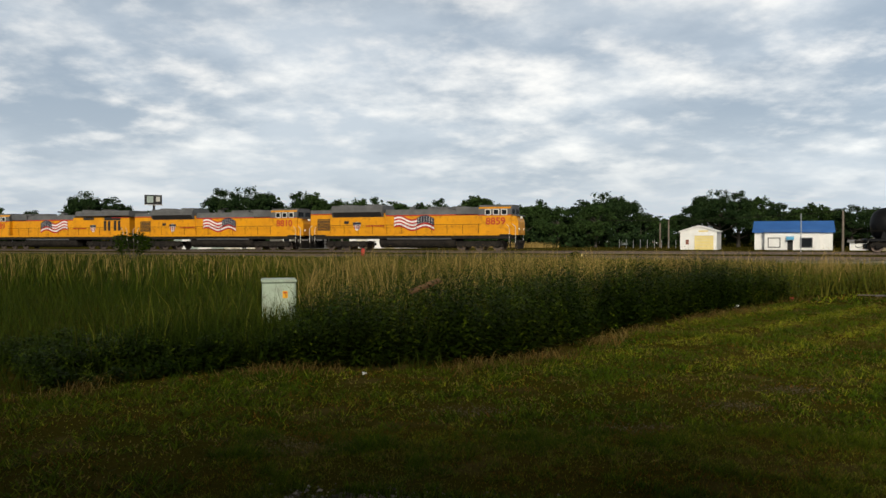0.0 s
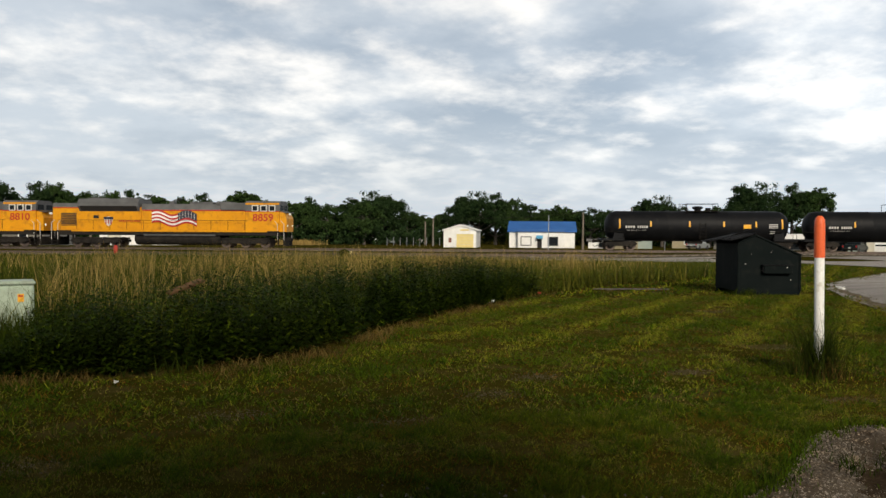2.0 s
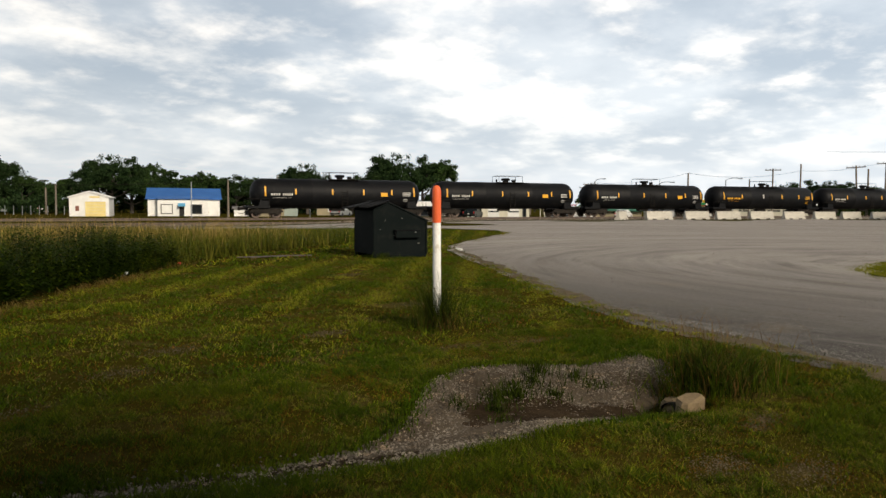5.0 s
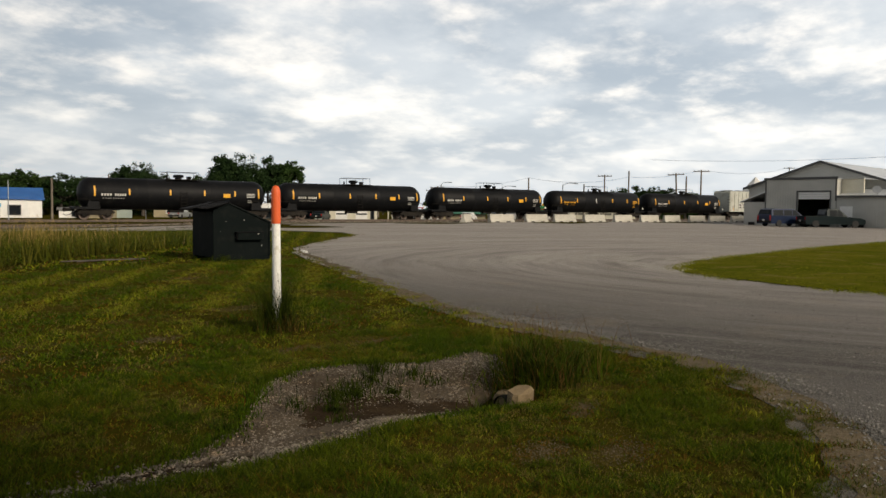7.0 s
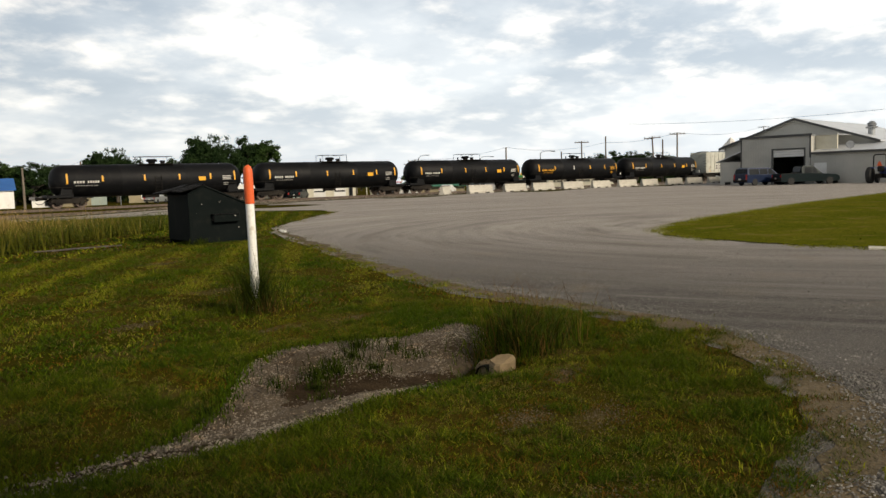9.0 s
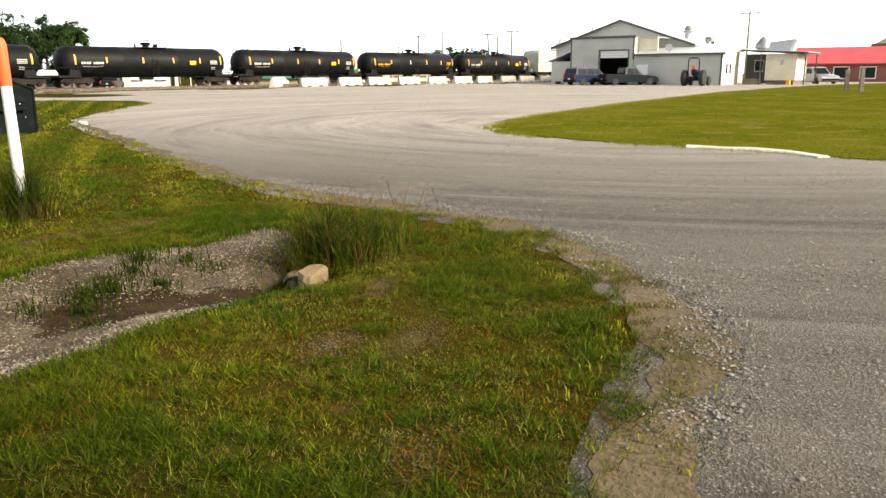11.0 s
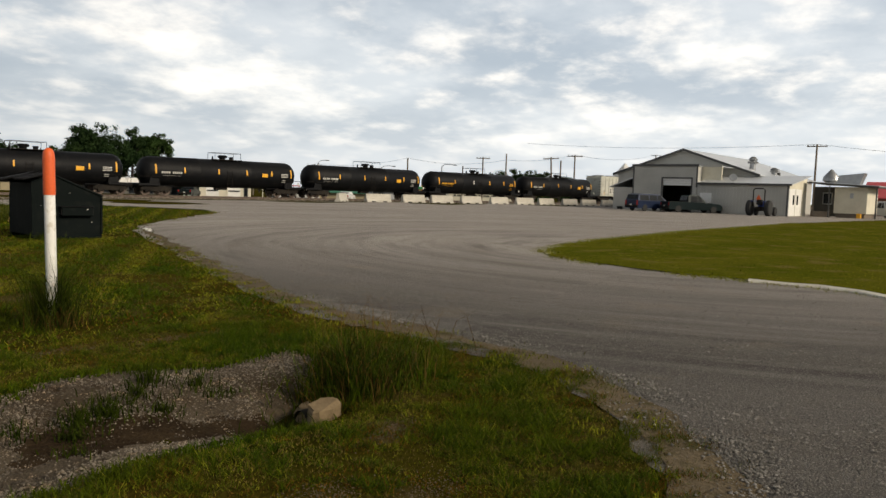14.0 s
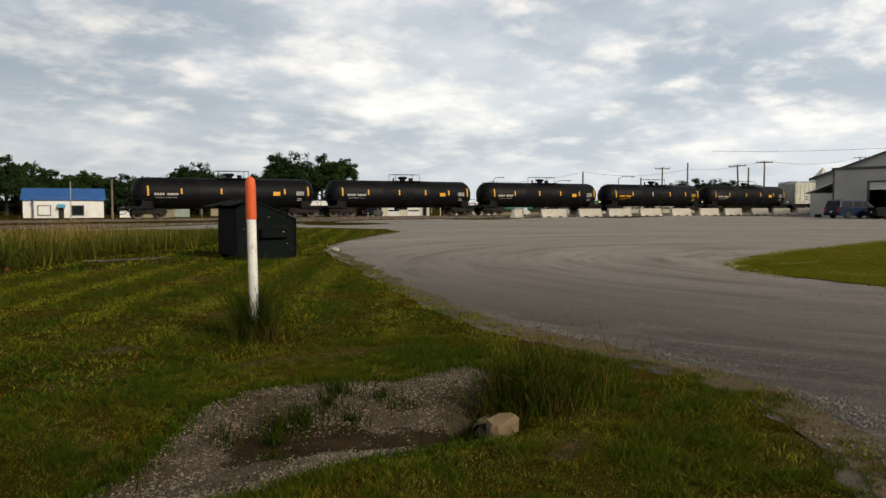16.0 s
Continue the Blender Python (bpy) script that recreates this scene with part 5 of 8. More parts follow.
def culvert():
    rng = random.Random(9)
    b = B()
    ring = [(-0.17, -0.06), (-0.08, -0.12), (0.07, -0.10), (0.18, -0.04), (0.15, 0.07), (0.02, 0.11), (-0.14, 0.08)]
    for h, k in ((-0.12, 0.66), (-0.01, 0.68), (0.06, 0.64), (0.08, 0.54)):
        b.v += [(x * k + rng.uniform(-0.012, 0.012), y * k + rng.uniform(-0.012, 0.012), h + rng.uniform(-0.012, 0.012) + 0.10 * x) for x, y in ring]
    b.f = [(k * 7 + q, k * 7 + (q + 1) % 7, k * 7 + 7 + (q + 1) % 7, k * 7 + 7 + q) for k in range(3) for q in range(7)] + [tuple(range(21, 28)), tuple(range(6, -1, -1))]
    solid("concrete_chunk", b, M["rock"], "broken sandy concrete chunk at the culvert mouth", "concrete chunk", m=pose(5.50, 2.70, gz(5.5, 2.70) + 0.10, 8, -6, -30))
    b = lump(rng, 0.13, 0.5, 8)
    solid("concrete_chunk", b, M["rock"], "smaller broken concrete piece in the ditch", "concrete chunk", m=pose(5.66, 2.92, gz(5.66, 2.92) + 0.05, 0, 8, 80))
    e = thing("culvert_pipe", "dark corrugated culvert pipe end in the ditch", "culvert", pose(5.62, 2.80, gz(5.45, 2.85) + 0.06, 0, 90, -28))
    b = B()
    n = 14
    for k in range(10):
        r = 0.13 + (0.008 if k % 2 else 0)
        for i in range(n):
            b.v.append((r * math.cos(6.2832 * i / n), r * math.sin(6.2832 * i / n), -0.15 + k * 0.06))
    b.f = [(k * n + i, k * n + (i + 1) % n, (k + 1) * n + (i + 1) % n, (k + 1) * n + i) for k in range(9) for i in range(n)]
    part("pipe", b, M["under"], e, "", True)
    # near-black disc that paints the darkness deep inside the pipe
    part("pipe_inner_shade", B().cyl((0, 0, 0.3), (0, 0, 0.32), 0.125, 0.125, 14), M["dark"], e)


def kerb_piece():
    pts = [(15.8, 0.72), (15.82, 0.2), (15.7, -0.4), (15.3, -1.0), (14.65, -1.5)]
    b = B()
    for k, (x, y) in enumerate(pts):
        dx, dy = (pts[min(k + 1, 4)][0] - pts[max(k - 1, 0)][0], pts[min(k + 1, 4)][1] - pts[max(k - 1, 0)][1])
        L = math.hypot(dx, dy)
        nx, ny = dy / L, -dx / L
        for o, h in ((-0.13, -0.05), (-0.12, 0.03), (-0.07, 0.045), (0.08, 0.04), (0.12, 0.025), (0.14, -0.05)):
            j = noise.noise((k * 1.7, o * 9, 2)) * 0.03
            b.v.append((x + nx * o, y + ny * o, gz(x, y) + h + (j if h > 0 else 0)))
    b.f = [(k * 6 + i, k * 6 + i + 1, k * 6 + i + 7, k * 6 + i + 6) for k in range(4) for i in range(5)] + [(0, 1, 2, 3, 4, 5), (29, 28, 27, 26, 25, 24)]
    solid("kerb_piece", b, M["kerb"], "pale worn concrete kerb edging the grass island", "kerb")


def barriers():
    prof = [(-0.30, 0), (0.30, 0), (0.30, 0.07), (0.17, 0.30), (0.09, 0.81), (-0.09, 0.81), (-0.17, 0.30), (-0.30, 0.07)]
    rng = random.Random(4)
    e = thing("concrete_barrier", "weathered concrete traffic barrier in a row beside the yard", "barrier", pose(0, 0, 0), "row of concrete barriers")
    part("body", B().prism(prof, -1.5, 1.5, "x"), M["concrete"], e)
    # no slots are cut; near-black boxes paint their shade at the base
    part("lifting_slot_shade", B().box(-0.7, 0, 0.05, 0.5, 0.62, 0.1, 0.01), M["dark"], e)
    part("lifting_slot_shade", B().box(0.7, 0, 0.05, 0.5, 0.62, 0.1, 0.01), M["dark"], e)
    for k in range(18):
        s = 43.5 + k * 4.35 + rng.uniform(-0.3, 0.3)
        x, y = rail_xy(s, 58.0 + rng.uniform(-0.15, 0.15))
        m = pose(x, y, gz(x, y) + 0.012, 0, 0, -math.degrees(TN) + rng.uniform(-3, 3) + (40 if k == 0 else 0))
        if k == 0:
            e.matrix_basis = m
        else:
            copy_thing(e, m)


def litter():
    rng = random.Random(21)
    for nm, x, y, c, w, lab in (("paper_scrap", 5.75, 14.78, "white", 0.13, "crumpled white paper scrap on the mown grass"), ("paper_scrap", 17.2, 16.9, "white", 0.18, "white paper scrap at the gravel edge"), ("paper_scrap", -0.8, 7.65, "marking", 0.03, "small white scrap in dry clippings"), ("bottle_scrap", 7.9, 17.0, "red", 0.09, "red and white wrapper by the weeds")):
        b = B()
        for k in range(3):
            b.box(rng.uniform(-0.3, 0.3) * w, rng.uniform(-0.3, 0.3) * w, 0.03 + 0.3 * w * k * 0.4, w * rng.uniform(0.6, 1), w * 0.5, 0.012, 0, rng.uniform(0, 180), rng.uniform(-30, 30), rng.uniform(-30, 30))
        solid(nm, b, M[c], lab, "litter", m=pose(x, y, gz(x, y) + 0.02))
    x, y = -0.25, 10.4
    b = B().box(0, 0, 0, 0.5, 0.13, 0.035, 0.005)
    solid("wood_board", b, M["board"], "rotten brown board lying on top of the weeds", "board", m=pose(x, y, 0.76, 10, -18, 28))
    b = B()
    for k in range(7):
        b.box(rng.uniform(-0.9, 0.9), rng.uniform(-0.12, 0.12), 0.02, rng.uniform(0.4, 0.8), 0.09, 0.025, 0.004, rng.uniform(-14, 14))
    solid("wood_scraps", b, M["tie"], "flattened old boards in the grass behind the dumpster", "boards", "stuff", m=pose(11.2, 18.0, gz(11.2, 18) + 0.01, 0, 0, -10))


marker_post(); dumpster(); utility_cabinet(); culvert(); kerb_piece(); barriers(); litter()

# ---------------------------------------------------------------- vehicles


def car(kind, m, paint, label, group=""):
    """x runs to the nose. kind: sedan, van or pickup."""
    e = thing("car" if kind != "pickup" else "pickup_truck", label, {"sedan": "car", "van": "minivan", "pickup": "pickup truck"}[kind], m, group)
    L, W_, P = (4.7, 1.76, M[paint]) if kind == "sedan" else (4.9, 1.9, M[paint]) if kind == "van" else (5.6, 1.95, M[paint])
    h = L / 2
    low = [(-h, 0.38), (-h + 0.05, 0.28), (h - 0.1, 0.28), (h, 0.40), (h - 0.02, 0.72), (h - 0.35, 0.88)]
    if kind == "pickup":
        low += [(1.0, 1.02), (-0.75, 1.05), (-h, 1.02)]
        top = [(-0.80, 1.03), (1.15, 1.0), (0.45, 1.66), (0.2, 1.74), (-0.6, 1.74), (-0.78, 1.6)]
    elif kind == "van":
        low += [(1.2, 1.0), (-h + 0.02, 1.05)]
        top = [(-h + 0.03, 1.03), (1.5, 0.97), (0.6, 1.62), (0.3, 1.72), (-h + 0.5, 1.74), (-h + 0.2, 1.6)]
    else:
        low += [(1.0, 0.95), (-1.5, 0.98), (-h, 0.92)]
        top = [(-1.75, 0.95), (1.2, 0.93), (0.45, 1.38), (0.2, 1.44), (-0.8, 1.44), (-1.2, 1.36)]
    part("body", B().prism(low, -W_ / 2, W_ / 2, "y"), P, e)
    cab = B()
    n = len(top)
    cab.add([(x, -W_ / 2 + 0.04 + 0.16 * (z - 1) / 0.7, z) for x, z in top] + [(x, W_ / 2 - 0.04 - 0.16 * (z - 1) / 0.7, z) for x, z in top], [(i, (i + 1) % n, n + (i + 1) % n, n + i) for i in range(n)] + [tuple(range(n))[::-1], tuple(range(n, 2 * n))])
    c = part("cabin", cab, P, e)
    zt = top[3][1]
    x0, x1 = top[0][0] + 0.25, top[1][0] - 0.35
    for y in (-1, 1):
        cuts = [x0, (x0 * 0.45 + x1 * 0.55), x1] if kind != "van" else [x0, x0 * 0.62 + x1 * 0.38, x0 * 0.3 + x1 * 0.7, x1]
        for a, b2 in zip(cuts[:-1], cuts[1:]):
            yy = W_ / 2 - 0.07
            q = [(a + 0.04, y * (yy + 0.035), 1.06 if kind != "sedan" else 1.0), (b2 - 0.04, y * (yy + 0.035), 1.06 if kind != "sedan" else 1.0), (min(b2 - 0.04, top[2][0] - 0.02), y * (yy - 0.085), zt - 0.14), (a + 0.1, y * (yy - 0.085), zt - 0.14)]
            part("side_window", B().add(q + [(p[0], p[1] - y * 0.05, p[2]) for p in q], [(0, 1, 2, 3), (7, 6, 5, 4), (0, 4, 5, 1), (1, 5, 6, 2), (2, 6, 7, 3), (3, 7, 4, 0)]), M["glass"], c)
    wf, wt = top[1], top[2]
    part("windscreen", B().add([(wf[0] - 0.02 + o, s * W_ * 0.40, wf[1] + 0.06) for o in (0.03,) for s in (-1, 1)] + [(wt[0] + 0.05, s * W_ * 0.34, wt[1] - 0.02) for s in (1, -1)] + [(wf[0] - 0.1, s * W_ * 0.40, wf[1] + 0.03) for s in (-1, 1)] + [(wt[0] - 0.05, s * W_ * 0.34, wt[1] - 0.06) for s in (1, -1)], [(0, 1, 2, 3), (7, 6, 5, 4)]), M["glass"], c)
    xr, xt = top[0], top[-1]
    part("rear_window", B().box((xr[0] + xt[0]) / 2 - 0.03, 0, (1.08 + zt) / 2, 0.06, W_ * 0.72, zt - 1.3, 0.01, 0, 0, 12 if kind != "sedan" else 40), M["glass"], c)
    for x in (-h + 0.95, h - 0.95):
        for y in (-1, 1):
            b = B()
            b.lathe([(-0.1, 0.24), (-0.1, 0.31), (-0.06, 0.335), (0.06, 0.335), (0.1, 0.31), (0.1, 0.24)], (0, y, 0), (x, y * (W_ / 2 - 0.08), 0.335), 18)
            w = part("wheel", b, M["rubber"], e, "", True)
            part("rim", B().lathe([(0.0, 0.23), (0.085, 0.22), (0.06, 0.1), (0.09, 0.05)], (0, y, 0), (x, y * (W_ / 2 - 0.08), 0.335), 14), M["carsilver"], w)
    for y in (-1, 1):
        part("tail_light", B().box(-h - 0.005, y * (W_ / 2 - 0.14), 0.82, 0.04, 0.18, 0.26 if kind != "van" else 0.5, 0.01), M["red"], e)
        part("headlight", B().box(h - 0.06, y * (W_ / 2 - 0.24), 0.66, 0.1, 0.34, 0.14, 0.02), M["marking"], e)
    part("rear_bumper", B().box(-h - 0.02, 0, 0.48, 0.12, W_ * 0.96, 0.2, 0.03), M["under"], e)
    part("front_bumper", B().box(h, 0, 0.46, 0.12, W_ * 0.96, 0.2, 0.03), M["under"], e)
    part("plate", B().box(-h - 0.085, 0, 0.62, 0.01, 0.3, 0.15), M["marking"], e)
    if kind == "pickup":
        part("bed_liner", B().box(-1.75, 0, 1.045, 1.8, W_ - 0.22, 0.03), M["dark"], e)
    return e


def tractor(m):
    e = thing("tractor", "blue farm tractor with a roll bar, rear towards the yard", "tractor", m)
    part("hood", B().box(0.9, 0, 1.05, 1.7, 0.62, 0.6, 0.1), M["tractor"], e)
    part("chassis", B().box(0.3, 0, 0.65, 2.6, 0.5, 0.4, 0.05), M["under"], e)
    part("seat", B().box(-0.35, 0, 1.25, 0.45, 0.5, 0.5, 0.08), M["dark"], e)
    part("roll_bar", B().tube([(-0.65, -0.5, 0.9), (-0.65, -0.5, 2.35), (-0.65, -0.35, 2.5), (-0.65, 0.35, 2.5), (-0.65, 0.5, 2.35), (-0.65, 0.5, 0.9)], 0.055, 8), M["under"], e)
    part("warning_triangle", B().prism([(-0.22, 1.5), (0.22, 1.5), (0.05, 1.9), (-0.05, 1.9)], -0.78, -0.75, "x"), M["orange"], e, "orange slow-vehicle triangle")
    for y in (-1, 1):
        part("fender", B().box(-0.4, y * 0.55, 1.35, 0.9, 0.3, 0.06, 0.02), M["tractor"], e)
        for x, r, w in ((-0.45, 0.72, 0.42), (1.45, 0.42, 0.26)):
            b = B().lathe([(-w / 2, r * 0.55), (-w / 2, r * 0.9), (-w * 0.35, r), (w * 0.35, r), (w / 2, r * 0.9), (w / 2, r * 0.55)], (0, y, 0), (x, y * 0.82, r), 20)
            t = part("wheel", b, M["rubber"], e, "", True)
            part("rim", B().lathe([(0, r * 0.56), (w * 0.46, r * 0.52), (w * 0.2, r * 0.2), (w * 0.3, 0.05)], (0, y, 0), (x, y * 0.82, r), 14), M["butter"], t)


# ---------------------------------------------------------------- the barn-like shop
BX, BY, BROT = 80.0, 1.4, 14.0  # right front corner, and the turn of its front


def barn():
    z0 = gz(82, 8) - 0.02
    # x local runs along the front to its far end, y back into the building
    m = Matrix(((math.sin(radians(BROT)), math.cos(radians(BROT)), 0, BX), (math.cos(radians(BROT)), -math.sin(radians(BROT)), 0, BY), (0, 0, 1, z0), (0, 0, 0, 1)))
    # mirrored axes are avoided by building with y reversed below
    R = pose(BX, BY, z0, 0, 0, 90 - BROT)

    def F(u, v):
        return (u, -v)
    e = thing("shop_building", "grey metal shop with an open overhead door and pale roofs", "building", R)
    W_, T = M["barn"], M["barntrim"]

    def wall(name, u0, u1, v0, v1, zz0, zz1, mt=W_, par=e):
        return part(name, B().box((u0 + u1) / 2, -(v0 + v1) / 2, (zz0 + zz1) / 2, abs(u1 - u0), abs(v1 - v0), zz1 - zz0), mt, par)
    # front block with the overhead door: opening from u 9.5 to 12.57, 3.45 high
    fb = wall("front_wall", 12.6, 15.9, 0, 0.2, 0, 4.75)
    wall("front_wall", 8.9, 9.5, 0, 0.2, 0, 4.75)
    wall("front_wall", 9.5, 12.6, 0, 0.2, 3.45, 4.75)
    wall("side_wall", 15.7, 15.9, 0.2, 5, 0, 4.75)
    wall("side_wall", 8.9, 9.1, 0.2, 5, 0, 4.75)
    wall("cream_panel", 6.85, 8.9, 1.2, 1.4, 3.4, 4.75, M["cream"])
    wall("block_roof", 8.8, 16.0, -0.1, 5.0, 4.75, 4.80, M["metalroof"])
    wall("block_roof", 6.8, 8.8, 1.1, 5.0, 4.75, 4.80, M["metalroof"])
    wall("parapet_trim", 8.75, 16.05, -0.14, -0.02, 4.72, 4.95, T)
    wall("parapet_trim", 6.8, 8.72, 1.08, 1.19, 4.72, 4.93, M["barn"])
    wall("corner_trim", 8.84, 9.0, -0.03, 0.0, 2.6, 4.72, T)
    wall("corner_trim", 15.8, 15.95, -0.03, 0.0, 0, 4.72, T)
    for k in range(12):
        u = 12.9 + k * 0.26
        wall("siding_rib", u, u + 0.035, -0.02, 0.0, 0.05, 4.7)
    d = wall("overhead_door", 9.5, 12.57, 0.12, 0.17, 2.75, 3.45, M["white"])
    for k in range(2):
        wall("door_slat", 9.5, 12.57, 0.10, 0.125, 2.98 + k * 0.24, 3.0 + k * 0.24, M["galv"], d)
    wall("door_frame", 9.36, 9.5, -0.03, 0.0, 0, 3.6, T)
    wall("door_frame", 12.58, 12.72, -0.03, 0.0, 0, 3.6, T)
    wall("door_frame", 9.5, 12.58, -0.03, 0.0, 3.46, 3.6, T)
    # floor coloured near-black, so the shade indoors is in its colour
    wall("inner_floor", 9.1, 15.7, 0.2, 14, 0.0, 0.03, M["dark"])
    wall("inner_back_wall", 4.8, 20.0, 13.8, 14, 0, 4.7, M["taupe"])
    # gable hall behind
    ridge, eave, ul, ur, uc = 6.75, 4.15, 20.2, 4.6, 12.4
    b = B().prism([(ur, 3.6), (ul, 3.6), (ul, eave), (uc, ridge), (ur, eave)], -5.0, -5.25, "y")
    part("gable_wall", b, W_, e)
    b = B().prism([(ur, 0), (ul, 0), (ul, eave), (uc, ridge), (ur, eave)], -26.8, -27.0, "y")
    part("gable_wall", b, W_, e)
    wall("gable_wall", 15.9, 20.2, 5.0, 5.25, 0, 3.6)
    wall("hall_wall", ul - 0.2, ul, 5.25, 26.8, 0, eave)
    wall("hall_wall", ur, ur + 0.2, 5.25, 26.8, 0, eave)
    for s, a in ((1, ul), (-1, ur)):
        b = B().prism([(uc, ridge), (a + s * 0.5, eave - 0.16), (a + s * 0.5, eave - 0.04), (uc, ridge + 0.12)], -4.6, -27.3, "y")
        part("hall_roof", b, M["metalroof"], e, "pale standing-seam metal roof")
        b = B().prism([(uc, ridge - 0.1), (a + s * 0.5, eave - 0.26), (a + s * 0.5, eave - 0.02), (uc, ridge + 0.14)], -4.5, -4.6, "y")
        part("gable_trim", b, T, e)
    # low shed across the right of the front
    wall("shed_wall", 0, 8.84, 0, 0.18, 0, 3.02)
    for k in range(26):
        u = 0.25 + k * 0.33
        wall("siding_rib", u, u + 0.035, -0.018, 0.0, 0.05, 2.95)
    b = B().prism([(-0.18, 0), (-6.2, 0), (-6.2, 3.95), (-0.18, 3.05)], 0, 0.18, "x")
    part("shed_side_wall", b, M["cream"], e)
    b = B().prism([(0.35, 2.98), (-6.4, 4.0), (-6.4, 4.1), (0.35, 3.08)], -0.35, 8.82, "x")
    part("shed_roof", b, M["metalroof"], e, "pale metal lean-to roof")
    wall("shed_fascia", -0.35, 8.82, -0.38, -0.35, 2.9, 3.10, T)
    wall("corner_trim", -0.06, 0.16, -0.03, 0.0, 0, 2.95, T)
    for k in range(2):
        g = part("side_door", B().box(-0.03, -1.0 - k * 2.3, 1.35, 0.05, 2.1, 2.6, 0.01), M["white"], e, "white double door leaf")
        part("door_glass", B().box(-0.065, -1.0 - k * 2.3 + (0.5 if k else -0.5), 1.6, 0.03, 0.5, 0.9), M["glass"], g)
    wall("door_leaf", 7.35, 8.5, -0.05, 0.0, 0.05, 2.05, M["white"])
    wall("vent_box", 6.3, 6.8, -0.2, 0.0, 0.05, 0.35, M["dark"])
    # lean-to at the far end
    wall("lean_wall", 15.95, 18.4, 0.4, 0.55, 0, 2.45)
    wall("lean_wall", 18.25, 18.4, 0.55, 6, 0, 2.45)
    b = B().prism([(18.75, 2.4), (15.9, 3.5), (15.9, 3.6), (18.75, 2.5)], -0.1, -6.2, "y")
    part("lean_roof", b, M["metalroof"], e)
    wall("lean_base", 17.2, 17.7, 0.05, 0.35, 0, 0.35, M["dark"])
    # roof ventilators and dish
    for u, v, r, h in ((6.3, 9, 0.55, 1.5), (4.9, 12, 0.5, 0.9)):
        z = ridge - (uc - u) * 0.333
        b = B().lathe([(-0.3, r * 0.6), (h * 0.5, r * 0.6), (h * 0.52, r), (h * 0.62, r * 1.05), (h * 0.66, r * 0.65), (h * 0.8, r * 0.9), (h, r * 0.35)], (0, 0, 1), (u, -v, z), 14)
        part("roof_ventilator", b, M["galv"], e, "galvanised roof ventilator", True)
    part("satellite_dish", B().lathe([(0, 0.05), (0.05, 0.25), (0.14, 0.38), (0.16, 0.38)], (-0.4, 0.85, 0.35), (5.3, 0.0, 3.6), 14), M["galv"], e, "small grey satellite dish")
    part("dish_arm", B().cyl((5.3, -0.3, 3.1), (5.3, 0, 3.62), 0.03, 0.03, 6), M["galv"], e)
    # porch and raised annex at the right end
    a = thing("annex", "cream raised annex with a porch roof beside the shop", "annex", R)
    b = B().prism([(-0.4, 3.35), (-6.6, 3.02), (-6.6, 3.14), (-0.4, 3.47)], -5.2, -12, "y")
    part("porch_roof", b, M["barntrim"], a)
    b = B().prism([(-0.4, 3.475), (-6.6, 3.145), (-6.6, 3.2), (-0.4, 3.53)], -5.1, -12.1, "y")
    part("porch_sheet", b, M["metalroof"], a)
    for u, v in ((-2.3, 5.4), (-6.4, 5.4), (-6.4, 11.5)):
        part("porch_post", B().box(u, -v, 1.55, 0.12, 0.12, 3.1, 0.01), M["barntrim"], a)
    part("annex_wall", B().box(-4.0, -9.0, 1.75, 2.9, 5.2, 2.6, 0.02), M["cream"], a)
    part("annex_skirt", B().box(-4.0, -9.0, 0.22, 2.5, 4.8, 0.44), M["wood"], a)
    part("annex_back", B().box(-1.2, -10.5, 1.6, 2.4, 2.5, 3.0), M["taupe"], a)
    wn = part("porch_window", B().box(-1.3, -9.22, 1.9, 0.9, 0.05, 1.2, 0.01), M["white"], a)
    part("pane", B().box(-1.3, -9.19, 1.9, 0.75, 0.03, 1.05), M["glass"], wn)
    part("meter_box", B().box(-4.1, -6.36, 2.2, 0.3, 0.08, 0.5, 0.01), M["galv"], a)
    part("step_block", B().box(-1.4, -6.2, 0.3, 1.6, 1.0, 0.6, 0.03), M["wood"], a)
    part("roof_unit", B().prism([(-1.9, 3.4), (-4.1, 3.4), (-4.5, 4.55), (-2.2, 4.3)], -9.5, -11, "y"), M["galv"], a, "tilted grey roof exhaust hood")
    part("roof_ventilator", B().lathe([(0, 0.5), (0.3, 0.5), (0.5, 0.85), (0.9, 0.8), (1.3, 0.45), (1.7, 0.1)], (0, 0, 1), (-0.9, -12.0, 3.3), 14), M["galv"], a, "", True)
    part("porch_bin", B().box(-4.9, -6.0, 0.25, 0.4, 0.35, 0.5, 0.04), M["amber"], a)


barn()


def at(a, r, rz=0.0, dz=0.0):
    x, y, z = far(a, r)
    return pose(x, y, z + dz, 0, 0, rz)


car("van", at(79.9, 80.5, -36, 0.012), "carblue", "steel blue minivan parked before the shop")
car("pickup", at(82.75, 80.0, -55, 0.012), "cargreen", "dark green pickup truck parked at the overhead door")
tractor(at(87.3, 76.5, -14, 0.012))
car("pickup", at(94.9, 92, 205, 0.012), "carsilver", "silver pickup truck parked by the red-roofed building")

# ---------------------------------------------------------------- buildings beyond


def frame_at(a0, a1, r, turn=0.0, r1=None):
    """A local frame whose x runs from bearing a0 to a1 along a front, y away from the yard."""
    x0, y0, z0 = far(a0, r)
    x1, y1, z1 = far(a1, r1 or r)
    ang = math.degrees(math.atan2(y1 - y0, x1 - x0)) + turn
    return pose(x0, y0, z0, 0, 0, ang), math.hypot(x1 - x0, y1 - y0), z0


def up(el, r, z0):
    return 1.45 + r * math.tan(radians(el)) - z0


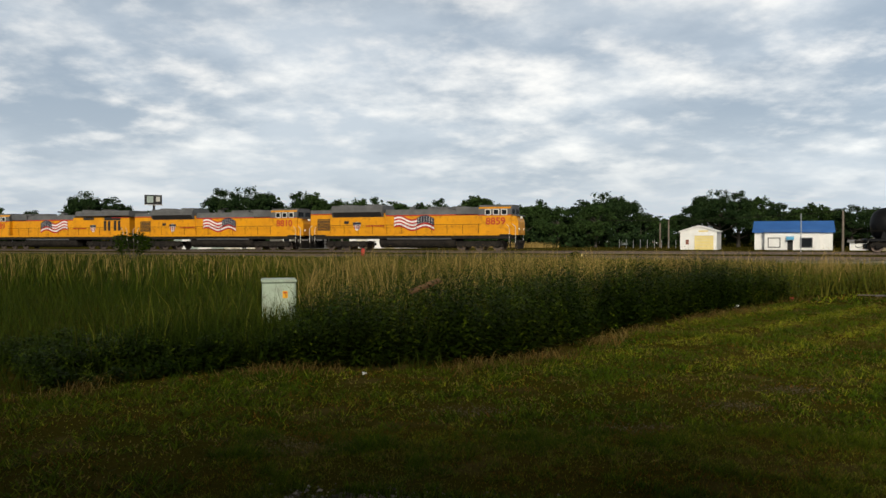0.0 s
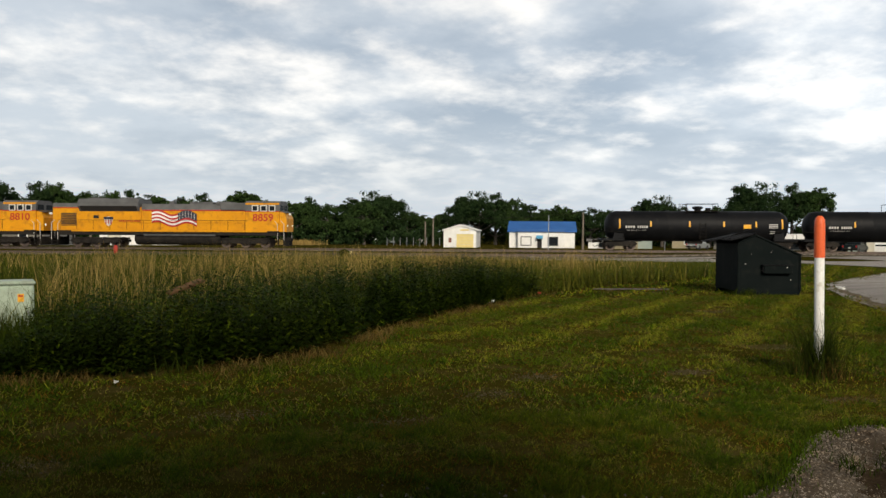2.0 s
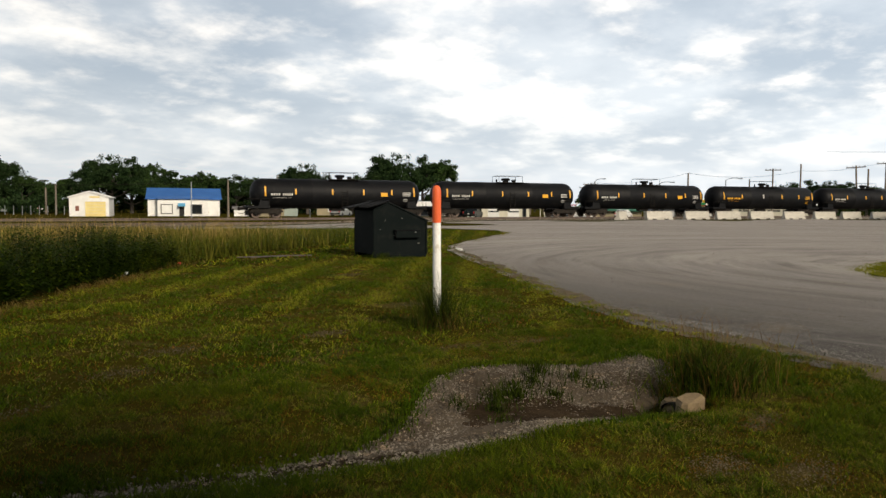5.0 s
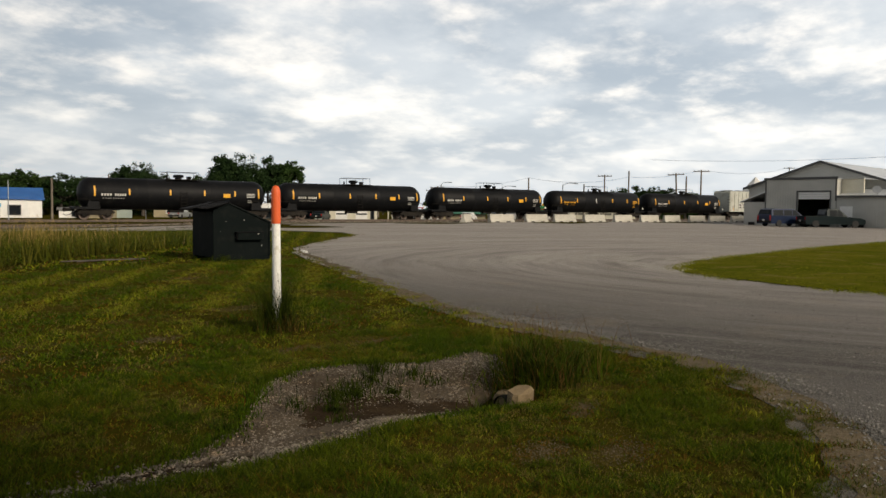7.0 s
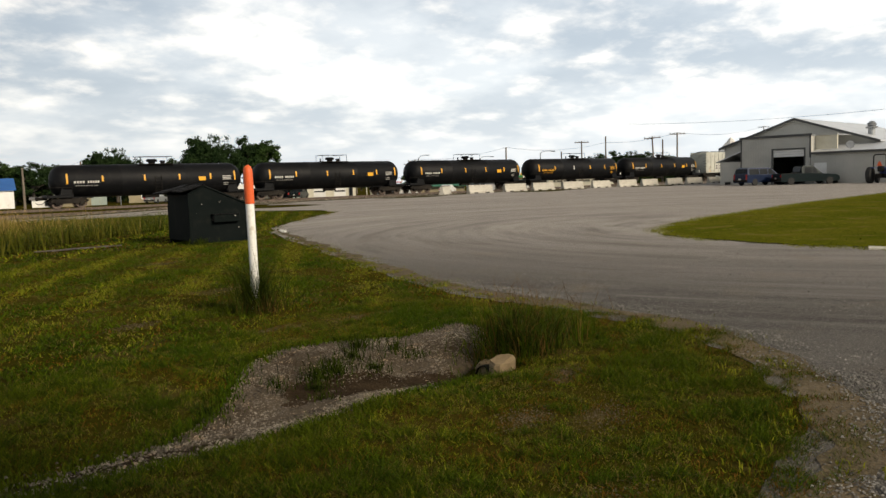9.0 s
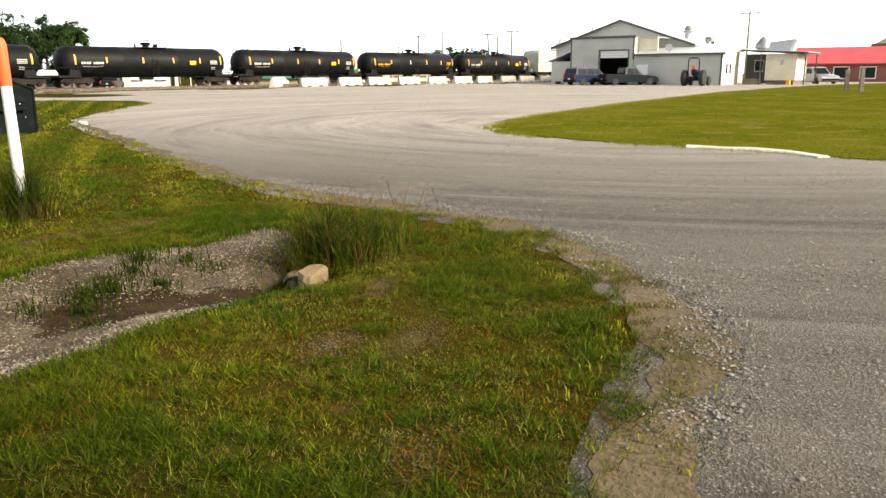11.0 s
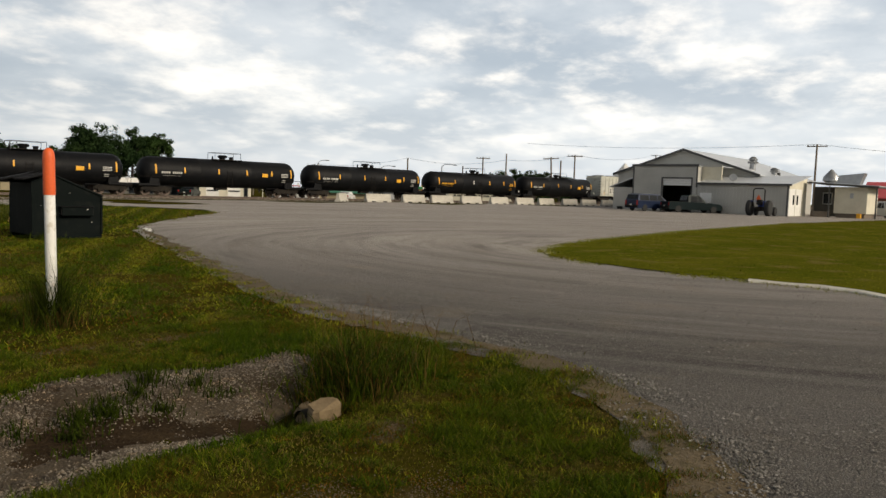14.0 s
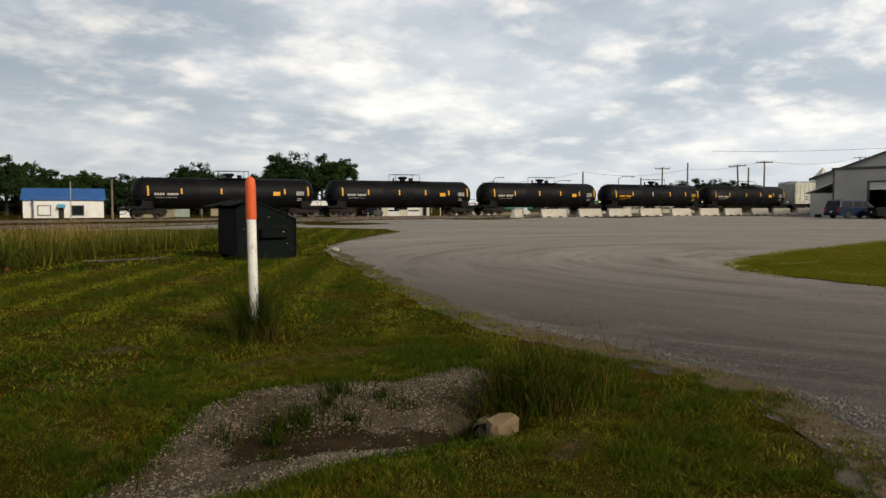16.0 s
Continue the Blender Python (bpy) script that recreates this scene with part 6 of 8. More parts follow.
def opening(parent, name, u0, u1, z0, z1, fill, trim="white", y=-0.0, t=0.12):
    """A framed opening on a front wall, with its pane or leaf set back in it."""
    f = B()
    for bx in (((u0 + u1) / 2, (z0 - t / 2), u1 - u0 + 2 * t, t), ((u0 + u1) / 2, z1 + t / 2, u1 - u0 + 2 * t, t), (u0 - t / 2, (z0 + z1) / 2, t, z1 - z0), (u1 + t / 2, (z0 + z1) / 2, t, z1 - z0)):
        f.box(bx[0], y - 0.04, bx[1], bx[2], 0.1, bx[3])
    p = part(name, f, M[trim], parent)
    part("pane" if fill == "glass" else "leaf", B().box((u0 + u1) / 2, y - 0.012, (z0 + z1) / 2, u1 - u0, 0.03, z1 - z0), M[fill], p)
    return p


def house(name, label, a0, a1, r, h, ridge, depth, wall, roof, gable_front=False, turn=0.0, over=0.3, category="house"):
    m, w, z0 = frame_at(a0, a1, r, turn)
    e = thing(name, label, category, m)
    if gable_front:
        body = [(0, -0.2), (w, -0.2), (w, h), (w / 2, ridge), (0, h)]
        part("wall", B().prism(body, 0, depth, "y"), M[wall], e)
        for s in (-1, 1):
            a = w / 2 + s * (w / 2 + over)
            k = (ridge - h) / (w / 2)
            q = [(w / 2, ridge + 0.02), (a, h - k * over + 0.02), (a, h - k * over + 0.16), (w / 2, ridge + 0.18)]
            part("roof", B().prism(q, -over, depth + over, "y"), M[roof], e)
    else:
        body = [(0, -0.2), (depth, -0.2), (depth, h), (depth / 2, ridge), (0, h)]
        part("wall", B().prism(body, 0, w, "x"), M[wall], e)
        for s in (-1, 1):
            a = depth / 2 + s * (depth / 2 + over)
            k = (ridge - h) / (depth / 2)
            q = [(depth / 2, ridge + 0.02), (a, h - k * over + 0.02), (a, h - k * over + 0.16), (depth / 2, ridge + 0.18)]
            part("roof", B().prism(q, -over, w + over, "x"), M[roof], e)
    return e, w


def town():
    R = 118
    zg = far(0, R)[2]
    e, w = house("storage_shed", "grey-green metal storage shed with white doors", -19.7, -15.9, R, 2.35, 2.65, 7, "greige", "metalroof", category="shed")
    opening(e, "door", 1.3, 2.1, 0.1, 2.1, "white")
    opening(e, "door", 3.5, 5.2, 0.1, 2.1, "white")
    e, w = house("porch_house", "small cream house with a front porch under a gable", -16.05, -13.6, 116, 2.15, 2.85, 9, "cream", "metalroof", True, 12)
    opening(e, "window", 0.7, 1.7, 0.8, 1.6, "glass", y=0)
    opening(e, "window", 3.3, 4.3, 0.8, 1.6, "glass", y=0)
    opening(e, "door", 2.2, 2.9, 0.05, 1.8, "dark")
    part("porch_roof", B().prism([(-0.2, 2.0), (w + 0.2, 2.0), (w / 2, 2.7)], -1.6, -0.31, "y"), M["cream"], e)
    for u in (0.1, 1.7, 3.3, w - 0.1):
        part("porch_post", B().box(u, -1.5, 0.95, 0.14, 0.14, 2.1), M["white"], e)
    e, w = house("low_workshop", "low taupe workshop with a white double window", -12.95, -8.6, 117, 2.1, 2.4, 8, "taupe", "shingle", category="workshop")
    opening(e, "window", 2.0, 2.9, 0.4, 1.6, "glass")
    part("sign_board", B().box(0.7, -0.06, 1.75, 0.9, 0.06, 0.5), M["greige"], e)
    part("grey_bay", B().box(6.9, -0.05, 0.95, 3.6, 0.08, 2.1), M["barntrim"], e)
    e, w = house("white_shop", "long white low-gabled shop with an orange-boarded door", -7.1, -1.9, 119, 2.0, 2.5, 9, "white", "shingle", category="shop")
    opening(e, "window", 1.2, 2.7, 0.75, 1.45, "cream", "greige")
    opening(e, "window", 6.4, 7.5, 0.8, 1.5, "taupe", "white")
    part("orange_boards", B().box(6.3, -0.08, 0.45, 1.5, 0.08, 0.8, 0.01), M["butter"], e, "stacked orange boards")
    part("sign_board", B().box(4.4, -0.07, 1.85, 1.1, 0.08, 1.1, 0.01), M["white"], e)
    part("grey_end", B().box(w - 1.5, -0.04, 0.95, 3.0, 0.07, 2.0), M["barn"], e)
    # pale garage with the yellow door
    e, w = house("garage", "white gabled garage with a pale yellow overhead door", 17.5, 20.0, 115, 2.6, 3.35, 8, "white", "white", True, -6, 0.2, "garage")
    d = opening(e, "overhead_door", 2.0, 4.6, 0.0, 2.05, "butter")
    for k in range(4):
        part("door_slat", B().box(3.3, -0.035, 0.45 + k * 0.42, 2.6, 0.02, 0.04), M["cream"], d)
    part("sign_board", B().box(3.2, -0.03, 2.68, 1.3, 0.05, 0.22), M["butter"], e)
    part("side_sign", B().box(1.0, -0.03, 1.1, 0.45, 0.05, 0.7), M["brick"], e)
    # white building under the blue roof
    e, w = house("blue_roof_building", "white building under a long blue metal roof", 22.5, 27.4, 119, 2.55, 4.05, 9, "white", "blue", category="building")
    part("front_bay", B().box(w * 0.485, -0.6, 1.15, w * 0.70, 1.2, 2.7, 0.02), M["white"], e)
    part("bay_roof", B().prism([(-1.5, 2.5), (0.4, 2.62), (0.4, 2.9), (0.3, 2.95)], w * 0.125, w * 0.85, "x"), M["blue"], e)
    for k in range(21):
        part("roof_seam", B().box(0.2 + k * w / 21, 2.2, 3.42, 0.05, 4.75, 0.06, 0, 0, 18.4), M["blue"], e)
    opening(e, "window", w * 0.19, w * 0.33, 0.45, 1.65, "white", "barntrim", -1.2)
    opening(e, "door", w * 0.43, w * 0.50, 0.0, 1.35, "dark", "white", -1.2)
    opening(e, "window", w * 0.60, w * 0.735, 0.45, 1.65, "glass", "barntrim", -1.2)
    part("awning", B().prism([(-2.0, 1.45), (-1.2, 1.95), (-1.2, 1.5)], w * 0.415, w * 0.515, "x"), M["lightblue"], e, "light blue door awning")
    e, w = house("white_outbuilding", "small white outbuilding beside a tan house", 28.4, 29.75, 119, 1.1, 1.3, 4, "white", "shingle", category="shed")
    opening(e, "window", 1.7, 2.3, 0.3, 0.8, "glass", "barntrim")
    e, w = house("tan_house", "tan gabled house with white trim", 29.75, 31.4, 117, 1.5, 2.45, 7, "tan", "shingle", True, -14)
    opening(e, "window", 1.3, 2.1, 0.6, 1.2, "glass")
    e, w = house("white_outbuilding", "pale shed behind the tan house", 31.7, 33.0, 122, 1.4, 1.9, 5, "greige", "metalroof", category="shed")
    e, w = house("green_roof_house", "tan house under a dark green roof", 34.4, 36.7, 132, 2.0, 3.3, 8, "tan", "greenroof")
    opening(e, "window", 2.0, 2.8, 0.7, 1.4, "glass")
    # flat-roofed store with a deep white fascia
    m, w, z0 = frame_at(37.1, 45.75, 126)
    e = thing("flat_roof_store", "long low store with a deep white fascia", "store", m)
    part("wall", B().box(w / 2, 6, 0.7, w - 0.6, 11, 1.9), M["taupe"], e)
    part("fascia", B().box(w / 2, 5.5, 1.98, w, 12.6, 0.95, 0.03), M["white"], e, "deep white fascia board")
    part("roof", B().box(w / 2, 5.5, 2.48, w - 0.4, 12.2, 0.06), M["metalroof"], e)
    for k in range(9):
        opening(e, "window", 0.9 + k * 2.05, 2.3 + k * 2.05, 0.15, 1.2, "glass" if k != 7 else "white", "barntrim", 0.5)
    # white service station with two overhead doors
    m, w, z0 = frame_at(46.85, 50.45, 122)
    e = thing("service_station", "white block service station with two overhead doors", "garage", m)
    part("wall", B().box(w / 2, 4, 1.2, w, 8, 2.75, 0.04), M["cream"], e)
    part("parapet", B().box(w / 2, 4, 2.62, w + 0.2, 8.2, 0.16, 0.02), M["white"], e)
    part("side_wing", B().box(-1.2, 5, 1.1, 2.4, 7, 2.5, 0.04), M["greige"], e)
    for u in (-1.9, -0.8):
        opening(e, "window", u, u + 0.6, 0.4, 1.5, "glass", "barntrim", 1.5)
    for u in (1.0, 4.2):
        d = opening(e, "overhead_door", u, u + 1.9, 0.0, 1.75, "white", "cream")
        part("door_lights", B().box(u + 0.95, -0.035, 0.95, 1.7, 0.02, 0.22), M["glass"], d)
    opening(e, "window", 6.7, 7.1, 0.2, 1.6, "glass", "barntrim")
    part("canopy", B().box(w + 0.9, 2.5, 2.5, 2.2, 5, 0.2, 0.02), M["cream"], e)
    part("canopy_post", B().box(w + 1.8, 0.4, 1.2, 0.12, 0.12, 2.5), M["cream"], e)
    # open shelter with a rusty red edge
    m, w, z0 = frame_at(51.5, 54.0, 124)
    e = thing("open_shelter", "open flat shelter with a rusty red roof edge", "shelter", m)
    part("roof", B().box(w / 2, 3, 2.1, w, 6.5, 0.16, 0.02), M["redroof"], e)
    for u in (0.2, w * 0.45, w - 0.2):
        for v in (0.3, 5.8):
            part("shelter_post", B().box(u, v, 0.95, 0.12, 0.12, 2.2), M["cream"], e)
    # pavilion with a green roof and a white porch gable
    e, w = house("green_roof_pavilion", "tan brick pavilion under a wide green metal roof", 55.0, 58.7, 122, 1.35, 2.75, 9, "tan", "greenroof", over=0.6, category="pavilion")
    g, gw = house("porch_gable", "white gabled porch of the pavilion", 53.7, 55.4, 118, 1.3, 2.35, 5, "white", "greenroof", True, category="porch")
    for u in (0.2, gw / 2 - 0.6, gw / 2 + 0.6, gw - 0.2):
        part("porch_post", B().box(u, -1.2, 0.6, 0.14, 0.14, 1.5), M["white"], g)
    part("porch_beam", B().box(gw / 2, -1.2, 1.3, gw, 0.16, 0.16), M["white"], g)
    # fuel station
    for a0, a1, r, h, c, c2, lab in ((60.0, 63.8, 140, 2.35, "sgreen", "cream", "fuel station canopy with a green edge"), (62.9, 66.3, 150, 2.9, "syellow", "cream", "fuel station canopy with a yellow edge")):
        m, w, z0 = frame_at(a0, a1, r)
        e = thing("fuel_canopy", lab, "canopy", m, "fuel station canopies")
        part("edge_band", B().box(w / 2, 3, h, w, 7, 0.75, 0.03), M[c], e)
        part("soffit", B().box(w / 2, 3, h - 0.42, w - 0.3, 6.6, 0.08), M[c2], e)
        part("red_line", B().box(w / 2, -0.52, h - 0.2, w, 0.03, 0.12), M["red"], e)
        for u in (0.8, w / 2, w - 0.8):
            part("canopy_post", B().box(u, 3, (h - 0.6) / 2, 0.3, 0.3, h - 0.3, 0.02), M["white"], e)
            part("pump", B().box(u + 0.8, 3, 0.7, 0.6, 0.5, 1.5, 0.05), M["white"], e)
        part("kiosk_wall", B().box(w / 2, 7.5, 0.9, w * 0.9, 0.4, 1.9), M["cream"], e)
    # roadside sign tower
    m, w, z0 = frame_at(61.72, 62.52, 112)
    e = thing("sign_tower", "tall roadside sign with a red display on a blue base", "sign", m)
    top = up(1.32, 112, z0)
    part("sign_panel", B().box(w / 2, 0, top - 0.65, w, 0.3, 1.2, 0.02), M["white"], e)
    part("sign_edge", B().box(w - 0.12, -0.17, top - 0.65, 0.2, 0.06, 1.2), M["lightblue"], e)
    for k in range(4):
        part("lettering_bar", B().box(w * 0.5, -0.17, top - 0.3 - k * 0.22, w * (0.6 - 0.08 * (k % 2)), 0.03, 0.1), M["greige"], e)
    part("display", B().box(w / 2, 0, top - 1.62, w, 0.3, 0.5, 0.02), M["barntrim"], e)
    part("display_face", B().box(w / 2, -0.16, top - 1.62, w * 0.86, 0.02, 0.34), M["led"], e, "red lit display")
    part("base", B().box(w / 2, 0, (top - 1.9) / 2, w * 0.8, 0.5, top - 1.9, 0.02), M["navy"], e)
    part("base_bar", B().box(w / 2 - 0.2, -0.26, 0.8, 0.12, 0.02, 1.0), M["marking"], e)
    # long white warehouse with dark lettering
    m, w, z0 = frame_at(65.0, 71.2, 150)
    e = thing("warehouse", "long pale warehouse with a row of dark lettering", "warehouse", m)
    part("wall", B().box(w / 2, 5, 0.95, w, 10, 2.3, 0.03), M["cream"], e)
    part("roof", B().box(w / 2, 5, 2.15, w + 0.3, 10.4, 0.14), M["white"], e)
    part("grey_block", B().box(-1.0, 3, 1.0, 2.0, 6, 2.4), M["barn"], e)
    rng = random.Random(2)
    u = 0.9
    while u < w - 4:
        n = rng.choice((0.5, 0.9, 1.3))
        part("lettering_bar", B().box(u + n / 2, -0.03, 1.35, n, 0.04, 0.4), M["taupe"], e)
        u += n + rng.uniform(0.15, 0.5)
    part("road_sign", B().box(w - 0.8, -4, 2.6, 1.3, 0.12, 1.6, 0.02), M["white"], e)
    part("sign_leg", B().box(w - 0.8, -4, 0.9, 0.15, 0.1, 2.2), M["wood"], e)
    # grey cabinets behind the barriers
    for a, wd, h in ((59.55, 1.0, 1.1), (60.5, 1.6, 1.25)):
        x, y, z = far(a, 92)
        e = thing("signal_cabinet", "grey railway signal cabinet by the track", "cabinet", pose(x, y, z, 0, 0, -20), "signal cabinets")
        part("body", B().box(0, 0, 0.5 + h / 2 - 0.3, wd, 0.8, h + 0.4, 0.02), M["galv"], e)
        part("hood", B().box(0, 0, 0.42 + h, wd + 0.12, 0.92, 0.08, 0.02), M["galv"], e)
    # red-roofed building and the elevator tower past the shop
    e, w = house("red_roof_building", "low brick building under a long red metal roof", 93.8, 104, 112, 2.5, 4.3, 10, "brick", "redroof", over=0.9, category="building")
    for k in range(5):
        opening(e, "window", 1.2 + k * 3.0, 2.8 + k * 3.0, 0.5, 1.8, "glass", "white")
    m, w, z0 = frame_at(97.9, 102.5, 175)
    e = thing("grain_elevator", "tall grey grain elevator with a brick lower part", "grain elevator", m)
    part("base", B().box(w / 2, 4, 3.2, w, 8, 7, 0.05), M["brick"], e)
    part("mid", B().prism([(0.5, 6.6), (w - 0.3, 6.6), (w * 0.7, 8.4), (w * 0.25, 8.4)], 0.5, 7.5, "y"), M["barn"], e)
    part("tower", B().box(w * 0.52, 4, 11, w * 0.7, 6, 7, 0.05), M["barn"], e)
    part("tower_roof", B().prism([(w * 0.14, 14.5), (w * 0.9, 14.5), (w * 0.52, 16)], 0.8, 7.2, "y"), M["metalroof"], e)
    # pointed white roof peeping past the shop
    x, y, z = far(77.9, 150)
    e = thing("tent_roof", "pointed white tent-like roof behind the shop", "tent", pose(x, y, z))
    part("cover", B().cyl((0, 0, 4.6), (0, 0, 8.5), 3.6, 0.15, 8), M["white"], e)
    part("wall", B().cyl((0, 0, 0), (0, 0, 4.62), 3.4, 3.4, 8), M["white"], e)
    # billboard above the railway
    x, y, z = far(-21.05, 135)
    e = thing("billboard", "dark billboard on a steel post", "billboard", pose(x, y, z, 0, 0, 20))
    hb = 1.45 + 135 * math.tan(radians(2.25)) - z
    part("panel", B().box(0, 0, hb + 0.8, 2.75, 0.3, 1.6, 0.03), M["dark"], e)
    part("picture_block", B().box(-0.5, -0.16, hb + 0.85, 1.0, 0.02, 1.1), M["greige"], e)
    part("picture_block", B().box(0.75, -0.16, hb + 0.9, 0.6, 0.02, 0.8), M["barn"], e)
    part("ledge", B().box(0, -0.3, hb - 0.1, 3.1, 0.7, 0.1), M["marking"], e)
    part("post", B().cyl((0.1, 0, -0.5), (0.1, 0, hb), 0.22, 0.2, 10), M["under"], e)


town()


def pole(a, el, r, kind="plain", lean=0.0):
    x, y, z = far(a, r)
    h = 1.45 + r * math.tan(radians(el)) - z
    lab = {"plain": "bare weathered wooden utility pole", "tee": "wooden utility pole with a crossarm", "lamp": "steel street lamp with a curved arm", "thin": "thin bare steel street post"}[kind]
    e = thing("street_lamp" if kind == "lamp" else "utility_pole", lab, "street lamp" if kind == "lamp" else "utility pole", pose(x, y, z, 0, lean, -a), "utility poles" if kind != "lamp" else "street lamps")
    r0 = {"plain": 0.15, "tee": 0.15, "lamp": 0.10, "thin": 0.07}[kind]
    part("shaft", B().cyl((0, 0, -0.4), (0, 0, h), r0 * 1.1, r0 * 0.75, 9), M["galv" if kind in ("lamp", "thin") else "wood"], e, "", True)
    if kind == "tee":
        part("crossarm", B().box(0, 0.1, h - 0.25, 2.4, 0.12, 0.14, 0.01), M["wood"], e)
        for u in (-1.05, -0.4, 0.4, 1.05):
            part("insulator", B().lathe([(0, 0.03), (0.06, 0.06), (0.14, 0.06), (0.18, 0.03)], (0, 0, 1), (u, 0.1, h - 0.18), 8), M["galv"], e)
    if kind == "lamp":
        part("arm", B().tube([(0, 0, h - 0.1), (0.4, 0, h + 0.18), (1.0, 0, h + 0.28), (1.8, 0, h + 0.25)], 0.05), M["galv"], e)
        part("lamp_head", B().box(2.1, 0, h + 0.2, 0.7, 0.3, 0.16, 0.05), M["galv"], e)
    return (x, y, z + h)


def cable(p, q, sag, mat_="under", r=0.02):
    p, q = Vector(p), Vector(q)
    pts = [p.lerp(q, k / 14) - Vector((0, 0, 4 * sag * (k / 14) * (1 - k / 14))) for k in range(15)]
    solid("overhead_cable", B().tube(pts, r, 4), M[mat_], "thin dark overhead cable between poles", "cable", group="overhead cables")


def street_furniture():
    pole(-18.55, 1.45, 108, "lamp"); pole(-7.65, 1.1, 112, "plain"); pole(-1.75, 1.98, 118, "plain")
    pole(16.7, 1.25, 130); pole(16.1, 1.0, 135); pole(25.45, 1.55, 104, "thin"); a = pole(28.0, 1.75, 108); b = pole(31.5, 2.1, 125)
    pole(30.2, 1.3, 125); pole(46.1, 1.2, 140); pole(48.6, 1.5, 150, "thin"); pole(50.5, 1.35, 160, "tee"); pole(51.5, 1.1, 170, "tee")
    pole(54.6, 1.5, 140, "tee"); c = pole(55.0, 1.75, 122, "tee")
    d = pole(61.9, 2.45, 118); pole(59.9, 1.7, 130, "lamp"); pole(64.45, 1.95, 125, "lamp"); pole(66.0, 2.0, 135)
    g = pole(67.5, 2.72, 130, "tee"); h = pole(69.25, 3.0, 125); i = pole(72.75, 2.85, 118, "tee", -3); j = pole(73.3, 2.6, 118); k = pole(74.3, 3.05, 125, "tee")
    m = pole(90.5, 4.0, 110, "tee"); n = pole(80.0, 3.2, 190, "tee")
    cable(c, d, 0.6); cable(d, (*h[:2], h[2] - 1.0), 0.8); cable((*h[:2], h[2] - 1.0), k, 0.5); cable(k, n, 1.0)
    cable(m, (m[0] + 30, m[1] - 60, m[2] - 0.5), 1.2); cable(m, (m[0] + 8, m[1] + 42, m[2] + 0.6), 0.6); cable(a, b, 0.5); cable(a, (20, 112, 4.0), 0.6)
    # traffic signal mast
    x, y, z = far(55.3, 112)
    e = thing("traffic_signal", "traffic signal mast with hanging yellow signal heads", "traffic light", pose(x, y, z, 0, 0, -62))
    hh = 1.45 + 112 * math.tan(radians(1.85)) - z
    part("mast", B().cyl((0, 0, -0.3), (0, 0, hh), 0.13, 0.1, 10), M["galv"], e, "", True)
    part("arm", B().tube([(0, 0, hh - 1.25), (1.6, 0, hh - 1.1), (3.4, 0, hh - 1.05)], 0.06, 8), M["galv"], e)
    part("lamp_arm", B().tube([(0, 0, hh), (0.3, 0, hh + 0.3), (1.1, 0, hh + 0.42)], 0.045, 8), M["galv"], e)
    part("lamp_head", B().box(1.3, 0, hh + 0.38, 0.6, 0.25, 0.12, 0.04), M["galv"], e)
    for u in (1.25, 2.55, 3.3):
        s = part("signal_head", B().box(u, -0.12, hh - 1.15, 0.34, 0.26, 0.95, 0.04), M["syellow"], e, "yellow signal housing")
        for q in range(3):
            part("lens", B().lathe([(0, 0.1), (0.05, 0.11), (0.12, 0.11)], (0, -1, 0), (u, -0.25, hh - 0.85 - q * 0.29), 10), M["dark"], s)
    for a0, r in ((60.9, 128), (63.4, 128)):
        x, y, z = far(a0, r)
        e = thing("traffic_signal", "dark traffic signal head on a post", "traffic light", pose(x, y, z, 0, 0, -a0))
        part("mast", B().cyl((0, 0, -0.3), (0, 0, 4.6), 0.08, 0.07, 8), M["galv"], e)
        part("signal_head", B().box(0, -0.1, 4.3, 0.4, 0.26, 1.0, 0.04), M["dark"], e)
    x, y, z = far(58.9, 100)
    e = thing("stop_sign", "red octagonal road sign on a thin post", "road sign", pose(x, y, z, 0, 0, -58))
    part("post", B().cyl((0, 0, 0), (0, 0, 2.4), 0.04, 0.04, 6), M["galv"], e)
    part("plate", B().cyl((0, -0.03, 2.3), (0, 0.0, 2.3), 0.38, 0.38, 8), M["redroof"], e)
    for a0, r in ((-0.3, 112), (33.9, 112)):
        x, y, z = far(a0, r)
        e = thing("round_sign", "round white railway sign on a post", "road sign", pose(x, y, z, 0, 0, -a0))
        part("post", B().cyl((0, 0, 0), (0, 0, 2.3), 0.04, 0.04, 6), M["galv"], e)
        part("plate", B().cyl((0, -0.03, 2.2), (0, 0.0, 2.2), 0.36, 0.36, 14), M["white"], e)
    # posts on the grass by the far drive
    for a0, h in ((96.75, 1.35), (97.6, 1.45)):
        x, y, z = far(a0, 58)
        e = thing("wood_post", "grey square wooden post on the grass island", "post", pose(x, y, z, 0, 3, 10), "wooden posts")
        part("shaft", B().box(0, 0, h / 2, 0.24, 0.24, h + 0.1, 0.02), M["wood"], e)
        part("cap", B().box(0, 0, h + 0.05, 0.26, 0.26, 0.06, 0.02), M["wood"], e)
    # small markers by the rails
    x, y = rail_xy(-29.5, 59.0)
    e = thing("rail_marker", "short red marker post by the siding", "marker post", pose(x, y, gz(x, y) - 0.1))
    part("shaft", B().box(0, 0, 0.4, 0.3, 0.3, 0.8, 0.03), M["red"], e)
    part("cap", B().box(0, 0, 0.85, 0.2, 0.2, 0.12, 0.03), M["red"], e)
    x, y = rail_xy(-11.0, 60.0)
    solid("derail_block", B().box(0, 0, 0, 0.95, 0.4, 0.2, 0.04), M["butter"], "yellow painted block beside the rails", "track block", m=pose(x, y, gz(x, y) + 0.32, 0, 0, -20))
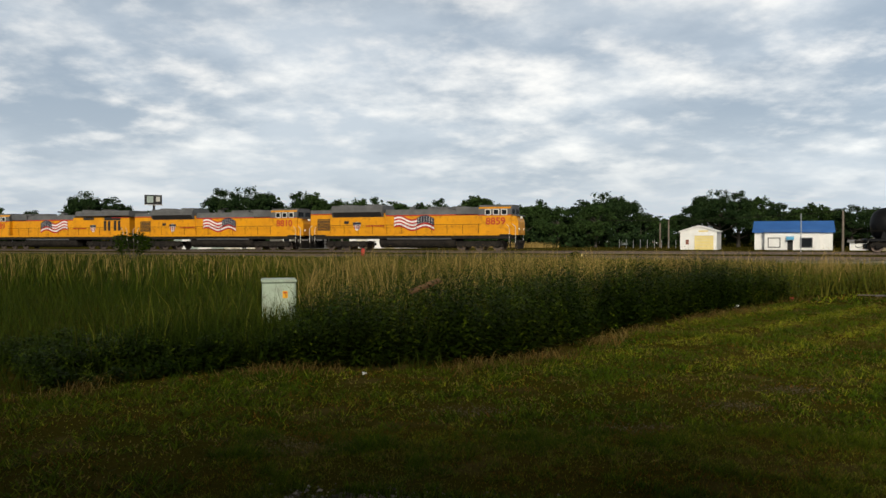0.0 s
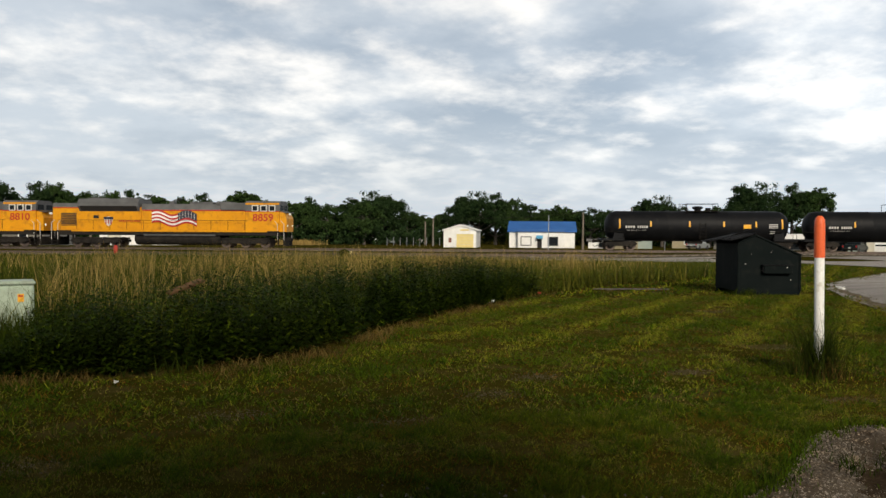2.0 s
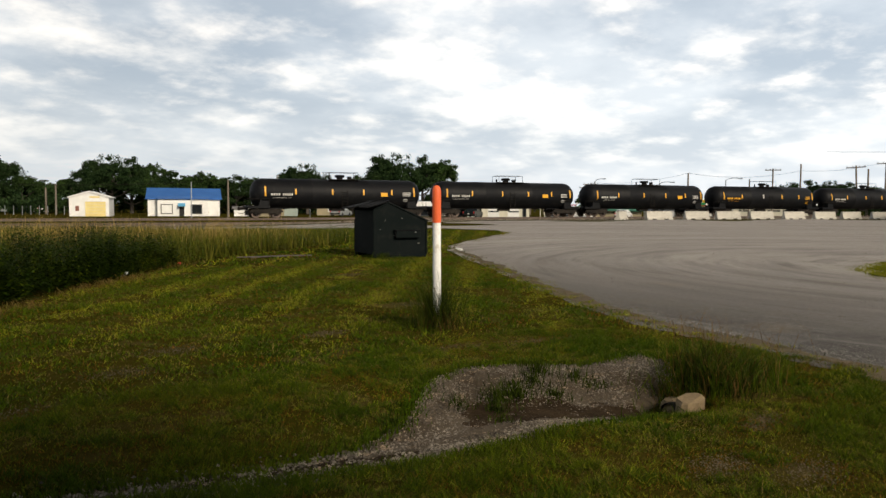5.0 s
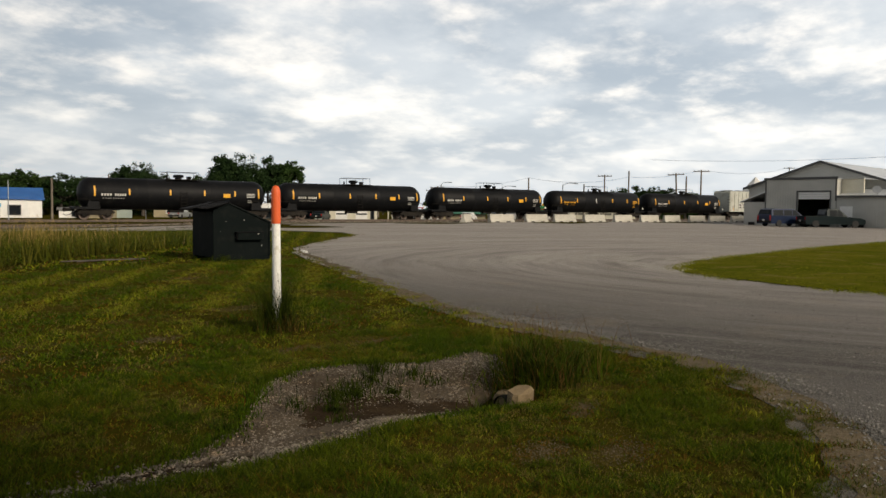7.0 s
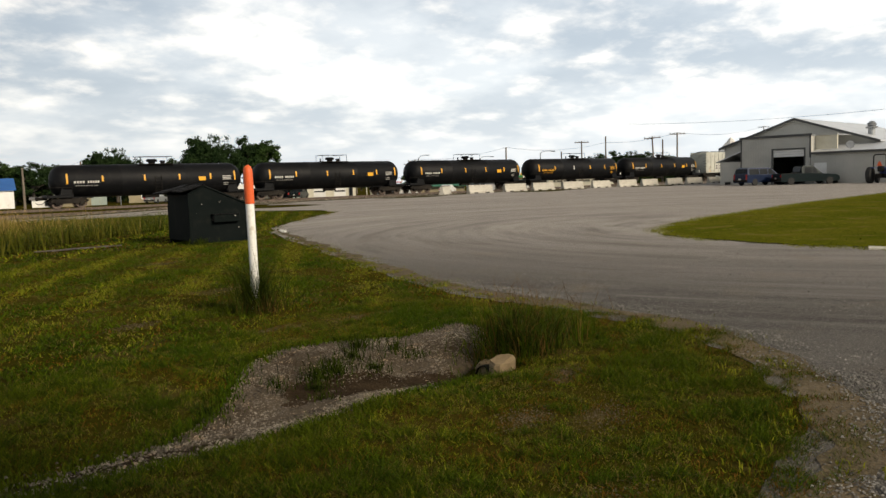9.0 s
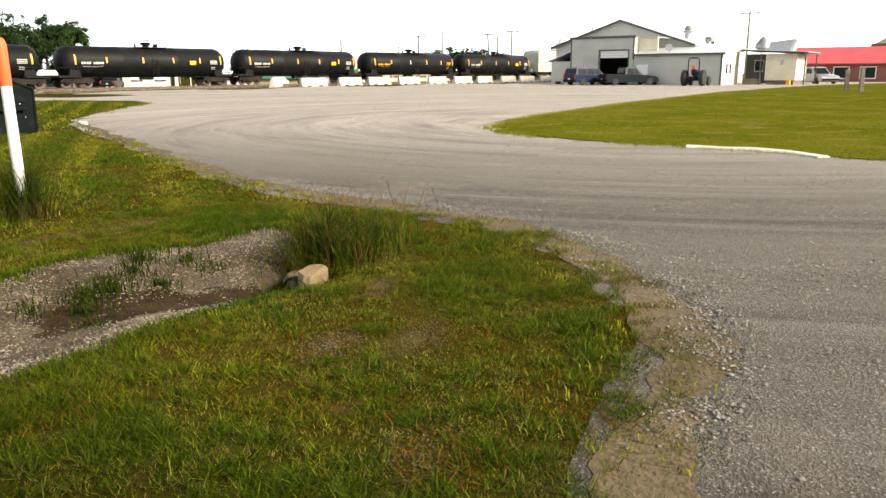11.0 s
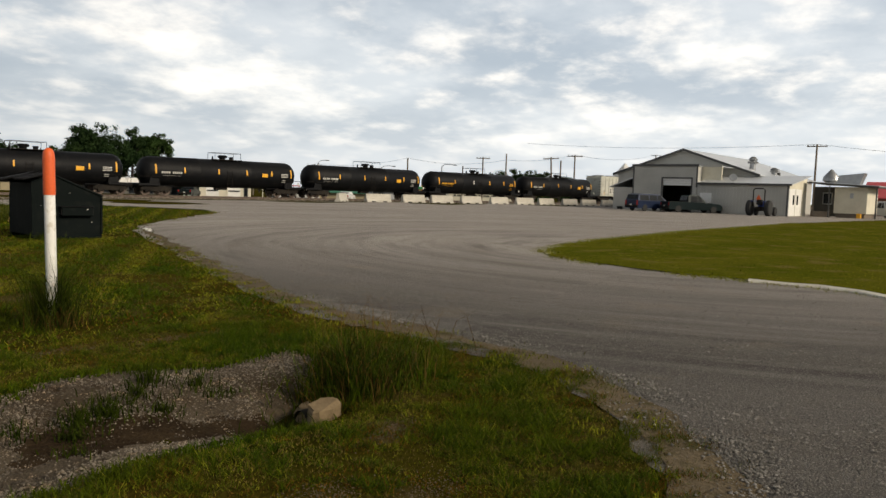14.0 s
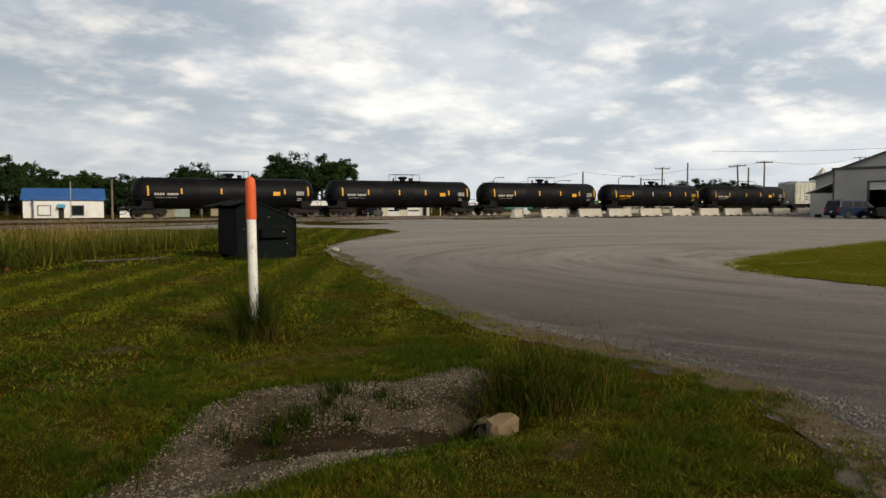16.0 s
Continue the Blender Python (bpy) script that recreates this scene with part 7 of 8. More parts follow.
    # chain-link yard fence posts by the cars
    for k in range(9):
        x, y, z = far(13.2 + k * 0.5, 128)
        e = thing("fence_post", "thin steel fence post by the car park", "fence post", pose(x, y, z), "fence posts")
        part("shaft", B().cyl((0, 0, 0), (0, 0, 1.4), 0.04, 0.04, 6), M["galv"], e)


street_furniture()


def parked_cars():
    for a, rz, paint, kind, lab in ((-3.3, 160, "carwhite", "sedan", "white car parked before the white shop"), (-2.1, 20, "carsilver", "van", "silver car parked by the fence"), (12.5, 185, "carwhite", "van", "white car in the far car park"), (13.6, 10, "carsilver", "sedan", "grey car in the far car park"), (14.7, 170, "carblue", "sedan", "blue car in the far car park"), (15.6, 95, "carwhite", "van", "white car facing the railway"), (46.2, 30, "cargreen", "pickup", "dark pickup beside the service station"), (52.6, 10, "carwhite", "van", "white vehicle under the shelter"), (53.6, 190, "carsilver", "sedan", "grey car by the shelter"), (57.4, 20, "carwhite", "sedan", "white car before the pavilion"), (36.2, 30, "carsilver", "sedan", "grey car beside the store")):
        car(kind, at(a, 150 if 10 < a < 20 else 121 if a < 40 else 119, rz), paint, lab, "cars parked beyond the railway")


parked_cars()

# ---------------------------------------------------------------- stones, lawn, weeds and field grass


def scatter(n, box, rng, poly=None, without=()):
    x, y = rng.uniform(box[0], box[2], n), rng.uniform(box[1], box[3], n)
    keep = np.ones(n, bool) if poly is None else inside(x, y, poly)
    for p in without:
        keep &= ~inside(x, y, p)
    return x[keep], y[keep]


def blades(name, x, y, h, w, lean, material, label, rng, category="grass", simple=False):
    """Blades of grass, each a bent tapered strip, in one mesh."""
    n = len(x)
    z = ground(x, y) + 0.008
    az, la = rng.uniform(0, 6.283, n), rng.uniform(0, 6.283, n)
    lx, ly = np.cos(la) * lean * h, np.sin(la) * lean * h
    wx, wy = np.cos(az) * w / 2, np.sin(az) * w / 2
    if simple:
        P = np.stack([np.column_stack([x - wx, y - wy, z - 0.01]), np.column_stack([x + wx, y + wy, z - 0.01]), np.column_stack([x + lx, y + ly, z + h * np.sqrt(np.clip(1 - (lean * 0.6) ** 2, 0.2, 1))])], 1)
        me = quick_mesh(name, P.reshape(-1, 3), np.arange(n * 3).reshape(-1, 3), material)
        return tagged(new(name, me), label, category, "", "stuff")
    P = np.zeros((n, 5, 3))
    P[:, 0] = np.column_stack([x - wx, y - wy, z - 0.01]); P[:, 1] = np.column_stack([x + wx, y + wy, z - 0.01])
    mx, my, mz = x + lx * 0.3, y + ly * 0.3, z + h * 0.58
    P[:, 2] = np.column_stack([mx + wx * 0.7, my + wy * 0.7, mz]); P[:, 3] = np.column_stack([mx - wx * 0.7, my - wy * 0.7, mz])
    P[:, 4] = np.column_stack([x + lx, y + ly, z + h * np.sqrt(np.clip(1 - (lean * 0.6) ** 2, 0.2, 1))])
    i = np.arange(n)[:, None] * 5
    F = np.concatenate([i + np.array([0, 1, 2]), i + np.array([0, 2, 3]), i + np.array([3, 2, 4])], 0)
    me = quick_mesh(name, P.reshape(-1, 3), F, material)
    return tagged(new(name, me), label, category, "", "stuff")


def patchy(x, y, s, seed):
    return np.array([noise.noise((a * s, b * s, seed)) for a, b in zip(x, y)])


def stones(name, x, y, r, material, label, rng, lift=0.004):
    """Small angular stones, half sunk."""
    n = len(x)
    r = np.minimum(r, np.median(r) * 2.0)
    z = ground(x, y) + lift
    O = np.array([(1, 0, 0), (0, 1, 0), (-1, 0, 0), (0, -1, 0), (0, 0, 0.8)])
    a = rng.uniform(0, 6.283, n)
    P = O[None] * (r[:, None, None] * rng.uniform(0.6, 1.25, (n, 5, 1)))
    c, s = np.cos(a)[:, None], np.sin(a)[:, None]
    P = np.stack([P[..., 0] * c - P[..., 1] * s + x[:, None], P[..., 0] * s + P[..., 1] * c + y[:, None], P[..., 2] + z[:, None] + r[:, None] * 0.15], -1)
    T = np.array([(0, 1, 4), (1, 2, 4), (2, 3, 4), (3, 0, 4)])
    F = (np.arange(n)[:, None, None] * 5 + T[None]).reshape(-1, 3)
    tagged(new(name, quick_mesh(name, P.reshape(-1, 3), F, material)), label, "stones", "", "stuff")


def edge_points(poly, n, reach, rng, box):
    """Points strewn to both sides of an outline, within a box."""
    seg = [(p, q) for p, q in zip(poly, poly[1:]) if all(box[0] <= v[0] <= box[2] and box[1] <= v[1] <= box[3] for v in (p, q))]
    L = np.array([math.hypot(q[0] - p[0], q[1] - p[1]) for p, q in seg])
    k = rng.choice(len(seg), n, p=L / L.sum())
    t = rng.random(n)
    x = np.array([seg[i][0][0] + (seg[i][1][0] - seg[i][0][0]) * u for i, u in zip(k, t)])
    y = np.array([seg[i][0][1] + (seg[i][1][1] - seg[i][0][1]) * u for i, u in zip(k, t)])
    return x + rng.normal(size=n) * reach, y + rng.normal(size=n) * reach


def from_edge(x, y):
    """Distance from the lawn's edge of the weeds."""
    best = np.full(len(x), 99.0)
    for (ax, ay), (bx, by) in zip(WEEDS[:18], WEEDS[1:19]):
        t = np.clip(((x - ax) * (bx - ax) + (y - ay) * (by - ay)) / ((bx - ax) ** 2 + (by - ay) ** 2), 0, 1)
        best = np.minimum(best, np.hypot(x - ax - t * (bx - ax), y - ay - t * (by - ay)))
    return best


def gravel_edge(x, y):
    """Distance from the gravel's edge, negative on the gravel."""
    best = np.full(len(x), 99.0)
    for (ax, ay), (bx, by) in zip(GRAVEL[:22], GRAVEL[1:23]):
        t = np.clip(((x - ax) * (bx - ax) + (y - ay) * (by - ay)) / ((bx - ax) ** 2 + (by - ay) ** 2), 0, 1)
        best = np.minimum(best, np.hypot(x - ax - t * (bx - ax), y - ay - t * (by - ay)))
    return np.where(inside(x, y, GRAVEL), -best, best)


def greenery():
    rng = np.random.default_rng(7)
    bare = [GRAVEL, WASH, WEEDS]

    def lawn(n, box, h, w, without=(), simple=False):
        x, y = rng.uniform(box[0], box[2], n), rng.uniform(box[1], box[3], n)
        # ragged where it meets gravel, wash and weeds
        wob = 0.30 * patchy(x, y, 1.1, 21.0) + 0.16 * patchy(x, y, 4.0, 22.0) + rng.normal(size=n) * 0.05
        ex, ey = x + wob * 0.35, y - wob * 0.2
        keep = ~inside(x, y, WEEDS)
        de = gravel_edge(x, y)
        keep &= (rng.random(n) < np.clip((de + 0.40 + wob * 1.1) / 0.50, 0, 1) ** 1.2) & ~inside(ex, ey, WASH)
        for q in without:
            keep &= ~inside(x, y, q)
        x, y, de = x[keep], y[keep], de[keep]
        p = 0.8 * patchy(x, y, 0.8, 3.0) + 0.9 * patchy(x, y, 2.6, 8.0) + 1.1 * patchy(x, y, 8.5, 9.0)
        band = (-0.68 * x + 0.74 * y) * 2 * math.pi / 1.25 + 0.5 * patchy(x, y, 0.35, 30.0)
        stripe = np.sin(band) * np.clip((np.hypot(x, y) - 6.5) / 5, 0.12, 1)
        bald = np.ones(len(x))
        for sx, sy, sr in SPOTS:
            bald *= np.clip(np.hypot((x - sx) / 1.2, (y - sy) / 0.7) / sr - 0.15, 0.16, 1)
        k = rng.random(len(x)) < np.clip(0.85 + p * 1.2, 0.14, 1) * bald
        x, y, p, stripe, de, bald = x[k], y[k], p[k], stripe[k], de[k], bald[k]
        hh = h * rng.uniform(0.35, 1.35, len(x)) * np.clip(0.8 + p * 1.6, 0.25, 2.3) * np.clip(0.8 + de * 0.5, 0.6, 1) * (0.5 + 0.5 * bald)
        u = rng.random(len(x))
        dry = u < np.clip(0.30 - p * 0.5 + np.clip(0.4 - de, 0, 1) * 0.5 + (1 - bald) * 0.6, 0.03, 0.8)
        lite = ~dry & (u < np.clip(0.46 + stripe * 0.5 - p * 0.75, 0.04, 0.96))
        deep = ~dry & ~lite
        rusty = dry & (patchy(x, y, 1.9, 40.0) > 0.10)
        dry &= ~rusty
        ln = rng.uniform(0.5, 2.1, len(x))
        blades("lawn_grass", x[deep], y[deep], hh[deep], w, ln[deep], M["blade"], "short mown green lawn grass", rng, simple=simple)
        blades("pale_lawn_grass", x[lite], y[lite], hh[lite], w, ln[lite], M["blade2"], "yellow-green mown grass in pale stripes", rng, simple=simple)
        blades("dry_lawn_grass", x[dry], y[dry], hh[dry] * 0.8, w, ln[dry], M["drylawn"], "dry straw-coloured clippings in the lawn", rng, simple=simple)
        blades("rusty_lawn_grass", x[rusty], y[rusty], hh[rusty], w, ln[rusty], M["rust"], "reddish dried patches in the lawn", rng, simple=simple)
    near = [(1.0, -0.8), (7.9, -0.8), (7.9, 5.6), (-1.5, 5.6), (-1.5, 2.5)]
    lawn(900000, (-1.5, -0.8, 7.9, 5.6), 0.040, 0.0054, [[(-1.5, -0.8), (1.0, -0.8), (-1.5, 2.5)]], True)
    lawn(600000, (-8, 2, 15, 16), 0.042, 0.013, [near], True)
    lawn(150000, (2, 12, 32, 38), 0.055, 0.045, [[(-8, 2), (15, 2), (15, 16), (-8, 16)]], True)
    # the island
    x, y = scatter(90000, (14, -12, 60, 7), rng, ISLAND)
    k = rng.random(len(x)) < np.clip(1.3 - (x - 14) / 40, 0.2, 1)
    x, y = x[k], y[k]
    d = rng.random(len(x)) < np.clip(0.3 + 0.9 * patchy(x, y, 0.35, 12.0) + 0.5 * patchy(x, y, 1.6, 13.0), 0.05, 0.9)
    blades("island_grass", x[~d], y[~d], 0.034 * rng.uniform(0.4, 1.2, (~d).sum()), 0.035, rng.uniform(0.2, 1, (~d).sum()), M["blade2"], "mown grass on the island", rng, simple=True)
    blades("dark_island_grass", x[d], y[d], 0.040 * rng.uniform(0.4, 1.2, d.sum()), 0.035, rng.uniform(0.2, 1, d.sum()), M["blade"], "darker mown grass on the island", rng, simple=True)
    x, y = edge_points(ISLAND, 16000, 0.22, rng, (14, -4, 60, 7))
    blades("island_edge_grass", x, y, 0.045 * rng.uniform(0.3, 1.2, len(x)), 0.025, rng.uniform(0.6, 1.5, len(x)), M["blade2"], "grass fringing the island", rng, simple=True)
    # grass straying over the gravel's edge, in clumps
    x, y = edge_points(GRAVEL, 12000, 0.22, rng, (2, -0.5, 14, 13))
    k = patchy(x, y, 3.0, 50.0) > 0.18
    x, y = x[k], y[k]
    blades("edge_grass", x, y, 0.045 * rng.uniform(0.4, 1.2, len(x)), 0.008, rng.uniform(0.5, 1.5, len(x)), M["blade2"], "sparse grass straying onto the gravel", rng)
    x, y = edge_points(WASH, 8000, 0.055, rng, (-2, 0, 9, 9))
    blades("edge_grass", x, y, 0.05 * rng.uniform(0.4, 1.2, len(x)), 0.009, rng.uniform(0.2, 1.3, len(x)), M["blade"], "grass fringing the washed gravel", rng)
    # crumbs of bare soil where the lawn is worn thin
    q = rng.integers(len(SPOTS), size=12000)
    S = np.array(SPOTS)[q]
    x = S[:, 0] + rng.normal(size=len(q)) * S[:, 2] * 0.75
    y = S[:, 1] + rng.normal(size=len(q)) * S[:, 2] * 0.42
    stones("soil_crumbs", x, y, 0.0038 * np.exp(rng.normal(0, 0.4, len(x))), M["tanSoil"], "crumbs of dry tan soil on worn spots of the lawn", rng, 0.002)
    # stones
    x, y = scatter(150000, (-1, 2.5, 7, 5), rng, WASH, [CHANNEL])
    k = rng.random(len(x)) < np.where(inside(x, y, MUD), 0.22, np.clip(0.8 + 1.2 * patchy(x, y, 2.2, 90.0), 0.25, 1))
    x, y = x[k], y[k]
    stones("wash_stones", x, y, 0.0056 * np.exp(rng.normal(0, 0.5, len(x))), M["stone"], "loose grey and tan stones in the wash", rng, 0.012)
    x, y = edge_points(CHANNEL, 2600, 0.10, rng, (-1, 3, 4, 5))
    stones("wash_stones", x, y, 0.010 * np.exp(rng.normal(0, 0.5, len(x))), M["stone"], "loose stones beside the mud channel", rng, 0.010)
    x, y = scatter(105000, (2, -4, 16, 10), rng, GRAVEL)
    R, A = np.hypot(x - 23, y - 3), np.arctan2(y - 3, x - 23)
    sweep = patchy(R, A * 3, 0.8, 60.0) + 0.6 * patchy(x, y, 1.6, 61.0)
    k = rng.random(len(x)) < np.clip(1.15 - np.hypot(x - 4, y + 1) / 11, 0.08, 1) * np.clip(0.10 + sweep * 1.8, 0.02, 1)
    stones("drive_stones", x[k], y[k], 0.0072 * np.exp(rng.normal(0, 0.5, k.sum())), M["drivestone"], "loose small stones in bands on the gravel drive", rng, 0.012)
    x, y = edge_points(GRAVEL, 8000, 0.10, rng, (3, -0.5, 9.2, 7))
    k = patchy(x, y, 1.6, 55.0) > -0.18
    x, y = x[k], y[k]
    stones("edge_stones", x + 0.44, y - 0.34, 0.0068 * np.exp(rng.normal(0, 0.45, len(x))), M["drivestone"], "loose stones along the lawn's edge", rng, 0.012)
    x, y = scatter(5000, (9, -20, 45, 40), rng, GRAVEL, [ISLAND])
    stones("yard_stones", x, y, 0.012 * np.exp(rng.normal(0, 0.4, len(x))), M["stone"], "scattered stones in the yard", rng)
    # ballast stones on the near shoulder of the siding
    s = rng.uniform(-75, 60, 24000)
    d = SIDING - rng.uniform(-1.2, 4.2, 24000)
    x, y = d * math.sin(TN) + s * math.cos(TN), d * math.cos(TN) - s * math.sin(TN)
    stones("ballast_stones", x, y, 0.06 * np.exp(rng.normal(0, 0.4, len(x))), M["stone"], "broken ballast stones on the railway's shoulder", rng, 0.05)

    # broad-leaved weeds along the lawn's edge: stems with many narrow leaves
    def plants(n, along, depth, hmin, hmax, leaves, size, nm, material, label):
        pts = edge_points(WEEDS, n, 0.01, rng, along)
        x, y = pts
        cx, cy = -0.68, 0.74  # away from the lawn
        off = rng.random(n) ** 1.2 * depth + 0.12
        x, y = x + cx * off, y + cy * off
        clump = patchy(x, y, 1.5, 70.0) + 0.5 * patchy(x, y, 4.5, 71.0)
        k = rng.random(n) < np.clip(0.75 + clump * 1.6, 0.15, 1)
        x, y, off, clump = x[k], y[k], off[k], clump[k]
        n = len(x)
        h = rng.uniform(hmin, hmax, n) * np.clip(0.92 + clump * 0.6, 0.6, 1.25) * np.clip(0.55 + off / 0.9, 0.55, 1.0) * np.clip(0.62 + (x / y + 0.20) * 4, 0.35, 1)
        z = ground(x, y)
        tx, ty = rng.normal(size=n) * 0.08, rng.normal(size=n) * 0.08
        t = np.tile(np.linspace(0.12, 1, leaves), n)
        X, Y, Z, Hh = (np.repeat(v, leaves) for v in (x, y, z, h))
        TX, TY = np.repeat(tx, leaves), np.repeat(ty, leaves)
        C = np.column_stack([X + TX * t, Y + TY * t, Z + Hh * t])
        az = np.arange(len(X)) * 2.4 + rng.uniform(0, 1, len(X))
        L = size * rng.uniform(0.6, 1.2, len(X)) * (1.15 - 0.55 * t)
        drop = rng.uniform(-0.45, 0.55, len(X))
        D = np.column_stack([np.cos(az), np.sin(az), drop]) * L[:, None]
        S = np.column_stack([-np.sin(az), np.cos(az), np.zeros(len(X))]) * (L * 0.16)[:, None]
        V = np.stack([C, C + D * 0.5 + S, C + D, C + D * 0.5 - S], 1).reshape(-1, 3)
        tagged(new(nm, quick_mesh(nm, V, np.arange(len(X) * 4).reshape(-1, 4), material)), label, "weeds", "", "stuff")
    plants(5600, (-3.7, 6, 9, 18), 2.6, 0.62, 0.92, 30, 0.115, "leafy_weeds", M["weed"], "dense dark leafy weeds along the lawn's edge")
    plants(1500, (-3.7, 6, 9, 18), 2.4, 0.62, 1.0, 26, 0.10, "young_weeds", M["weed3"], "yellow-green young weeds among the dark ones")
    plants(1200, (5, 13, 23, 29), 1.6, 0.35, 0.6, 20, 0.12, "leafy_weeds", M["weed3"], "green weeds bordering the mown strip")
    # grasses: dark near the left, tan seed stalks behind the weeds, mixed further off
    x, y = scatter(46000, (-16, 3, 0, 22), rng, WEEDS)
    d = from_edge(x, y)
    blades("field_grass", x, y, rng.uniform(0.22, 0.5, len(x)) * np.clip(0.5 + d / 3, 0.5, 1.1), 0.011, rng.uniform(0.1, 0.8, len(x)), M["weed2"], "tall dark meadow grass", rng, simple=True)
    x, y = scatter(80000, (-4, 8, 22, 34), rng, WEEDS)
    d = from_edge(x, y)
    k = d > np.where(x > 6, 0.15, 0.9)
    x, y, d = x[k], y[k], d[k]
    pale = rng.random(len(x)) < np.clip(0.25 + (x - 1) / 6, 0.25, 0.92)
    hh = rng.uniform(0.4, 0.95, len(x)) * np.clip(0.45 + d / 2.2, 0.45, 1) * np.clip(1.1 - x / 30, 0.6, 1)
    for q, mt, lab in ((~pale, "weed2", "tall green meadow grass behind the weeds"), (pale, "fieldgrass", "olive meadow grass turning dry towards the yard")):
        blades("field_grass", x[q], y[q], hh[q], 0.012, rng.uniform(0.1, 0.8, q.sum()), M[mt], lab, rng)
    x, y = scatter(90000, (-60, 18, 22, 70), rng, WEEDS)
    dn = x * math.sin(TN) + y * math.cos(TN)
    tall = np.clip(1.0 - (dn - 22) / 22, 0.38, 1)
    hh = rng.uniform(0.4, 0.8, len(x)) * tall
    # random dark patches, plus more dark blades towards -x to paint the shading there
    deep = rng.random(len(x)) < np.clip(0.15 - x / 20 + 0.6 * patchy(x, y, 0.22, 15.0), 0.12, 0.85)
    for q, mt, lab in ((~deep, "fieldgrass", "rough meadow grass reaching to the railway"), (deep, "weed2", "darker green patches of rough meadow grass, thicker leftwards as painted shade")):
        blades("far_field_grass", x[q], y[q], hh[q], 0.05, rng.uniform(0.1, 0.6, q.sum()), M[mt], lab, rng, simple=True)
    x, y = scatter(22000, (-3.2, 9.8, 16, 28), rng, WEEDS)
    p = patchy(x, y, 0.5, 4.0)
    d = from_edge(x, y)
    k = (rng.random(len(x)) < np.clip(0.55 + p * 1.2 - np.clip(x - 5, 0, 9) * 0.04, 0.1, 1)) & (d > 1.7) & (x / y > -0.19)
    x, y = x[k], y[k]
    blades("dry_stalks", x, y, 0.55 + 0.72 * rng.random(len(x)) ** 1.5, 0.010, 0.05 + 0.95 * rng.random(len(x)) ** 1.6, M["dryblade"], "tall straw-coloured grass stalks above the weeds", rng)
    x, y = scatter(7000, (-50, 20, 22, 60), rng, WEEDS)
    dn = x * math.sin(TN) + y * math.cos(TN)
    blades("dry_stalks", x, y, rng.uniform(0.6, 1.0, len(x)) * np.clip(1.0 - (dn - 22) / 22, 0.4, 1), 0.018, rng.uniform(0.02, 0.4, len(x)), M["dryblade"], "scattered dry stalks in the meadow", rng)
    # mown straw along the foot of the weeds, in heaps
    x, y = edge_points(WEEDS, 5200, 0.15, rng, (-7, 5, 10, 19))
    k = patchy(x, y, 1.2, 80.0) + 0.4 * patchy(x, y, 5, 81.0) > 0.02
    x, y = x[k] + 0.08, y[k] - 0.10
    g = rng.random(len(x)) < 0.45
    blades("straw", x[g], y[g], rng.uniform(0.06, 0.2, g.sum()), 0.008, rng.uniform(0.9, 1.8, g.sum()), M["drylawn"], "pale dead straw at the foot of the weeds", rng)
    blades("straw", x[~g], y[~g], rng.uniform(0.05, 0.16, (~g).sum()), 0.008, rng.uniform(0.9, 1.8, (~g).sum()), M["straw"], "dead brown straw at the foot of the weeds", rng)

    x, y = rng.uniform(-3.6, -0.8, 5200), rng.uniform(8.3, 10.3, 5200)
    k = inside(x, y, WEEDS) & (patchy(x, y, 1.8, 33.0) > -0.25)
    x, y = x[k], y[k]
    blades("field_grass", x, y, rng.uniform(0.22, 0.62, len(x)), 0.012, rng.uniform(0.1, 0.9, len(x)), M["weed2"], "tall dark grass before the utility cabinet", rng)

    # tufts round the marker post, by the culvert and in the wash
    def tuft(cx, cy, n, spread, h0, h1, w, material, label):
        a, d = rng.uniform(0, 6.283, n), np.abs(rng.normal(size=n)) * spread
        blades("grass_tuft", cx + np.cos(a) * d, cy + np.sin(a) * d, rng.uniform(h0, h1, n), w, rng.uniform(0.15, 1.25, n), material, label, rng)
    tuft(6.26, 6.36, 760, 0.17, 0.2, 0.85, 0.006, M["weed2"], "tall grass tuft round the marker post")
    tuft(6.26, 6.28, 260, 0.16, 0.08, 0.26, 0.008, M["straw"], "dead grass at the foot of the marker post")
    for cx, cy, n, hh in ((5.88, 2.72, 420, 0.40), (6.15, 2.95, 460, 0.42), (6.3, 2.62, 320, 0.32), (6.0, 2.5, 160, 0.26), (6.5, 3.1, 300, 0.34), (5.75, 3.02, 160, 0.28), (6.6, 2.75, 260, 0.28)):
        tuft(cx, cy, n // 2, 0.15, hh * 0.3, hh, 0.007, M["weed2"], "tall grass tuft by the culvert mouth")
        tuft(cx, cy, n // 2, 0.17, hh * 0.25, hh * 0.9, 0.007, M["blade"], "yellow-green grass tuft by the culvert mouth")
        tuft(cx, cy, n // 5, 0.18, hh * 0.3, hh * 1.05, 0.006, M["straw"], "dead stems in the tuft by the culvert mouth")
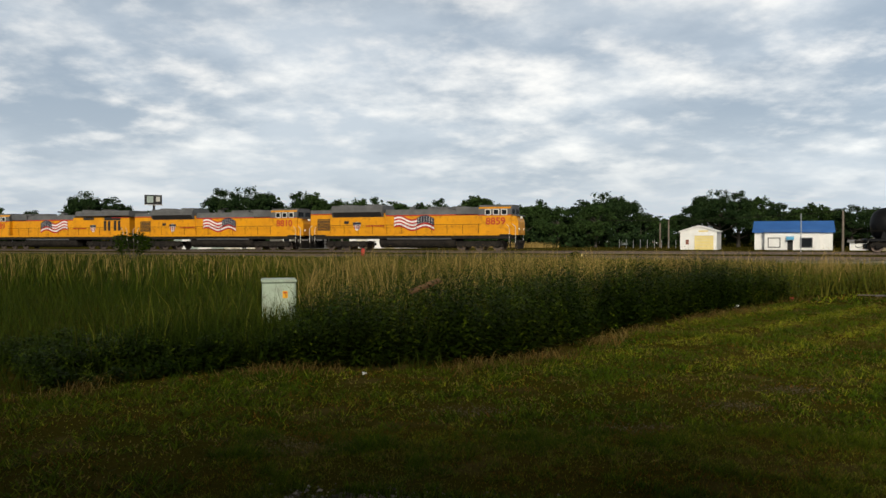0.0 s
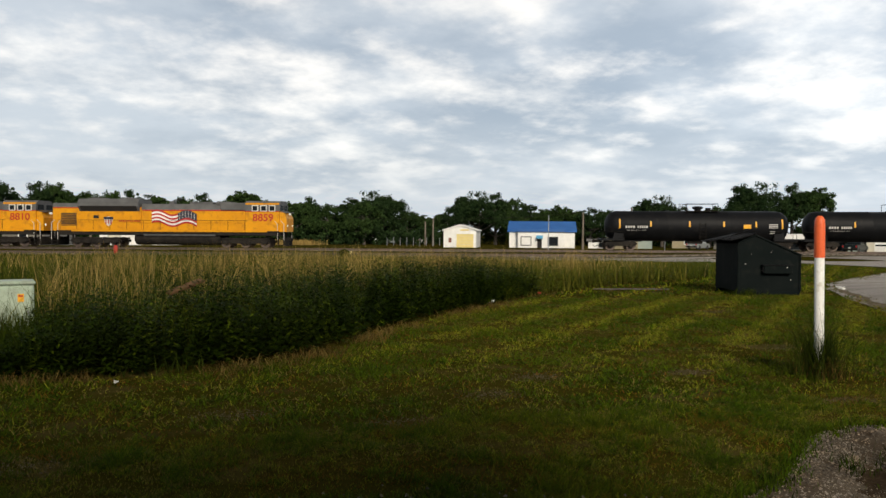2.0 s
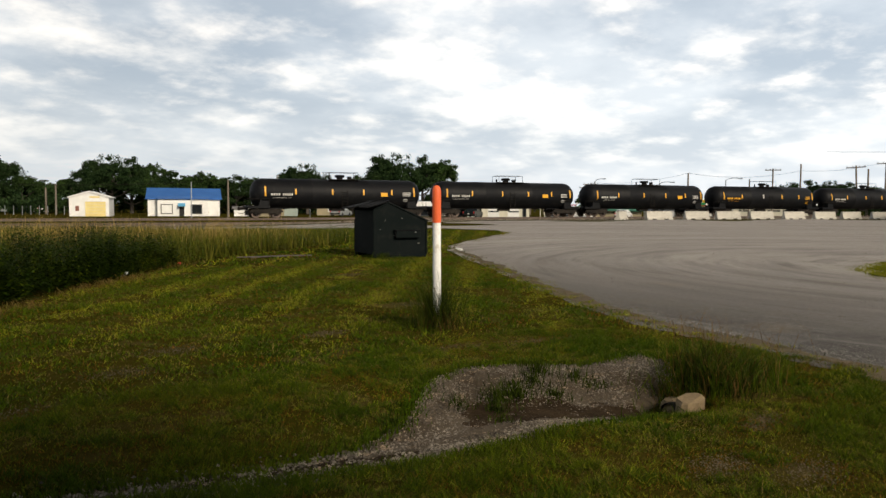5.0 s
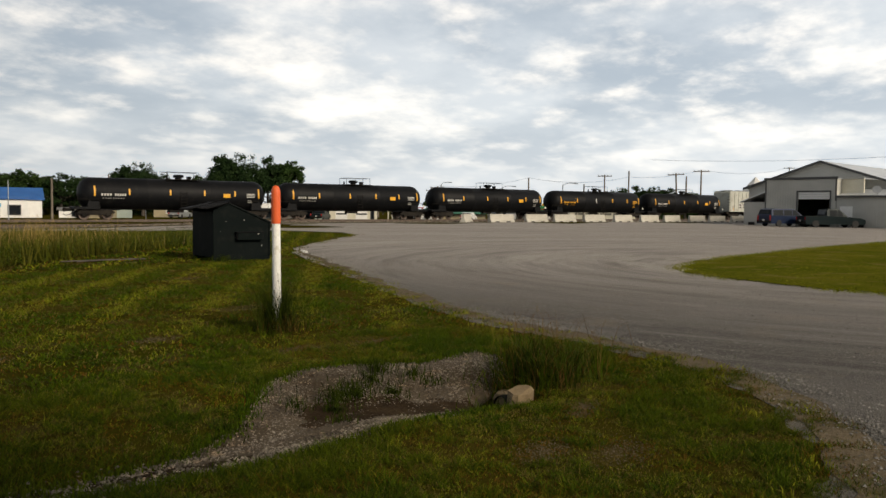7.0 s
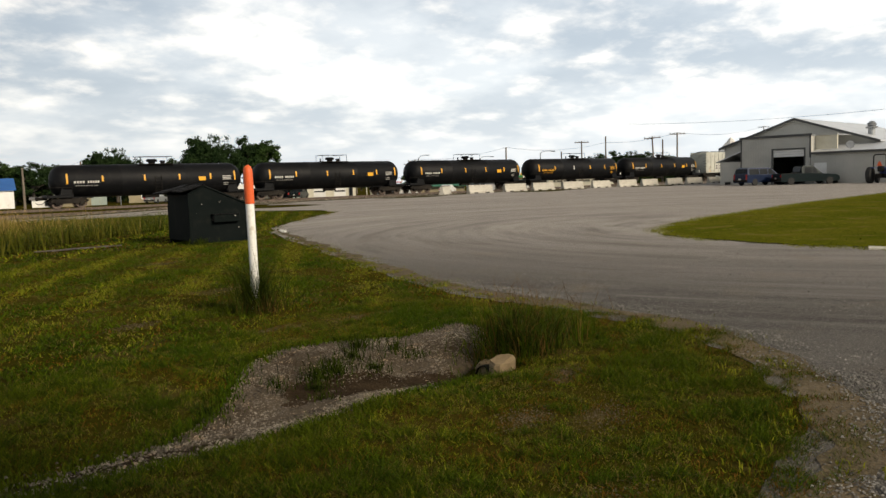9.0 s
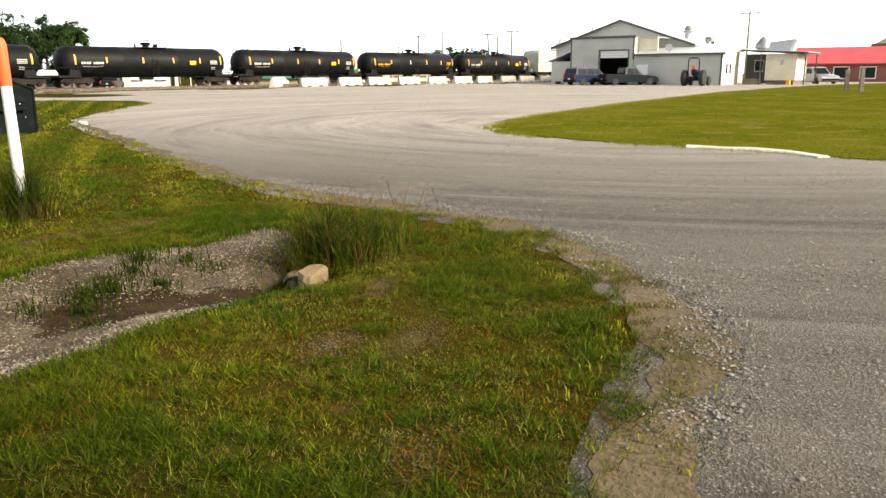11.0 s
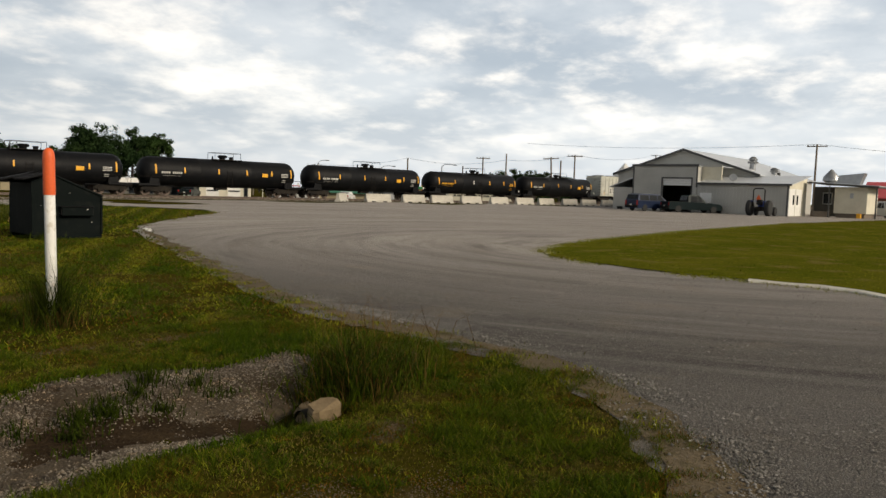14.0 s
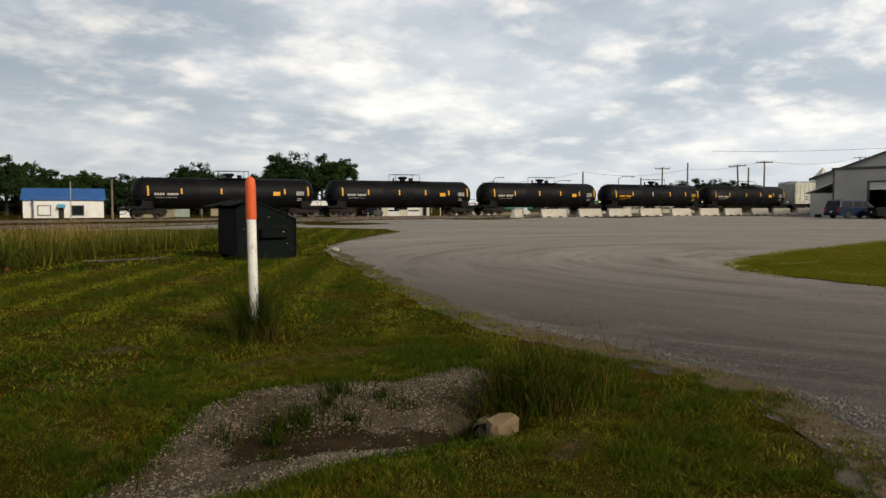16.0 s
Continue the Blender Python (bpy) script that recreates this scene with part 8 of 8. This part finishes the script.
    for cx, cy, n, hh in ((4.55, 3.85, 160, 0.15), (5.25, 4.0, 110, 0.17), (4.2, 3.95, 80, 0.10), (5.42, 3.72, 90, 0.14), (3.5, 3.9, 60, 0.10), (4.85, 3.95, 70, 0.1)):
        tuft(cx, cy, n, 0.11, hh * 0.4, hh, 0.008, M["weed2"], "small green weeds growing in the wash")
    for cx, cy in ((7.6, 3.9), (7.5, 3.35), (7.4, 2.8), (7.55, 4.4), (7.3, 3.6)):
        tuft(cx, cy, 14, 0.3, 0.28, 0.52, 0.005, M["straw"], "thin dry seed stalks by the drive")
    for cx, cy, n, hh in ((5.30, 2.84, 150, 0.24), (5.40, 2.94, 90, 0.2), (4.4, 3.72, 120, 0.12), (4.75, 3.82, 160, 0.14), (5.0, 3.62, 90, 0.1), (5.5, 3.5, 60, 0.08), (5.05, 3.9, 90, 0.12), (4.25, 3.55, 60, 0.1)):
        tuft(cx, cy, n, 0.09, hh * 0.3, hh * 0.8, 0.010, M["weed2"], "leafy green weeds growing in the wash")
    tuft(13.0, 15.7, 160, 0.3, 0.1, 0.25, 0.012, M["weed2"], "long grass at the foot of the dumpster")
    x, y = edge_points([(p[0], p[1]) for p in ((-14, 139), (17, 137))], 5000, 1.2, rng, (-50, 100, 60, 160))
    blades("verge_grass", x, y - 8, rng.uniform(0.5, 1.1, len(x)), 0.08, rng.uniform(0.1, 0.5, len(x)), M["dryblade"], "dry verge grass before the tree line", rng)


greenery()


def scrub_bush(a, r, h, label):
    x, y, z = far(a, r)
    rng = np.random.default_rng(int(r))
    e = thing("bush", label, "bush", pose(x, y, z))
    b = B()
    for k in range(5):
        az = k * 1.3
        b.cyl((0, 0, -0.1), (math.cos(az) * h * 0.35, math.sin(az) * h * 0.35, h * 0.75), 0.03, 0.01, 5)
    part("stems", b, M["bark"], e)

    def crown(q):
        d = q.normal(size=3); d /= np.linalg.norm(d)
        return (d[0] * h * 0.5, d[1] * h * 0.5, h * 0.6 + d[2] * h * 0.28), h * 0.2
    ob = new("crown", leaf_mesh("crown", crown, rng, 40, 26, 0.10, M["weed"]))
    ob.parent = e


scrub_bush(-22.4, 46, 1.75, "small ragged bush before the railway")
scrub_bush(10.0, 57, 0.6, "low green bush beside the siding")
